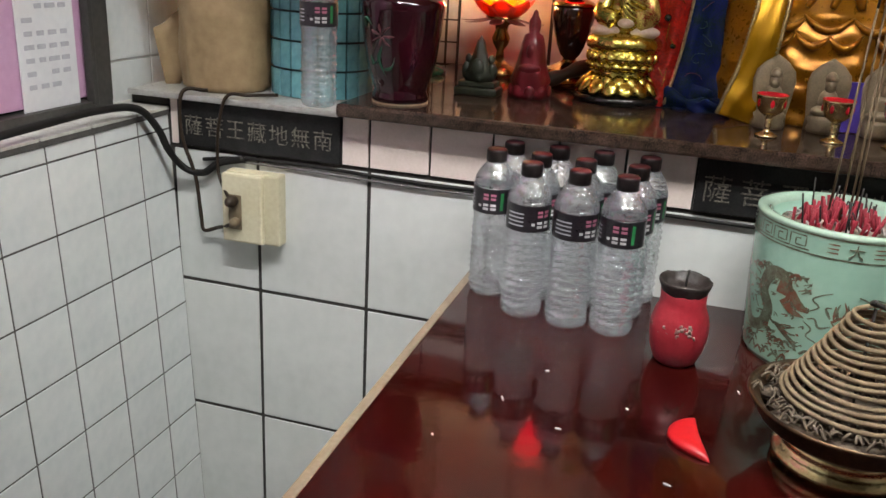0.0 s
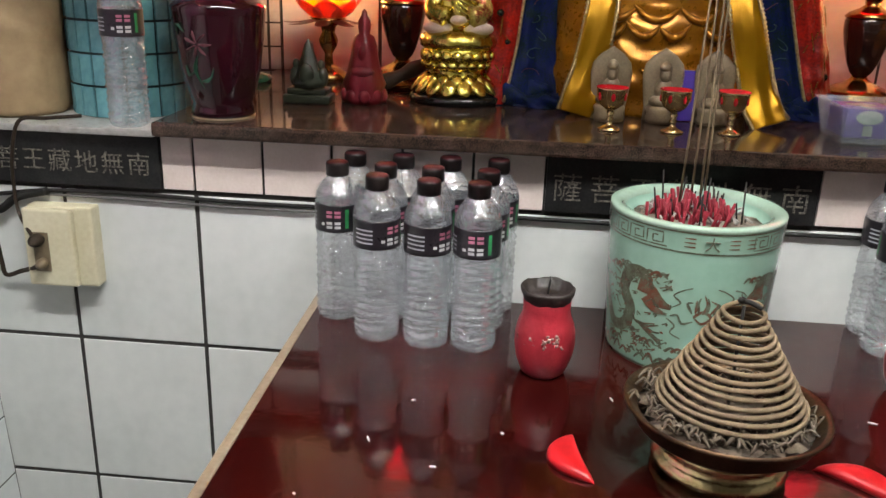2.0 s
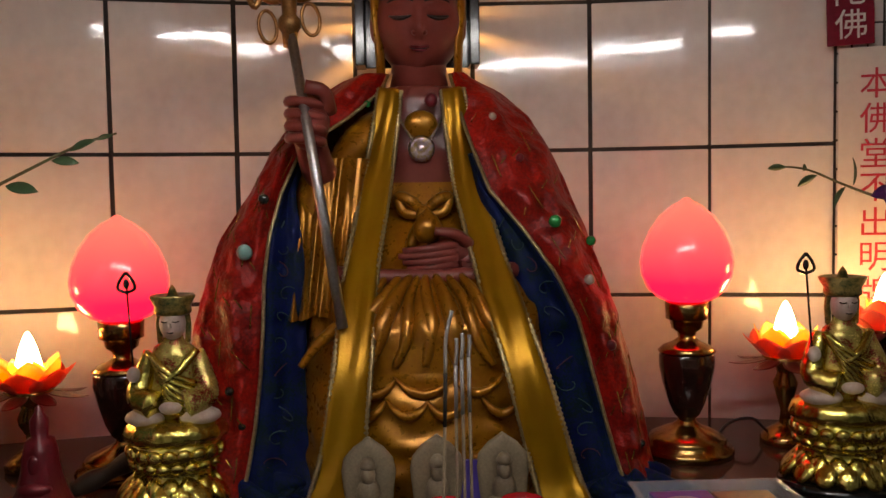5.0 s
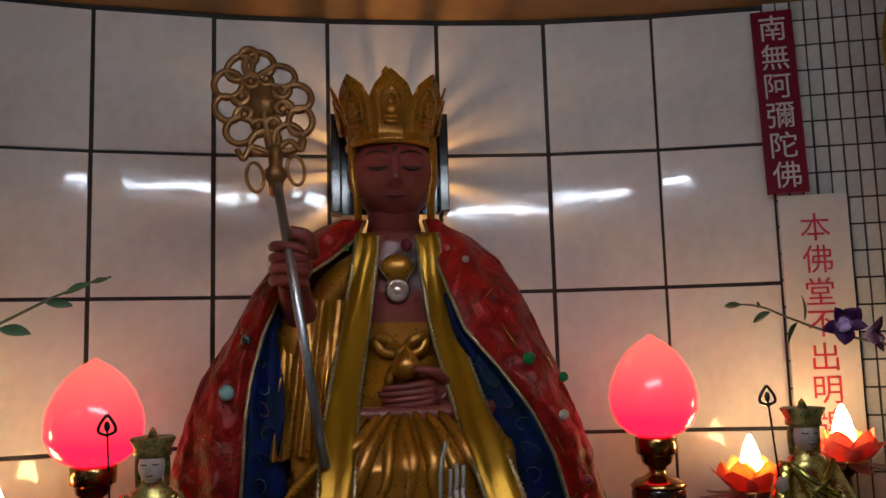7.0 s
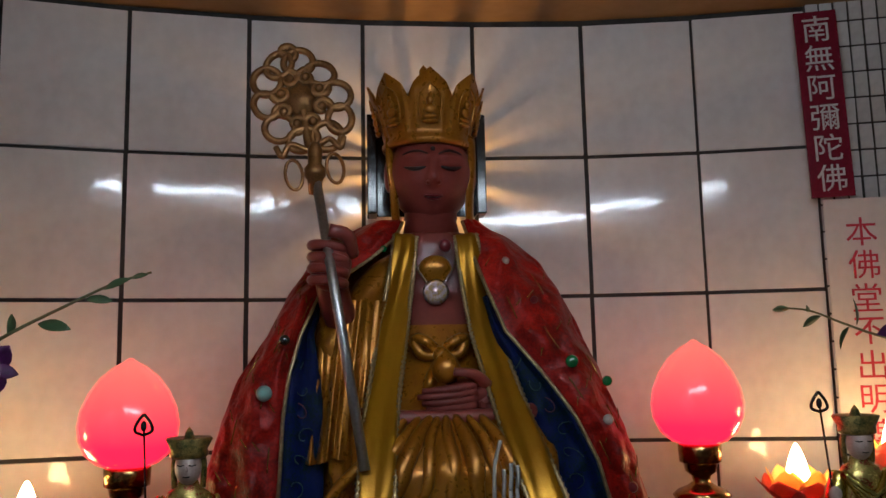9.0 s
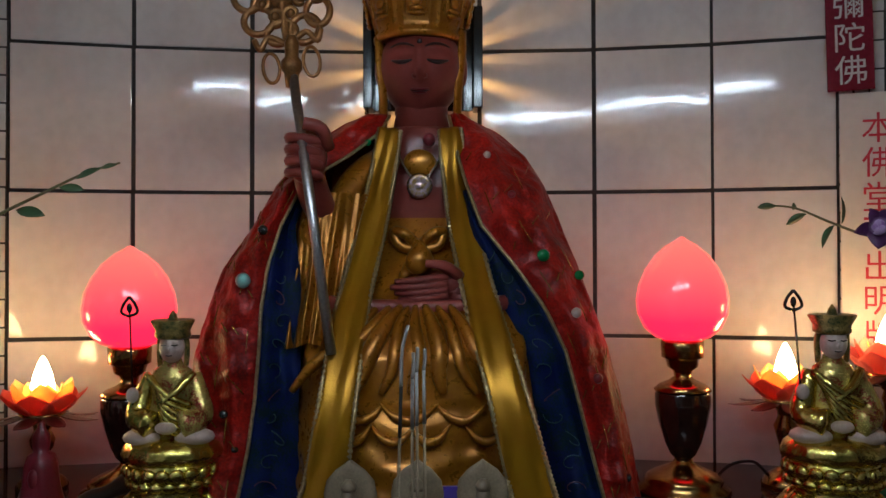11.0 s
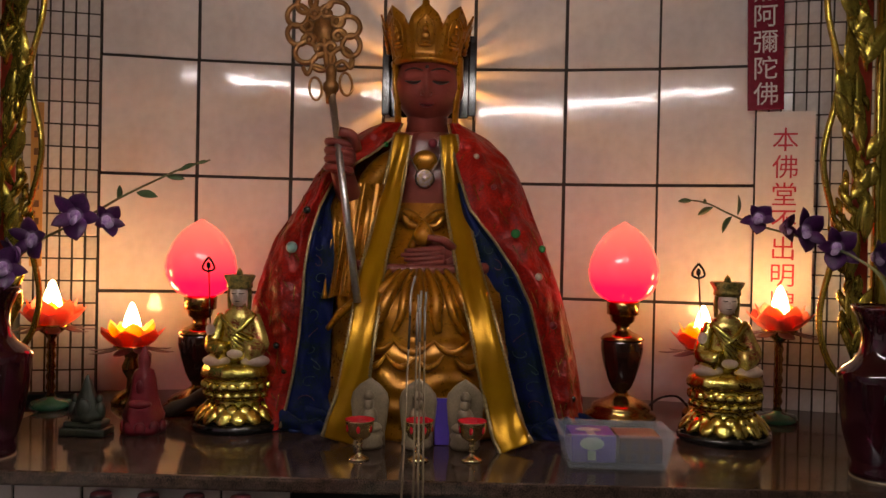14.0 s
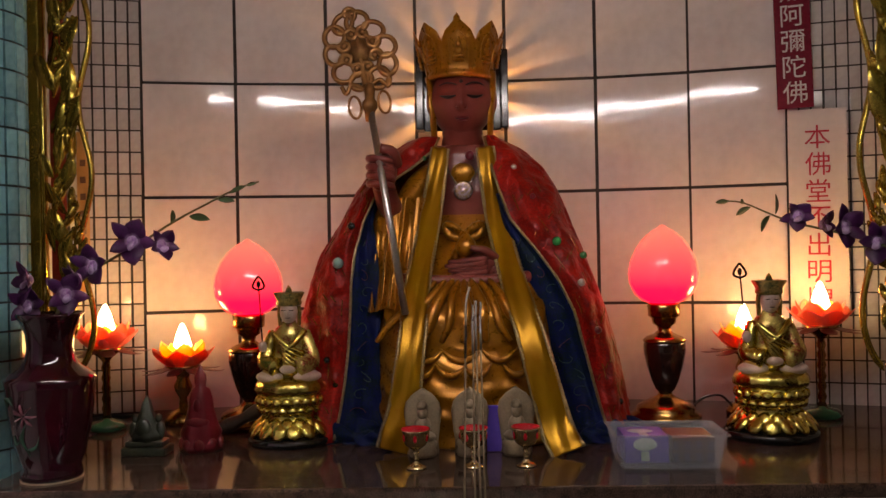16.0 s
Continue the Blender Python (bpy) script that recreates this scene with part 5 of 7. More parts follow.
orchid([(-0.527, 1.340, 1.24), (-0.515, 1.35, 1.31), (-0.470, 1.37, 1.365), (-0.415, 1.40, 1.402), (-0.36, 1.41, 1.438), (-0.310, 1.42, 1.466), (-0.262, 1.425, 1.490), (-0.224, 1.428, 1.502)],
       [((-0.415, 1.385, 1.409), 0.038, 8), ((-0.378, 1.400, 1.402), 0.028, 55), ((-0.462, 1.355, 1.372), 0.033, -15), ((-0.545, 1.325, 1.352), 0.034, -35), ((-0.560, 1.34, 1.315), 0.032, 20), ((-0.497, 1.330, 1.330), 0.033, 30), ((-0.480, 1.345, 1.352), 0.028, -40)],
       [((-0.335, 1.415, 1.448), 0.038, 0.014, -10, 12), ((-0.290, 1.422, 1.474), 0.028, 0.011, 5, 8), ((-0.272, 1.424, 1.484), 0.030, 0.010, 0, -20), ((-0.362, 1.410, 1.436), 0.024, 0.012, 100, -70), ((-0.245, 1.427, 1.496), 0.018, 0.007, 0, -10)], 3)
orchid([(0.796, 1.345, 1.24), (0.812, 1.38, 1.33), (0.790, 1.44, 1.372), (0.741, 1.51, 1.400), (0.675, 1.55, 1.422), (0.640, 1.575, 1.440), (0.605, 1.60, 1.460), (0.573, 1.625, 1.466)],
       [((0.660, 1.495, 1.432), 0.029, -10), ((0.735, 1.500, 1.412), 0.036, 15), ((0.775, 1.465, 1.386), 0.036, -20), ((0.705, 1.515, 1.416), 0.026, 40), ((0.815, 1.430, 1.372), 0.034, 30)],
       [((0.615, 1.59, 1.452), 0.030, 0.013, 185, 30), ((0.650, 1.565, 1.438), 0.036, 0.014, 80, -75), ((0.642, 1.57, 1.436), 0.034, 0.020, 200, 60), ((0.585, 1.615, 1.464), 0.024, 0.010, 180, 5), ((0.602, 1.60, 1.458), 0.012, 0.008, 60, -50)], 5)


# ---- gilded carved side frames ----
def carved_frame(x, y, flip):
    t = thing("carved_frame", "gilded carved wooden frame with pierced vines and a dragon scroll", "frame", Matrix.Translation((x, y, 0)) @ Matrix.Diagonal((0.8, 1, 1, 1)), group="pair of carved frames")
    f = -1 if flip else 1
    part("post", box((-f * 0.068, 0, 1.58), (0.036, 0.03, 0.86), 0.004), M_CARVE, t, "straight gilt post")
    part("bead_rail", finish(tube([(-f * 0.044, -0.012, 1.15), (-f * 0.044, -0.012, 2.01)], 0.005, 10)), M_GOLD, t)
    part("backing", box((-f * 0.025, 0.012, 1.60), (0.034, 0.006, 0.78), 0.001), M_REDBACK, t, "red painted backing board")
    edge = [(f * (0.046 + 0.014 * math.sin(7.5 * (z - 1.2) * math.pi)), 0, z) for z in np.linspace(1.24, 2.01, 50)]
    edge = [(f * -0.02, 0, 1.165), (f * 0.02, 0, 1.175), (f * 0.045, 0, 1.205)] + edge
    part("scalloped_rail", finish(tube(smooth_path(edge, 3), 0.0065, 10)), M_CARVE, t)
    r = random.Random(11)
    bm = bmesh.new()
    for k in range(60):
        z = 1.20 + 0.78 * k / 60
        a = r.uniform(-0.035, 0.02) * f
        b = a + f * r.uniform(0.015, 0.045)
        hgt = r.uniform(0.03, 0.07)
        path = smooth_path([(a, 0, z), (a + f * 0.012, -0.010, z + hgt * 0.35), (b * 0.6, -0.004, z + hgt * 0.75), (b * 0.8, -0.012, z + hgt)], 5)
        n = len(path)
        tube(path, [0.0035 + 0.0055 * math.sin(math.pi * q / (n - 1)) for q in range(n)], 8, bm, 0, flat=0.8)
    part("vines", finish(bm), M_CARVE, t, "carved gilt vines")
    bm = bmesh.new()
    for k in range(34):
        z = 1.20 + 0.78 * (k + r.random() * 0.6) / 34
        p = leaf_bm(r.uniform(0.05, 0.09), r.uniform(0.022, 0.036))
        join(bm, p, Matrix.Translation((f * r.uniform(-0.03, 0.02), -0.012, z)) @ Matrix.Rotation(radians(-90 + f * r.uniform(-35, 35)), 4, "Y") @ Matrix.Rotation(radians(r.uniform(60, 110)), 4, "X"))
    part("leaves", finish(bm), M_CARVE, t, "carved gilt leaves")
    return t


carved_frame(-0.625, 1.60, False)
carved_frame(0.823, 1.52, True)
sticker = tagged(part("sticker", box((-0.705, 1.838, 1.482), (0.026, 0.002, 0.34), 0.0005), M_STICKER), "narrow orange paper strip with faint writing", "sticker")
for k in range(7):
    part("printed_bar", box((-0.705, 1.8365, 1.37 + 0.036 * k), (0.012, 0.001, 0.014), 0.0003), M_BROWNCARD, sticker)


# ---- writing on the wall ----
def sheet(name, c, w, h, turn, material, chars, size, pitch, first, ink, label, category, lean=0.0):
    ob = part(name, box((0, 0, 0), (w, 0.003, h), 0.0006), material)
    ob.matrix_basis = Matrix.Translation(c) @ Matrix.Rotation(radians(turn), 4, "Z") @ Matrix.Rotation(radians(lean), 4, "Y")
    for k, ch in enumerate(chars):
        g = part("letter", text_bm(ch, size), ink, ob)
        g.matrix_basis = Matrix.Translation((0, -0.0022, first - pitch * k))
    return tagged(ob, label, category)


sheet("banner", (0.790, 1.838, 1.830), 0.070, 0.330, -15.7, M_BANNER, "南無阿彌陀佛", 0.050, 0.053, 0.133, M_SILVERINK, "maroon hanging banner with silver writing", "banner", -1.2)
sheet("wall_sign", (0.834, 1.834, 1.457), 0.112, 0.410, -15.7, M_CREAM, "本佛堂不出明牌", 0.052, 0.0555, 0.148, M_REDINK, "cream notice board with red writing, hung on the wall", "sign")

# ---- plaques with carved writing on the altar front ----
for x0, x1, first in ((-0.905, -0.608, 0.118), (-0.060, 0.302, 0.152)):
    w = x1 - x0
    pl = part("plaque", box(((x0 + x1) / 2, 1.2985, 0.9855), (w, 0.012, 0.077), 0.001), M_PLAQUE)
    tagged(pl, "black stone plaque with worn carved writing", "plaque", "carved plaques")
    for k, ch in enumerate("南無地藏王菩薩"):
        g = part("letter", text_bm(ch, 0.036 if w < 0.32 else 0.042, 0.0006, 0.0002), M_CARVED, pl)
        g.matrix_basis = Matrix.Translation(((x0 + x1) / 2 + first * (1 - k / 3.0), 1.2920, 0.983))


# ---- bottles of water ----
BOTTLE = None


def label_mesh():
    """A printed band: pink and white character-sized marks, a green bar, fine grey lines."""
    bm = bmesh.new()
    seg, rows_n = 120, 20
    rows = []
    for i in range(rows_n + 1):
        rows.append([bm.verts.new((0.0296 * math.cos(2 * math.pi * k / seg), 0.0296 * math.sin(2 * math.pi * k / seg), 0.125 + 0.036 * i / rows_n)) for k in range(seg)])
    grid_faces(bm, rows, close_u=True)
    bm.faces.ensure_lookup_table()
    marks = [(6, 11, 5, 6, 1), (13, 11, 5, 6, 1), (6, 3, 5, 6, 2), (13, 3, 5, 6, 2), (1, 5, 3, 3, 2)]
    for i in range(rows_n):
        for k in range(seg):
            q = k % 60
            mm = 0
            for q0, i0, w, h, ink in marks:
                if q0 <= q < q0 + w and i0 <= i < i0 + h and (i - i0) % 3 != 2:
                    mm = ink
            if 22 <= q <= 24 and 3 <= i <= 16:
                mm = 3
            elif 38 <= q <= 53 and i in (4, 7, 10, 13):
                mm = 4
            bm.faces[i * seg + k].material_index = mm
    finish(bm)
    bmesh.ops.solidify(bm, geom=bm.faces[:], thickness=0.0005)
    return bm


def bottle(x, y, z, turn, label="clear plastic bottle of water with a dark label and black cap", group="bottles of water"):
    global BOTTLE
    m = pose(x, y, z, 0, 0, turn)
    if BOTTLE:
        return copy_thing(BOTTLE, m)
    t = thing("water_bottle", label, "bottle", m, group)
    prof = [(0.0, 0.004), (0.018, 0.003), (0.024, 0.0), (0.029, 0.003), (0.0305, 0.009)]
    z = 0.014
    while z < 0.112:
        prof += [(0.0300, z), (0.0313, z + 0.0025), (0.0300, z + 0.005), (0.0288, z + 0.0075)]
        z += 0.0098
    prof += [(0.0308, 0.118), (0.0310, 0.122), (0.0310, 0.158), (0.0312, 0.162), (0.0295, 0.169), (0.025, 0.178), (0.0185, 0.186), (0.0135, 0.191), (0.0125, 0.194), (0.0125, 0.200), (0.0, 0.2005)]
    prof = [(0.93 * r, 1.022 * q) for r, q in prof]
    bm = lathe(prof, 56)
    for v in bm.verts:
        k = 1 + 0.035 * noise.noise(Vector((v.co.x * 40, v.co.y * 40, v.co.z * 85))) * (v.co.z < 0.118)
        if 0.165 < v.co.z < 0.196:
            k = 1 + 0.022 * math.sin(8 * math.atan2(v.co.y, v.co.x) + 90 * v.co.z)
        v.co.x, v.co.y = v.co.x * k, v.co.y * k
    part("body", finish(bm), M_WATER, t, "clear ribbed plastic full of water").visible_shadow = False
    part("label", label_mesh(), [M_LABEL, M_BARP, M_BARW, M_BARG, M_GREYINK], t, "dark printed label")
    cap = lathe([(0.0, 0.2135), (0.0125, 0.2135), (0.0142, 0.212), (0.0146, 0.209), (0.0146, 0.196), (0.0135, 0.195), (0.0118, 0.196)], 36, bend=lambda a, z: 1 + 0.012 * math.cos(18 * a))
    finish(cap)
    for f in cap.faces:
        f.material_index = int(f.normal.z > 0.6)
    part("cap", cap, [M_CAP, M_CAPTOP], t, "ridged black cap with a dark red top")
    BOTTLE = t
    return t


rb = random.Random(2)
for x, y in ((-0.262, 1.150), (-0.197, 1.139), (-0.136, 1.138), (-0.324, 1.208), (-0.261, 1.210), (-0.199, 1.205), (-0.128, 1.203),
             (-0.312, 1.267), (-0.246, 1.268), (-0.182, 1.267), (-0.117, 1.267)):
    bottle(x - 0.008, y, TABLE, rb.uniform(-30, 30) - 100)
for x, y in ((0.388, 1.268), (0.462, 1.268), (0.384, 1.205), (0.456, 1.203), (0.530, 1.268), (0.524, 1.200), (0.462, 1.140)):
    bottle(x, y, TABLE, rb.uniform(-30, 30) - 70)
bottle(-0.655, 1.312, LEDGE, -95)

# ---- red candle pots ----
def pot(x, y, turn):
    t = thing("candle_pot", "red painted pot with burnt dark wax and a peeling band", "candle", pose(x, y, TABLE, 0, 0, turn) @ Matrix.Diagonal((1.02, 1.02, 1.12, 1)), group="red candle pots")
    part("body", finish(lathe([(0.0, 0.0), (0.022, 0.0), (0.026, 0.003), (0.0322, 0.018), (0.0350, 0.034), (0.0346, 0.048), (0.0318, 0.059), (0.0280, 0.067), (0.0268, 0.074), (0.0274, 0.084), (0.025, 0.0850), (0.0, 0.0850)], 36, bend=lambda a, z: 1 + 0.014 * math.sin(3 * a + 40 * z))), M_POT, t)
    bm = lathe([(0.0272, 0.083), (0.0282, 0.087), (0.0308, 0.092), (0.0312, 0.0955), (0.0300, 0.0970), (0.0280, 0.0955), (0.0250, 0.0900), (0.019, 0.087), (0.010, 0.089), (0.0, 0.088)], 36, bend=lambda a, z: 1 + 0.010 * math.sin(5 * a) + 0.010 * math.sin(13 * a))
    for v in bm.verts:
        v.co.z += (0.0060 if math.hypot(v.co.x, v.co.y) < 0.027 else 0.0022) * noise.noise(v.co * 170)
    part("burnt_rim", finish(bm), M_WAX, t, "burnt dark wax rim")
    part("wick", finish(tube([(0, 0, 0.080), (0.001, 0, 0.098), (0.002, 0, 0.108)], 0.0014, 6)), M_BURNT, t)
    bm = bmesh.new()
    rp = random.Random(3)
    for k in range(34):
        a, z = rp.uniform(-2.75, -1.0), 0.046 + rp.gauss(0, 0.004)
        rr = float(np.interp(z, (0.034, 0.048, 0.060), (0.0350, 0.0346, 0.0316))) - 0.0012
        da = rp.uniform(0.04, 0.12)
        tube([(rr * math.cos(a), rr * math.sin(a), z), (rr * math.cos(a + da), rr * math.sin(a + da), z + rp.uniform(-0.001, 0.001))], rp.uniform(0.0014, 0.0026), 5, bm)
    part("peeling_band", finish(bm), M_PEEL, t, "peeling greyish patch")
    return t


pot(-0.057, 1.080, 0)
pot(0.374, 1.090, 30)


# ---- red divination blocks ----
def moon_block(x, y, turn):
    """A half-moon block: straight side along x, round back towards +y, domed top."""
    bm = bmesh.new()
    n, rows = 24, []
    for i in range(n + 1):
        s = 2 * i / n - 1
        bulge = 0.036 * (1 - abs(s) ** 2.2) + 0.0006
        hollow = 0.003 * (1 - s * s)
        rows.append([bm.verts.new((0.042 * s, hollow + (bulge - hollow) * (0.5 - 0.5 * math.cos(q)), 0.010 * math.sin(q) ** 0.5 * (1 - abs(s) ** 3) ** 0.6 if 0 < q < math.pi else 0.0)) for q in (math.pi * j / 10 for j in range(11))])
    grid_faces(bm, rows)
    for i in range(n):
        bm.faces.new([rows[i][0], rows[i][-1], rows[i + 1][-1], rows[i + 1][0]])
    bmesh.ops.remove_doubles(bm, verts=bm.verts, dist=1e-5)
    ob = part("divination_block", finish(bm), M_MOON)
    ob.matrix_basis = pose(x, y, TABLE + 0.0005, 0, 0, turn)
    return tagged(ob, "red painted half-moon wooden block lying on the table", "block", "divination blocks")


moon_block(-0.019, 0.895, 101)
moon_block(0.236, 0.880, -42)

rw = random.Random(8)
for k in range(9):
    x, y = ((-0.235, 0.90), (-0.10, 0.93), (-0.20, 0.985), (-0.165, 0.86), (0.02, 1.02), (-0.285, 0.80), (0.30, 1.01), (0.33, 0.97), (-0.05, 0.80))[k]
    bm = bmesh.new()
    ball(bm, (0, 0, 0.0008), (rw.uniform(0.001, 0.002), rw.uniform(0.002, 0.006), 0.0010), 0, 10, 6)
    ob = part("wax_drop", finish(bm), M_WAXDROP, None, "", pose(x, y, TABLE, 0, 0, rw.uniform(0, 180)))
    tagged(ob, "small dried white wax drop on the table", "wax", "wax drops on the table")

# ---- large celadon incense burner ----
CX, CY = 0.122, 1.185
censer = thing("incense_burner", "celadon porcelain incense burner painted with dragons, full of ash", "incense burner", Matrix.Translation((CX, CY, TABLE)))
RB = 0.1005
part("body", finish(lathe([(0.0, 0.004), (0.088, 0.004), (0.094, 0.0), (0.0955, 0.006), (0.0965, 0.02), (0.1005, 0.08), (0.1035, 0.158), (0.1044, 0.1830), (0.1048, 0.1850), (0.1044, 0.1872), (0.1030, 0.1883), (0.096, 0.1885),
                           (0.088, 0.185), (0.086, 0.178), (0.084, 0.165), (0.0, 0.160)], 72)), M_CELADON, censer)
bm = lathe([(0.084, 0.1655), (0.06, 0.170), (0.03, 0.172), (0.0, 0.173)], 60)
for v in bm.verts:
    v.co.z += 0.004 * noise.noise(v.co * 70)
part("ash", finish(bm), M_ASH, censer, "grey incense ash")
part("rim", finish(lathe([(0.1050, 0.1838), (0.1053, 0.1852), (0.1049, 0.1875), (0.1033, 0.1888), (0.0958, 0.1891), (0.0876, 0.1856), (0.086, 0.180)], 72, caps=False)), M_CELADON2, censer, "paler worn rim")


def on_pot(a, z, lift=0.0005):
    r = float(np.interp(z, (0.0, 0.02, 0.08, 0.158, 0.183), (0.0945, 0.0965, 0.1005, 0.1035, 0.1044))) + lift
    return Vector((r * math.cos(a), r * math.sin(a), z))


def stroke(bm, pts, w0, w1, mat=0, n=4):
    """A flat brush stroke on the burner: points are metres along the wall from the front, and height."""
    flat_pts = [(q.x, q.z) for q in smooth_path([(x, 0, z) for x, z in pts], n)]
    k = len(flat_pts) - 1
    rows = []
    for i, (x, z) in enumerate(flat_pts):
        (xa, za), (xb, zb) = flat_pts[max(i - 1, 0)], flat_pts[min(i + 1, k)]
        l = math.hypot(xb - xa, zb - za) or 1.0
        nx, nz = -(zb - za) / l, (xb - xa) / l
        w = (w0 + (w1 - w0) * i / k) * (0.35 + 0.65 * min(1.0, 4 * i / k if k else 1))
        rows.append([bm.verts.new(on_pot(-math.pi / 2 + (x + s * w * nx) / RB, z + s * w * nz, 0.0005)) for s in (-1, 0, 1)])
    grid_faces(bm, rows, mat=mat)


bm = bmesh.new()
for z in (0.1582, 0.1820):
    stroke(bm, [(2 * math.pi * RB * (k / 40 - 0.5), z) for k in range(41)], 0.0010, 0.0010, 0, 2)
unit = 2 * math.pi * RB / 26
for k in range(26):
    x0 = (k - 13) * unit
    if abs(x0 + unit / 2) < unit * 2.3:
        continue
    for pts in (((0, 0.1621), (0, 0.1781)), ((0, 0.1781), (unit * .8, 0.1781)), ((unit * .8, 0.1781), (unit * .8, 0.1656)), ((unit * .8, 0.1656), (unit * .3, 0.1656)), ((unit * .3, 0.1656), (unit * .3, 0.1736)), ((unit * .3, 0.1736), (unit * .55, 0.1736)), ((0, 0.1621), (unit, 0.1621))):
        stroke(bm, [(x0 + p[0], p[1]) for p in pts], 0.0009, 0.0009, 0, 2)
part("key_band", finish(bm), M_INK, censer, "brown key-pattern band")
bm = text_bm("大", 0.018)
bmesh.ops.translate(bm, vec=(0, -0.1045, 0.1703), verts=bm.verts)
part("letter", bm, M_INK, censer)
bm = bmesh.new()
for dx in (-0.024, 0.024, 0.045):
    for q in range(3):
        stroke(bm, [(dx - 0.006, 0.1653 + 0.005 * q), (dx + 0.006, 0.1653 + 0.005 * q)], 0.0009, 0.0009, 0, 2)
part("worn_writing", finish(bm), M_INK2, censer)
# dragons, flaming pearl, clouds
for s in (-1, 1):
    bm = bmesh.new()
    stroke(bm, [(s * .060, .105), (s * .072, .122), (s * .092, .118), (s * .100, .095), (s * .088, .072), (s * .098, .048), (s * .120, .045), (s * .135, .070), (s * .150, .095)], 0.010, 0.006, 0, 6)
    stroke(bm, [(s * .036, .086), (s * .050, .092), (s * .062, .104), (s * .078, .108)], 0.005, 0.009, 1, 5)
    stroke(bm, [(s * .040, .078), (s * .056, .082), (s * .068, .094)], 0.002, 0.007, 1, 4)
    for q in range(7):
        stroke(bm, [(s * (.060 + .006 * q), .110 + .002 * q), (s * (.064 + .007 * q), .124 + .001 * q)], 0.0018, 0.0006, 0, 2)
    stroke(bm, [(s * .036, .088), (s * .026, .096), (s * .034, .104), (s * .024, .112), (s * .014, .116)], 0.0013, 0.0007, 0, 5)
    stroke(bm, [(s * .040, .074), (s * .030, .066), (s * .034, .056), (s * .022, .050)], 0.0013, 0.0007, 0, 5)
    for q in range(4):
        stroke(bm, [(s * .078, .060), (s * (.060 - .004 * q), .058 - .006 * q), (s * (.048 - .002 * q), .062 - .010 * q)], 0.002, 0.0009, 0, 3)
    for cx, cz in ((.055, .122), (.020, .030), (.062, .034), (.110, .118), (.112, .024)):
        for q in range(3):
            stroke(bm, [(s * (cx - .012 + .008 * q), cz), (s * (cx - .006 + .008 * q), cz + .006), (s * (cx + .002 + .008 * q), cz)], 0.0018, 0.0018, q % 2, 3)
    for q in range(10):
        stroke(bm, [(s * (.012 + .013 * q), .010 + .004 * (q % 3)), (s * (.018 + .013 * q), .018 + .004 * (q % 2)), (s * (.026 + .013 * q), .010)], 0.0022, 0.0012, q % 3 == 0, 3)
    rq = random.Random(21 + s)
    for q in range(140):
        cx, cz = rq.uniform(.036, .150), rq.uniform(.012, .126)
        stroke(bm, [(s * cx, cz), (s * (cx + rq.uniform(-.006, .006)), cz + rq.uniform(.001, .006)), (s * (cx + rq.uniform(.002, .010)), cz + rq.uniform(-.003, .005))], rq.uniform(.0008, .0020), .0006, rq.random() < 0.35, 2)
    part("painted_dragon", finish(bm), [M_INK, M_INK2], censer, "brown painted dragon among clouds")
bm = bmesh.new()
for q in range(7):
    u = (q - 3) / 3
    stroke(bm, [(.012 * u, .084), (.018 * u + .004 * (q % 2), .096), (.012 * u, .108 - .010 * abs(u))], 0.0022, 0.0006, q % 2, 4)
stroke(bm, [(-.010, .080), (0, .072), (.010, .080), (0, .087), (-.010, .080)], 0.0018, 0.0018, 1, 4)
for s in (-1, 1):
    stroke(bm, [(s * .010, .074), (s * .022, .070), (s * .028, .080), (s * .036, .078)], 0.0018, 0.0008, 0, 4)
part("painted_pearl", finish(bm), [M_INK, M_INK2], censer, "painted flaming pearl")

# incense stubs and sticks in the ash
rs = random.Random(5)
bm = bmesh.new()
for k in range(70):
    r, a = 0.045 * math.sqrt(rs.random()), rs.uniform(0, 2 * math.pi)
    x, y = CX - 0.012 + r * math.cos(a) * 1.15, CY - 0.005 + r * math.sin(a)
    h = rs.uniform(0.018, 0.036) * (1.2 - r * 9)
    dx, dy = rs.gauss(0, 0.006), rs.gauss(0, 0.006)
    tube([(x, y, TABLE + 0.165), (x + dx, y + dy, TABLE + 0.170 + h)], 0.0020, 6, bm, 0)
for k in range(45):
    r, a = 0.072 * math.sqrt(rs.random()), rs.uniform(0, 2 * math.pi)
    x, y = CX + r * math.cos(a), CY + r * math.sin(a)
    b = rs.uniform(0, 6.28)
    tube(smooth_path([(x, y, TABLE + 0.174), (x + 0.006 * math.cos(b), y + 0.006 * math.sin(b), TABLE + 0.180), (x + 0.011 * math.cos(b + 0.8), y + 0.011 * math.sin(b + 0.8), TABLE + 0.176)], 3), 0.0014, 5, bm, 1)
for k in range(22):
    r, a = 0.066 * math.sqrt(rs.random()), rs.uniform(0, 2 * math.pi)
    x, y = CX + r * math.cos(a), CY + r * math.sin(a)
    tube([(x, y, TABLE + 0.168), (x + rs.gauss(0, 0.004), y + rs.gauss(0, 0.004), TABLE + rs.uniform(0.19, 0.225))], 0.0011, 5, bm, 2)
tagged(part("incense_stubs", finish(bm), [M_STUB, M_ASHTIP, M_BURNT]), "bunch of burnt red incense stubs standing in ash", "incense", kind="stuff")
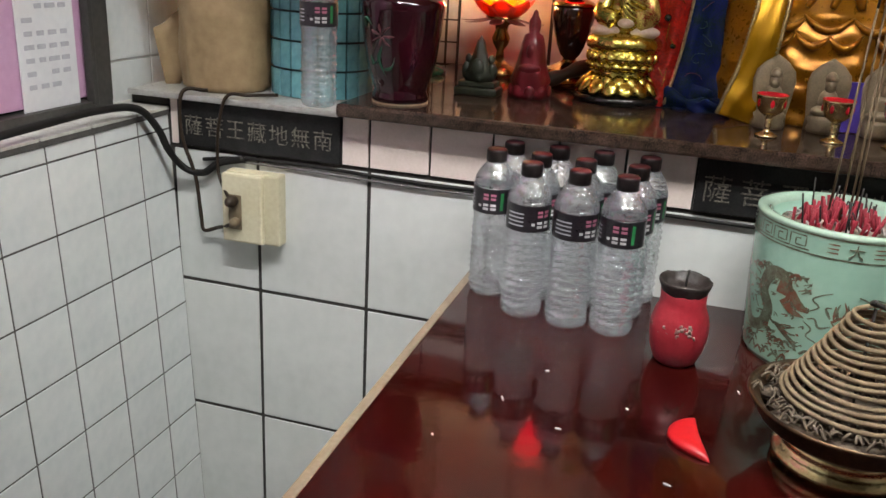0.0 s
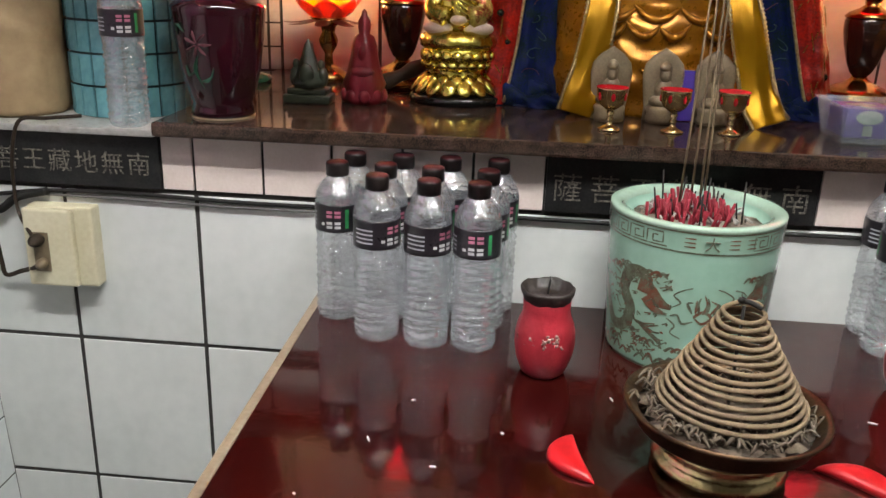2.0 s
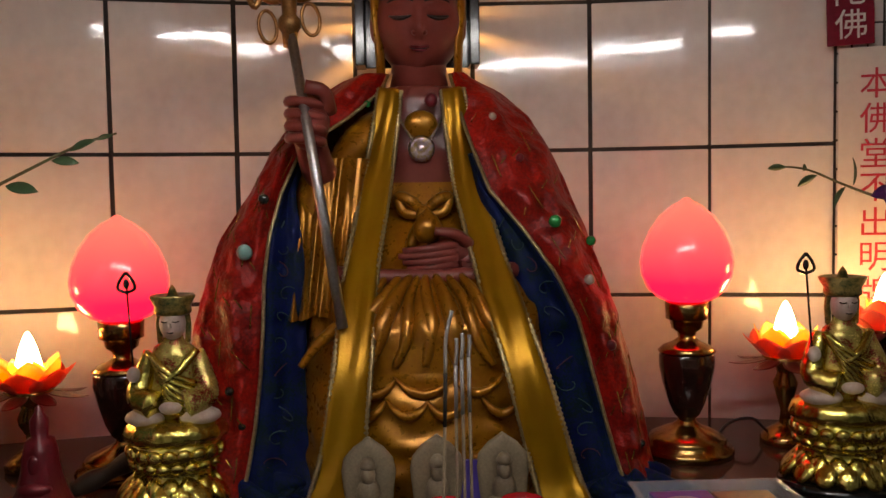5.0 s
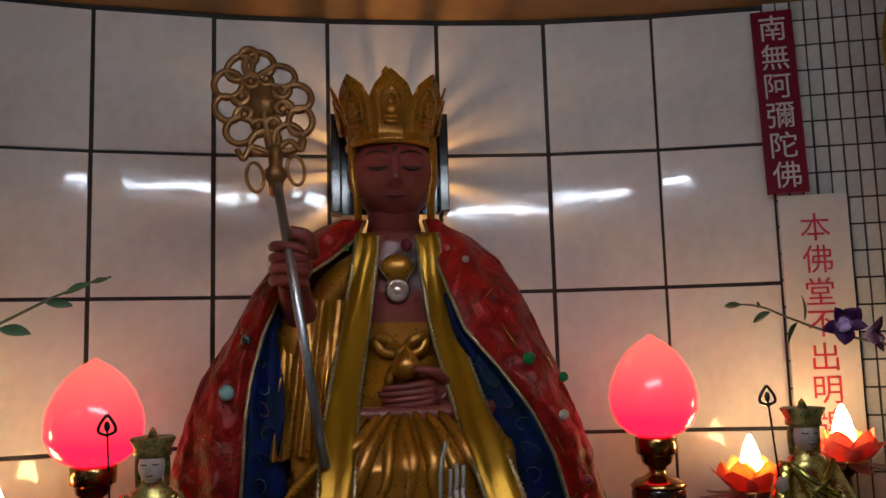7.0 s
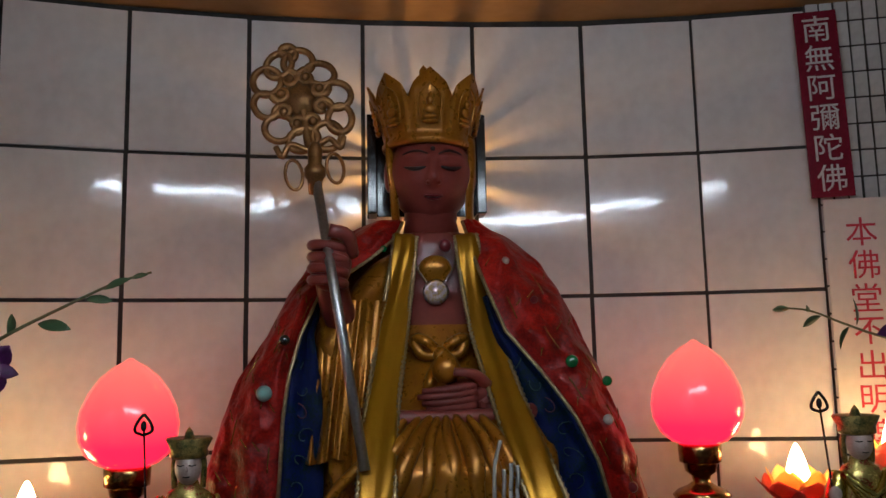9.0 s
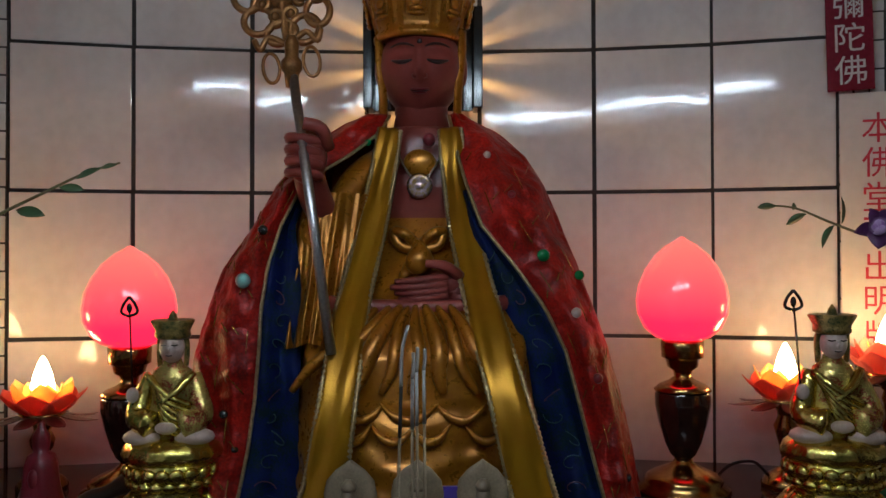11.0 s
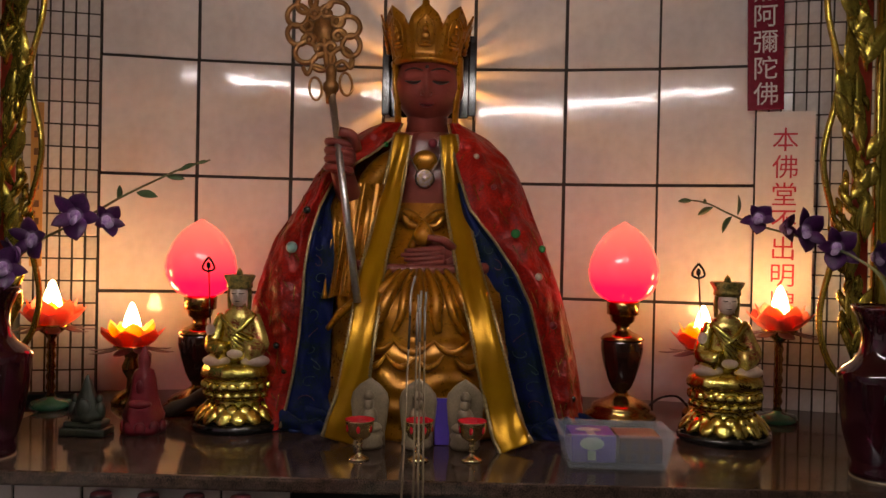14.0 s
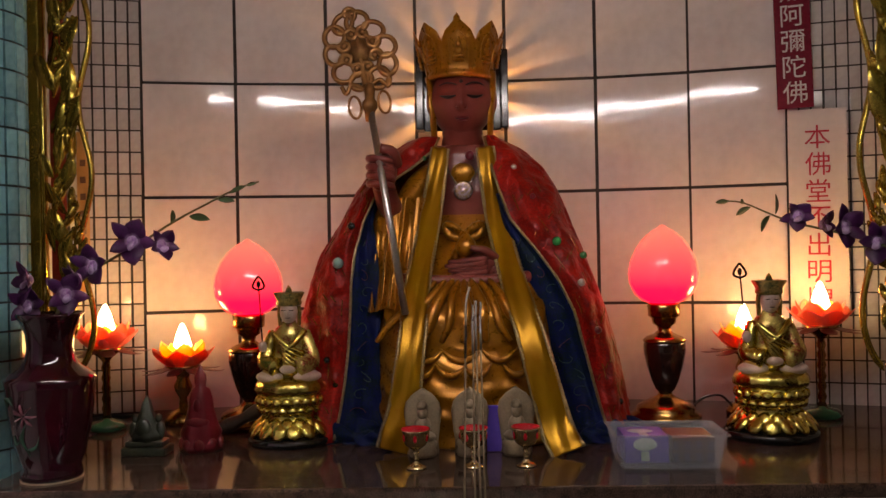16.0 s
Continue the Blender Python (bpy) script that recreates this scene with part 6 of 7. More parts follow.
for (x0, y0, x1, y1, z1, z2) in ((0.100, 1.19, 0.108, 1.19, 1.285, 1.336), (0.124, 1.185, 0.121, 1.188, 1.297, 1.318), (0.130, 1.19, 0.127, 1.192, 1.298, 1.316), (0.116, 1.20, 0.117, 1.20, 1.29, 1.312)):
    t = thing("incense_stick", "long thin burning incense stick with an ash tip", "incense", group="long incense sticks")
    top = Vector((x1, y1, z1))
    foot = Vector((x0, y0, TABLE + 0.168))
    part("stick", finish(tube([foot, top], 0.0014, 6)), M_STICK, t)
    part("burnt_end", finish(tube([foot.lerp(top, 0.86), top], 0.0016, 6)), M_BURNT if x0 < 0.11 else M_ASHTIP, t)
    part("ash_tip", finish(tube(smooth_path([top, top + Vector((0.001, 0, (z2 - z1) * 0.6)), top + Vector((0.006 if x0 < 0.11 else 0.0008, 0, z2 - z1))], 4), 0.0016, 6)), M_ASHTIP, t, "curled grey ash")

# ---- coil incense on a brass dish ----
DX, DY = 0.112, 0.905
dish = thing("incense_dish", "smoke-darkened brass dish on a gold foot, full of ash", "dish", Matrix.Translation((DX, DY, TABLE)))
part("bowl", finish(lathe([(0.0, 0.028), (0.040, 0.026), (0.064, 0.032), (0.084, 0.046), (0.094, 0.064), (0.097, 0.066), (0.096, 0.069), (0.090, 0.066), (0.078, 0.054), (0.05, 0.046), (0.0, 0.045)], 56, bend=lambda a, z: 1 + 0.006 * math.sin(5 * a))), M_DISH, dish, "dark smoked brass bowl")
part("foot", finish(lathe([(0.0, 0.001), (0.058, 0.0), (0.064, 0.003), (0.065, 0.010), (0.060, 0.016), (0.055, 0.019), (0.058, 0.023), (0.056, 0.030), (0.044, 0.031), (0.0, 0.031)], 48)), M_CUPGOLD, dish, "bright brass foot")
bm = lathe([(0.086, 0.058), (0.06, 0.062), (0.03, 0.066), (0.0, 0.068)], 60)
for v in bm.verts:
    v.co.z += 0.006 * noise.noise(v.co * 60)
part("ash", finish(bm), M_ASHBROWN, dish, "grey ash and burnt coil ends")
bm = bmesh.new()
for k in range(380):
    r, a = 0.082 * math.sqrt(0.15 + 0.85 * rs.random()), rs.uniform(0, 2 * math.pi)
    x, y, b = r * math.cos(a), r * math.sin(a), a + 1.57 + rs.gauss(0, 1.6)
    l = rs.uniform(0.004, 0.009)
    tube(smooth_path([(x, y, 0.064), (x + l * math.cos(b), y + l * math.sin(b), 0.072), (x + 2 * l * math.cos(b + 0.5), y + 2 * l * math.sin(b + 0.5), 0.066)], 3), rs.uniform(0.0008, 0.0017), 5, bm, k % 9 == 0)
tagged(part("burnt_coil_ends", finish(bm), [M_ASHBROWN, M_ASH], dish, "crumbled burnt coil ends"), kind="stuff")
coil = []
turns = 14
for k in range(turns * 30 + 1):
    u = k / (turns * 30)
    a = 2 * math.pi * turns * u
    r = 0.016 + 0.054 * u ** 1.0
    coil.append((r * math.cos(a), r * math.sin(a), 0.168 - 0.094 * u ** 0.95 + 0.0016 * math.sin(a + 1) + 0.0009 * math.sin(2.3 * a)))
cone = thing("incense_coil", "brown conical incense coil standing on ash", "incense", Matrix.Translation((DX + 0.002, DY, TABLE)))
part("coil", finish(tube(coil, 0.0024, 8)), M_STICK, cone)
part("hook", finish(tube(smooth_path([(0.017, 0, 0.168), (0.006, 0.004, 0.172), (-0.004, 0.0, 0.175), (-0.002, -0.004, 0.178)], 5), 0.0026, 7)), M_BURNT, cone, "dark clip at the top")
part("post", finish(tube([(0, 0, 0.062), (0, 0, 0.170)], 0.0016, 6)), M_BURNT, cone)

# ---- three goblets, three stone figures ----
def goblet(x, y):
    t = thing("goblet", "small gold goblet with a red enamel inside", "cup", pose(x, y, SHELF, 0, 0, rs.uniform(0, 90)), group="three gold goblets")
    part("cup", finish(lathe([(0.0, 0.030), (0.008, 0.030), (0.016, 0.036), (0.0205, 0.046), (0.0215, 0.058), (0.0225, 0.0605), (0.0215, 0.0605), (0.0195, 0.048), (0.013, 0.040), (0.0, 0.039)], 32)), M_CUPGOLD, t)
    part("lining", finish(lathe([(0.0226, 0.0603), (0.0224, 0.0614), (0.0211, 0.0614), (0.0191, 0.0485), (0.0128, 0.0405), (0.0, 0.0396)], 32, caps=False)), M_CUPRED, t, "red enamel lining")
    part("stem", finish(lathe([(0.0155, 0.0), (0.0160, 0.002), (0.010, 0.005), (0.005, 0.008), (0.0035, 0.012), (0.0055, 0.016), (0.0035, 0.020), (0.0058, 0.025), (0.004, 0.028), (0.008, 0.031)], 28)), M_CUPGOLD, t)
    bm = bmesh.new()
    for k in range(6):
        a = 2 * math.pi * k / 6
        ball(bm, (0.0205 * math.cos(a), 0.0205 * math.sin(a), 0.049), (0.003, 0.0015, 0.006), 0, 8, 6, Matrix.Rotation(a + math.pi / 2, 4, "Z"))
    part("petals", finish(bm), M_CUPRED, t, "red painted petals")
    return t


for x, y in ((0.026, 1.374), (0.115, 1.378), (0.196, 1.382)):
    goblet(x, y)


def stone_figure(x, y):
    bm = bmesh.new()
    rows = []
    for z, w in ((0.0, 0.026), (0.02, 0.025), (0.04, 0.028), (0.07, 0.031), (0.085, 0.028), (0.098, 0.017), (0.108, 0.0015)):
        rows.append([bm.verts.new((w * math.cos(t), 0.012 + 0.006 * math.sin(t), z)) for t in (2 * math.pi * k / 20 for k in range(20))])
    grid_faces(bm, rows, close_u=True)
    bm.faces.new(rows[0]), bm.faces.new(rows[-1])
    lathe([(0.022, 0.0), (0.0235, 0.006), (0.021, 0.012), (0.024, 0.02), (0.019, 0.026)], 20, bm)
    ball(bm, (0, -0.006, 0.032), (0.022, 0.016, 0.010))
    ball(bm, (0, -0.002, 0.048), (0.014, 0.012, 0.018))
    ball(bm, (0, -0.005, 0.070), (0.0085, 0.009, 0.011))
    lathe([(0.008, 0), (0.0095, 0.004), (0.008, 0.008), (0.004, 0.013), (0, 0.014)], 14, bm, 0, (0, -0.004, 0.077))
    ob = part("stone_statuette", finish(bm), M_STONE)
    ob.matrix_basis = Matrix.Translation((x, y, SHELF))
    return tagged(ob, "small pale stone seated figure with a pointed back slab", "statuette", "three stone statuettes")


for x, y in ((0.032, 1.455), (0.110, 1.458), (0.186, 1.460)):
    stone_figure(x, y)
tagged(part("purple_card", box((0.152, 1.474, 1.089), (0.030, 0.006, 0.076), 0.001), M_PURPLE), "small dark purple packet standing behind the stone figures", "packet")

# ---- small green and red figures ----
bm = bmesh.new()
add_box(bm, (0, 0, 0.007), (0.075, 0.046, 0.014), 0.003)
add_box(bm, (0, 0, 0.019), (0.064, 0.038, 0.010), 0.003)
lathe([(0.022, 0.024), (0.024, 0.034), (0.016, 0.05), (0.013, 0.065), (0.009, 0.078), (0.006, 0.09), (0.0, 0.10)], 18, bm, bend=lambda a, z: 1 + 0.15 * math.sin(5 * a + 60 * z))
for s in (-1, 1):
    ball(bm, (s * 0.022, 0, 0.040), (0.009, 0.009, 0.016))
    ball(bm, (s * 0.020, 0, 0.060), (0.006, 0.006, 0.008))
ball(bm, (0, -0.016, 0.045), (0.012, 0.008, 0.018))
ob = part("green_statuette", finish(bm), M_GREENSTONE, None, "", Matrix.Translation((-0.438, 1.488, SHELF)))
tagged(ob, "small dark green stone figure on a stepped base", "statuette")
bm = bmesh.new()
lathe([(0.034, 0.0), (0.036, 0.010), (0.030, 0.020), (0.034, 0.030), (0.028, 0.044), (0.022, 0.07), (0.020, 0.09), (0.016, 0.104), (0.009, 0.108), (0.0105, 0.118), (0.010, 0.128), (0.005, 0.136), (0.004, 0.142), (0.0, 0.146)], 24, bm, bend=lambda a, z: 1 + 0.06 * math.sin(6 * a + 30 * z))
ball(bm, (0, -0.018, 0.05), (0.020, 0.012, 0.010))
ball(bm, (0, -0.016, 0.078), (0.008, 0.008, 0.014))
for k in range(9):
    a = 2 * math.pi * k / 9
    ball(bm, (0.033 * math.cos(a), 0.033 * math.sin(a), 0.012), (0.010, 0.005, 0.011), 0, 8, 6, Matrix.Rotation(a + math.pi / 2, 4, "Z"))
ob = part("red_statuette", finish(bm), M_REDSTONE, None, "", Matrix.Translation((-0.354, 1.515, SHELF)))
tagged(ob, "small dark red resin figure standing on a lotus", "statuette")

# ---- dark wooden stick ----
stick = smooth_path([(-0.352, 1.600, 1.064), (-0.318, 1.612, 1.078), (-0.285, 1.624, 1.094), (-0.250, 1.640, 1.112)], 5)
tagged(part("wooden_stick", finish(tube(stick, [0.010 + 0.004 * math.sin(0.5 * k) ** 2 for k in range(len(stick))], 12)), M_BROWNWIRE), "dark brown wooden stick leaning behind the small statues", "stick")

# ---- plastic box with cards ----
tray = thing("plastic_box", "open frosted clear plastic box holding printed cards", "box", pose(0.411, 1.392, SHELF, 0, 0, -1))
bm = bmesh.new()
W0, D0, W1, D1, H = 0.072, 0.044, 0.082, 0.052, 0.052
loops = [[(sx * w, sy * d, z) for sx, sy in ((-1, -1), (1, -1), (1, 1), (-1, 1))] for w, d, z in ((W0, D0, 0.0), (W1, D1, H), (W1 + 0.004, D1 + 0.004, H), (W1 + 0.004, D1 + 0.004, H + 0.0015), (W1 - 0.0018, D1 - 0.0018, H + 0.0015), (W0 - 0.0015, D0 - 0.0015, 0.0018))]
vr = [[bm.verts.new(p) for p in l] for l in loops]
grid_faces(bm, vr, close_u=True)
bm.faces.new(vr[0]), bm.faces.new(vr[-1])
part("tray", finish(bm, False), M_PLASTIC, tray, "frosted clear plastic tray")
card = tagged(part("purple_card", box((0.377, 1.395, 1.078), (0.066, 0.070, 0.040), 0.001), M_PURPLE, None, "", Matrix.Identity(4)), "thick purple printed card pack in the plastic box", "card")
bm = bmesh.new()
ball(bm, (0.374, 1.398, 1.0985), (0.020, 0.014, 0.0012), 0, 20, 6)
add_box(bm, (0.374, 1.372, 1.0985), (0.012, 0.024, 0.0016), 0.0003)
part("printed_tree", finish(bm), M_CARDWHITE, card)
bm = bmesh.new()
ball(bm, (0.374, 1.3590, 1.086), (0.018, 0.0012, 0.010), 0, 20, 8)
add_box(bm, (0.374, 1.3590, 1.068), (0.012, 0.0016, 0.014), 0.0003)
part("printed_tree", finish(bm), M_CARDWHITE, card)
card2 = tagged(part("brown_card", box((0.447, 1.395, 1.077), (0.064, 0.070, 0.038), 0.001), M_BROWNCARD), "thick brown printed card pack in the plastic box", "card")
bm = bmesh.new()
for i in range(4):
    for j in range(2):
        for q in range(3):
            add_box(bm, (0.420 + 0.0175 * i, 1.3590, 1.088 - 0.018 * j - 0.0045 * q), (0.012 - 0.003 * (q % 2), 0.0016, 0.0018))
        add_box(bm, (0.420 + 0.0175 * i, 1.3590, 1.0835 - 0.018 * j), (0.002, 0.0016, 0.013))
part("printed_bars", finish(bm, False), M_CARDINK, card2)

# ---- paper parcel, socket, cables ----
PARCEL = ((0.066, 0.0), (0.074, 0.006), (0.076, 0.025), (0.078, 0.05), (0.0765, 0.1), (0.076, 0.15), (0.077, 0.21), (0.078, 0.26), (0.072, 0.34), (0.05, 0.37), (0.0, 0.372))
bm = lathe([(float(np.interp(z, [q[1] for q in PARCEL], [q[0] for q in PARCEL])), float(z)) for z in np.linspace(0, 0.372, 64)], 96)
for v in bm.verts:
    crease = 1 - min(1.0, 5 * abs(noise.noise(Vector((v.co.x * 16, v.co.y * 16, v.co.z * 8)))))
    fine = 1 - min(1.0, 5 * abs(noise.noise(Vector((v.co.x * 38 + 7, v.co.y * 38, v.co.z * 26)))))
    k = 1 + 0.05 * noise.noise(Vector((v.co.x * 14, v.co.y * 14, v.co.z * 9))) + 0.032 * crease + 0.016 * fine
    v.co.x, v.co.y = v.co.x * k, v.co.y * k
parcel = part("paper_parcel", finish(bm), M_PAPER, None, "", Matrix.Translation((-0.862, 1.385, LEDGE)))
tagged(parcel, "bulky parcel wrapped in creased brown paper", "parcel")
bm = bmesh.new()
flap = [[(-0.055 - 0.05 * v - 0.01 * u, -0.03 + 0.02 * math.sin(3 * v + u), 0.015 + 0.11 * u - 0.02 * v + 0.01 * math.sin(5 * v)) for v in (0, 0.25, 0.5, 0.75, 1.0)] for u in (0, 0.25, 0.5, 0.75, 1.0)]
grid_faces(bm, [[bm.verts.new(p) for p in r] for r in flap])
finish(bm)
bmesh.ops.solidify(bm, geom=bm.faces[:], thickness=0.001)
part("flap", bm, M_PAPER, parcel, "loose torn paper flap")

sock = thing("wall_socket", "aged cream plastic socket box with two plugs", "socket", Matrix.Translation((-0.768, 1.297, 0.858)))
part("back_box", box((0.012, -0.012, 0), (0.098, 0.026, 0.122), 0.004), M_SOCKET, sock)
part("face_plate", box((-0.002, -0.030, 0), (0.074, 0.012, 0.118), 0.004), M_SOCKET, sock)
part("outlet", box((-0.014, -0.0365, -0.006), (0.024, 0.002, 0.060), 0.001), M_SOCKET2, sock, "brown stained outlet slot")
plug_a = finish(lathe([(0.0, 0.0), (0.009, 0.0), (0.010, 0.008), (0.008, 0.016), (0.004, 0.022), (0.0, 0.023)], 16))
part("plug", plug_a, M_BROWNWIRE, sock, "dark brown plug", pose(-0.016, -0.037, 0.014, 90, 0, 0))
plug_b = finish(lathe([(0.0, 0.0), (0.008, 0.0), (0.008, 0.010), (0.005, 0.016), (0.0, 0.018)], 16))
part("plug", plug_b, M_SOCKET2, sock, "grimy plug", pose(-0.012, -0.037, -0.022, 90, 0, 0))


def cable(points, r, material, label):
    tagged(part("cable", finish(tube(smooth_path(points, 8), r, 8)), material), label, "cable", "cables on the altar front")


cable([(-0.785, 1.25, 0.876), (-0.80, 1.262, 0.885), (-0.822, 1.28, 0.905), (-0.825, 1.282, 0.94), (-0.815, 1.272, 0.99), (-0.80, 1.275, 1.040), (-0.775, 1.30, 1.041), (-0.74, 1.335, 1.040)], 0.0028, M_BROWNWIRE, "thin dark lamp wire running down to the socket")
cable([(-0.78, 1.25, 0.836), (-0.80, 1.262, 0.825), (-0.83, 1.280, 0.812), (-0.858, 1.284, 0.803), (-0.862, 1.283, 0.83), (-0.868, 1.280, 0.90), (-0.885, 1.272, 0.97), (-0.880, 1.272, 1.040), (-0.85, 1.30, 1.042)], 0.0034, M_BROWNWIRE, "thin dark lamp wire looping from the socket")
cable([(-0.925, 0.55, 1.022), (-0.92, 0.80, 1.023), (-0.925, 1.00, 1.026), (-0.925, 1.12, 1.028), (-0.915, 1.20, 1.020), (-0.905, 1.235, 0.985), (-0.900, 1.255, 0.945), (-0.885, 1.275, 0.912), (-0.855, 1.284, 0.905), (-0.825, 1.288, 0.925), (-0.78, 1.290, 0.936)], 0.0062, M_CABLE, "thick black cable hanging over the ledge")
cable([(-0.86, 1.2940, 0.926), (-0.78, 1.2940, 0.936), (-0.65, 1.2940, 0.938), (-0.50, 1.2940, 0.934), (-0.36, 1.2940, 0.934), (-0.1, 1.2940, 0.935), (0.2, 1.2940, 0.934), (0.7, 1.2940, 0.935)], 0.0032, M_CABLE, "black cable clipped along the altar front")
cable([(-0.78, 1.2950, 0.930), (-0.65, 1.2950, 0.929), (-0.50, 1.2950, 0.926), (-0.36, 1.2950, 0.927)], 0.0024, M_GREYWIRE, "thin grey wire along the altar front")

# ---- notice frame on the side wall ----
nf = thing("notice_board", "black framed board with pink and white paper notices", "notice board")
part("board", box((-1.012, 0.76, 1.42), (0.012, 0.88, 0.78), 0.001), M_PINKPAPER, nf, "pink printed paper")
part("frame_post", box((-1.004, 1.222, 1.42), (0.030, 0.040, 0.80), 0.004), M_STEEL, nf, "black metal frame")
part("frame_bottom", box((-1.004, 0.76, 1.016), (0.030, 0.96, 0.018), 0.003), M_STEEL, nf, "black metal frame")
part("inner_post", box((-0.992, 1.196, 1.42), (0.016, 0.010, 0.80), 0.002), M_STEEL, nf)
sheet_ob = part("white_sheet", box((-1.001, 1.118, 1.285), (0.003, 0.115, 0.52), 0.0006), M_WHITEPAPER, nf, "white printed notice")
bm = bmesh.new()
for k in range(22):
    for c in range(4):
        if rs.random() < 0.75:
            l = rs.uniform(0.012, 0.022)
            add_box(bm, (-0.999, 1.080 + 0.024 * c, 1.06 + 0.019 * k), (0.001, l, 0.007))
part("printed_lines", finish(bm, False), M_GREYINK, sheet_ob)
bm = bmesh.new()
for k in range(14):
    add_box(bm, (-1.0055, 1.00 + rs.uniform(-0.02, 0.02), 1.09 + 0.034 * k), (0.001, rs.uniform(0.02, 0.05), 0.014))
    add_box(bm, (-1.0055, 0.86 + rs.uniform(-0.02, 0.02), 1.09 + 0.034 * k), (0.001, rs.uniform(0.03, 0.06), 0.014))
part("printed_lines", finish(bm, False), M_PURPINK, nf)

# ---- mosaic pillar ----
pillar = thing("pillar", "round pillar clad in small teal mosaic tiles with dark joints", "pillar", Matrix.Translation((-0.705, 1.435, 0)))
part("core", finish(lathe([(0.0, 1.0352), (0.0845, 1.0352), (0.0845, 2.02), (0.0, 2.02)], 48)), M_TEAL_GROUT, pillar, "dark teal joints")

# ---- pieces: tiles ----
TILE_LEAN = (0.020, 0.017, 0.002, -0.004, -0.012, -0.003, 0.010)
for i, ((x0, y0), (x1, y1)) in enumerate(zip(WALL_LINE, WALL_LINE[1:])):
    turn = math.atan2(y1 - y0, x1 - x0)
    wid = math.hypot(x1 - x0, y1 - y0)
    for row_i, (z0, z1) in enumerate(zip(ROWS_Z, ROWS_Z[1:])):
        zl = max(z0, 1.046)
        lean = TILE_LEAN[i] + (0.010 if row_i == 3 else 0.0)
        m = Matrix.Translation(((x0 + x1) / 2, (y0 + y1) / 2, (zl + z1) / 2)) @ Matrix.Rotation(turn + rng.gauss(0, 0.006), 4, "Z") @ Matrix.Translation((0, -0.125 * abs(lean), 0)) @ Matrix.Rotation(lean + rng.gauss(0, 0.002), 4, "X")
        put_tile(round(wid, 2) - 0.0075, z1 - zl - 0.0065, M_NICHE, wall_back, m, 0.008, 0.0015)
# altar front tiles
xs = [-0.921] + [-0.76 + 0.2 * k for k in range(10)]
for x0, x1 in zip(xs, xs[1:]):
    for z0, z1 in ((0.0, 0.2), (0.2, 0.45), (0.45, 0.70), (0.70, 0.942)):
        m = Matrix.Translation(((x0 + x1) / 2, 1.3018, (z0 + z1) / 2)) @ Matrix.Rotation(rng.gauss(0, 0.003), 4, "Z") @ Matrix.Rotation(rng.gauss(0, 0.003), 4, "X")
        put_tile(x1 - x0 - 0.006, z1 - z0 - 0.006, M_TILE, altar, m)
# pale pink tiles in the band between the plaques
for x0, x1 in ((-0.921, -0.907), (-0.606, -0.562), (-0.558, -0.461), (-0.457, -0.362), (-0.358, -0.262), (-0.258, -0.163), (-0.159, -0.063), (0.305, 0.400), (0.404, 0.500), (0.504, 0.600), (0.604, 0.700), (0.704, 0.80)):
    put_tile(x1 - x0, 0.077, M_PINK, altar, Matrix.Translation(((x0 + x1) / 2, 1.3005, 0.9855)), 0.008, 0.001)
# side wall tiles; the wall leans a little
T, TY = 0.1060, 0.1015
for j in range(17):
    y0, y1 = (1.214, 1.2985) if j == 0 else (1.214 - TY * j, 1.214 - TY * (j - 1))
    for k in range(10):
        z0, z1 = (0.971, 1.0005) if k == 0 else (0.971 - T * k, 0.971 - T * (k - 1))
        if z0 < 0.05:
            continue
        m = Matrix.Translation((-0.9260, (y0 + y1) / 2, (z0 + z1) / 2)) @ Matrix.Rotation(radians(90) + rng.gauss(0, 0.003), 4, "Z") @ Matrix.Rotation(rng.gauss(0, 0.003), 4, "X")
        put_tile(y1 - y0 - 0.0030, z1 - z0 - 0.0030, M_SMALL, side, m, 0.006, 0.0008)
side.matrix_basis = Matrix.Translation((-0.926, 0, 0.90)) @ Matrix.Rotation(radians(-2.6), 4, "Y") @ Matrix.Translation((0.926, 0, -0.90))
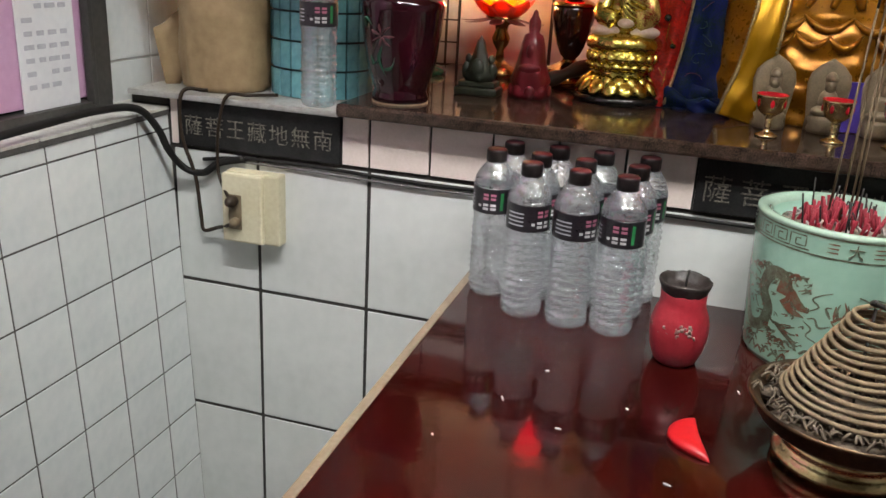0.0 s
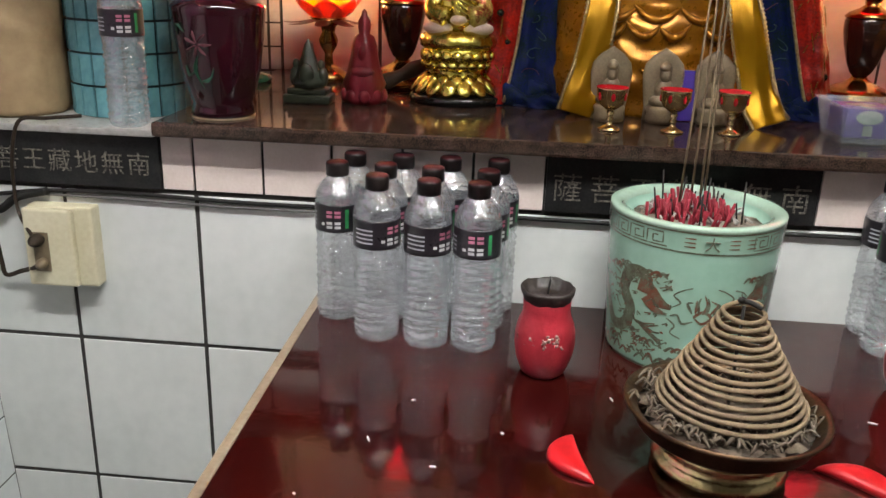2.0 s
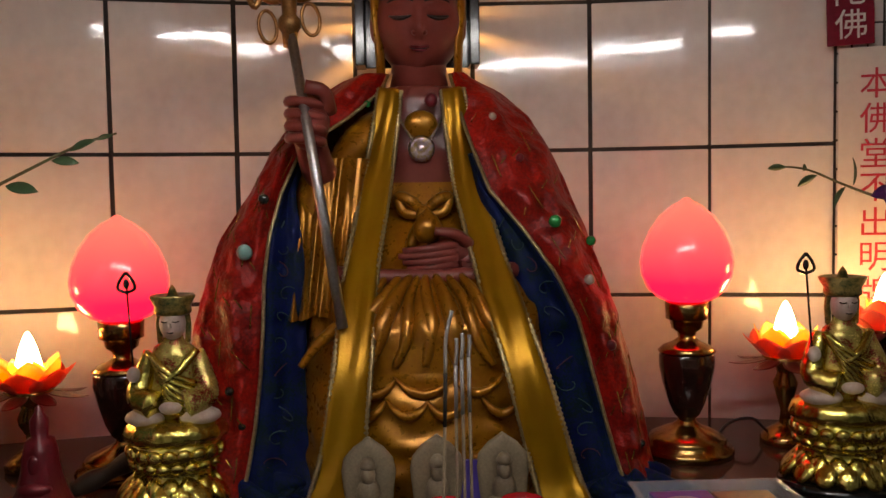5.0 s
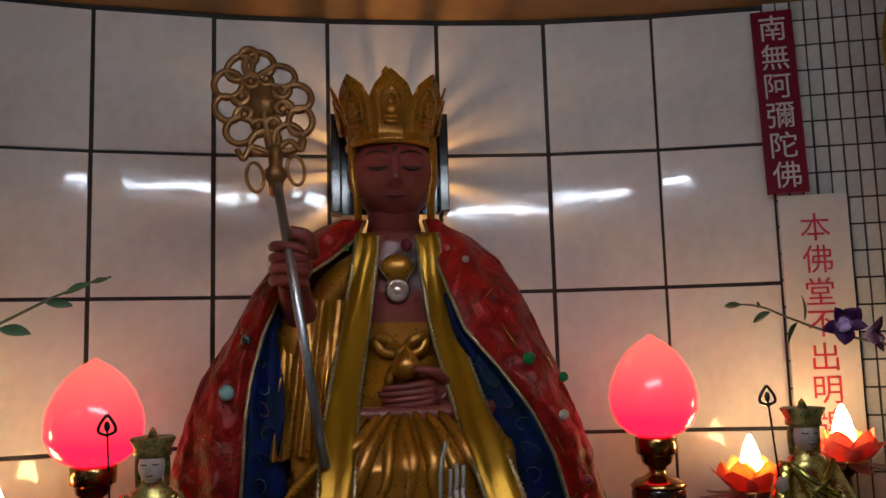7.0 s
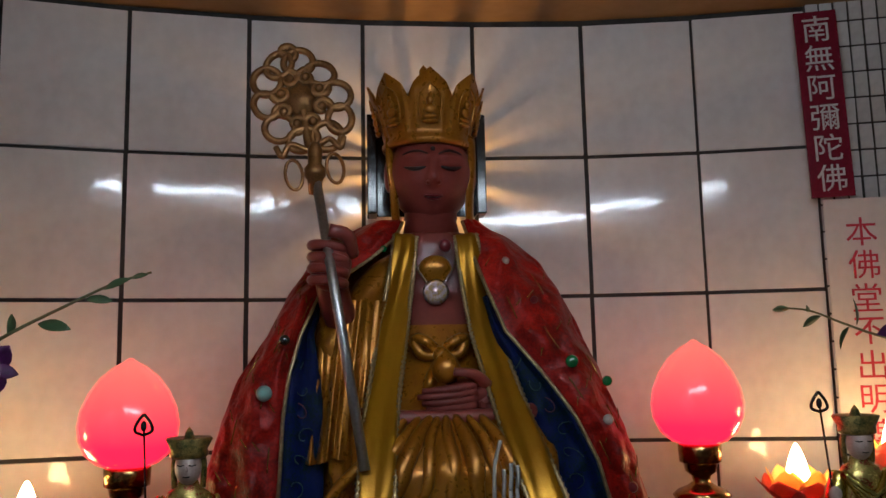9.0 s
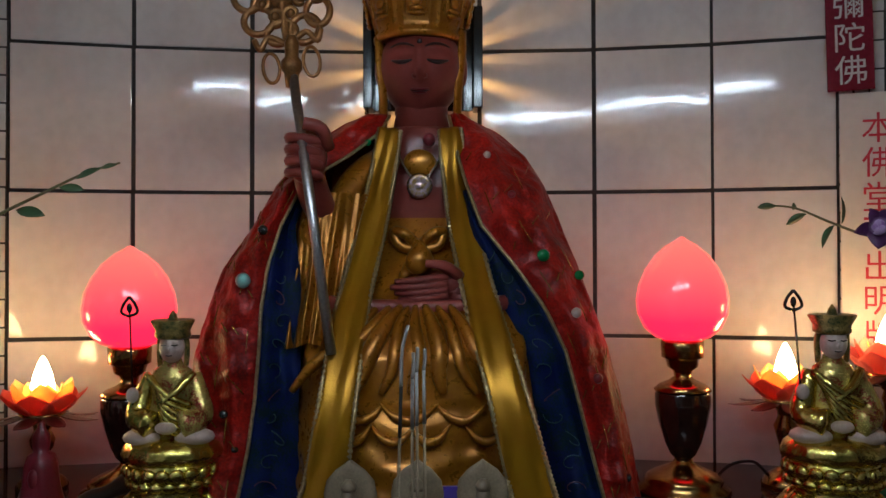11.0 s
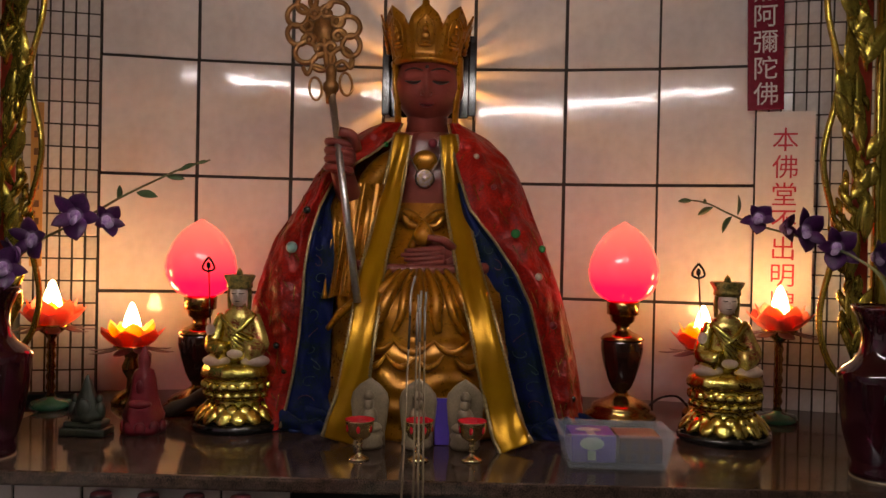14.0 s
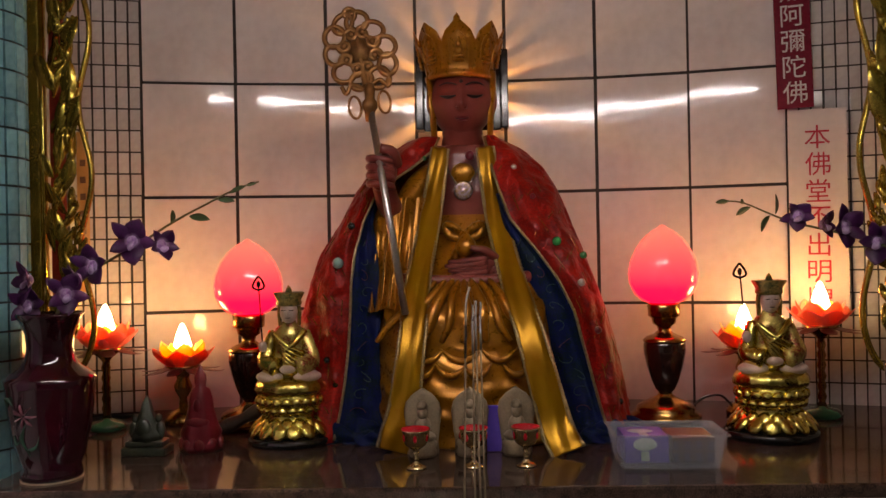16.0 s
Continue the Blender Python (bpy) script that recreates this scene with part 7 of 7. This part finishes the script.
# tiles of the side wall above the ledge, next to the board
upper = bpy.data.objects["wall_left_upper"]
for j in range(2):
    for k in range(4):
        put_tile(0.138, 0.194, M_SMALL, upper, Matrix.Translation((-1.021, 1.315 + 0.142 * j, 0.977 + 0.198 * k)) @ Matrix.Rotation(radians(90), 4, "Z"), 0.006, 0.001)
# dusty tiles on top of the ledge
for j in range(10):
    put_tile(0.1035, 0.112, M_DUSTY, ledge, Matrix.Translation((-0.982, 1.267 - T * j, 1.005)) @ Matrix.Rotation(radians(90), 4, "Z") @ Matrix.Rotation(radians(90), 4, "X"), 0.006, 0.0015)


def flat_strip(p0, p1):
    """A strip of upright mosaic between two wall points."""
    (x0, y0), (x1, y1) = p0, p1
    wid, turn = math.hypot(x1 - x0, y1 - y0), math.atan2(y1 - y0, x1 - x0)
    n = int(wid / 0.0235)
    back = part("mosaic_backing", box((0, 0, 0), (wid, 0.02, 0.985), 0.001), M_GROUT, wall_back, "", Matrix.Translation(((x0 + x1) / 2, (y0 + y1) / 2, 1.537)) @ Matrix.Rotation(turn, 4, "Z"))
    for k in range(n):
        for q in range(21):
            u = (k + 0.5) / n
            put_tile(0.0205, 0.0435, M_MOSAIC, wall_back, Matrix.Translation((x0 + (x1 - x0) * u, y0 + (y1 - y0) * u, 1.072 + 0.0468 * q)) @ Matrix.Rotation(turn + rng.gauss(0, 0.03), 4, "Z") @ Matrix.Translation((0, -0.0105, 0)) @ Matrix.Rotation(rng.gauss(0, 0.03), 4, "X"), 0.004, 0.0008, "mosaic_tile")


flat_strip((-0.738, 1.846), (-0.594, 1.884))
flat_strip((0.789, 1.880), (1.02, 1.815))
n_around = 23
for q in range(21):
    for k in range(n_around):
        a = 2 * math.pi * k / n_around
        if math.sin(a) > 0.35 or math.cos(a) < -0.85:
            continue
        put_tile(0.0205, 0.0435, M_TEAL, pillar, Matrix.Translation((0, 0, 1.058 + 0.0468 * q)) @ Matrix.Rotation(a + math.pi / 2, 4, "Z") @ Matrix.Translation((0, -0.0862, 0)), 0.004, 0.0008, "mosaic_tile")
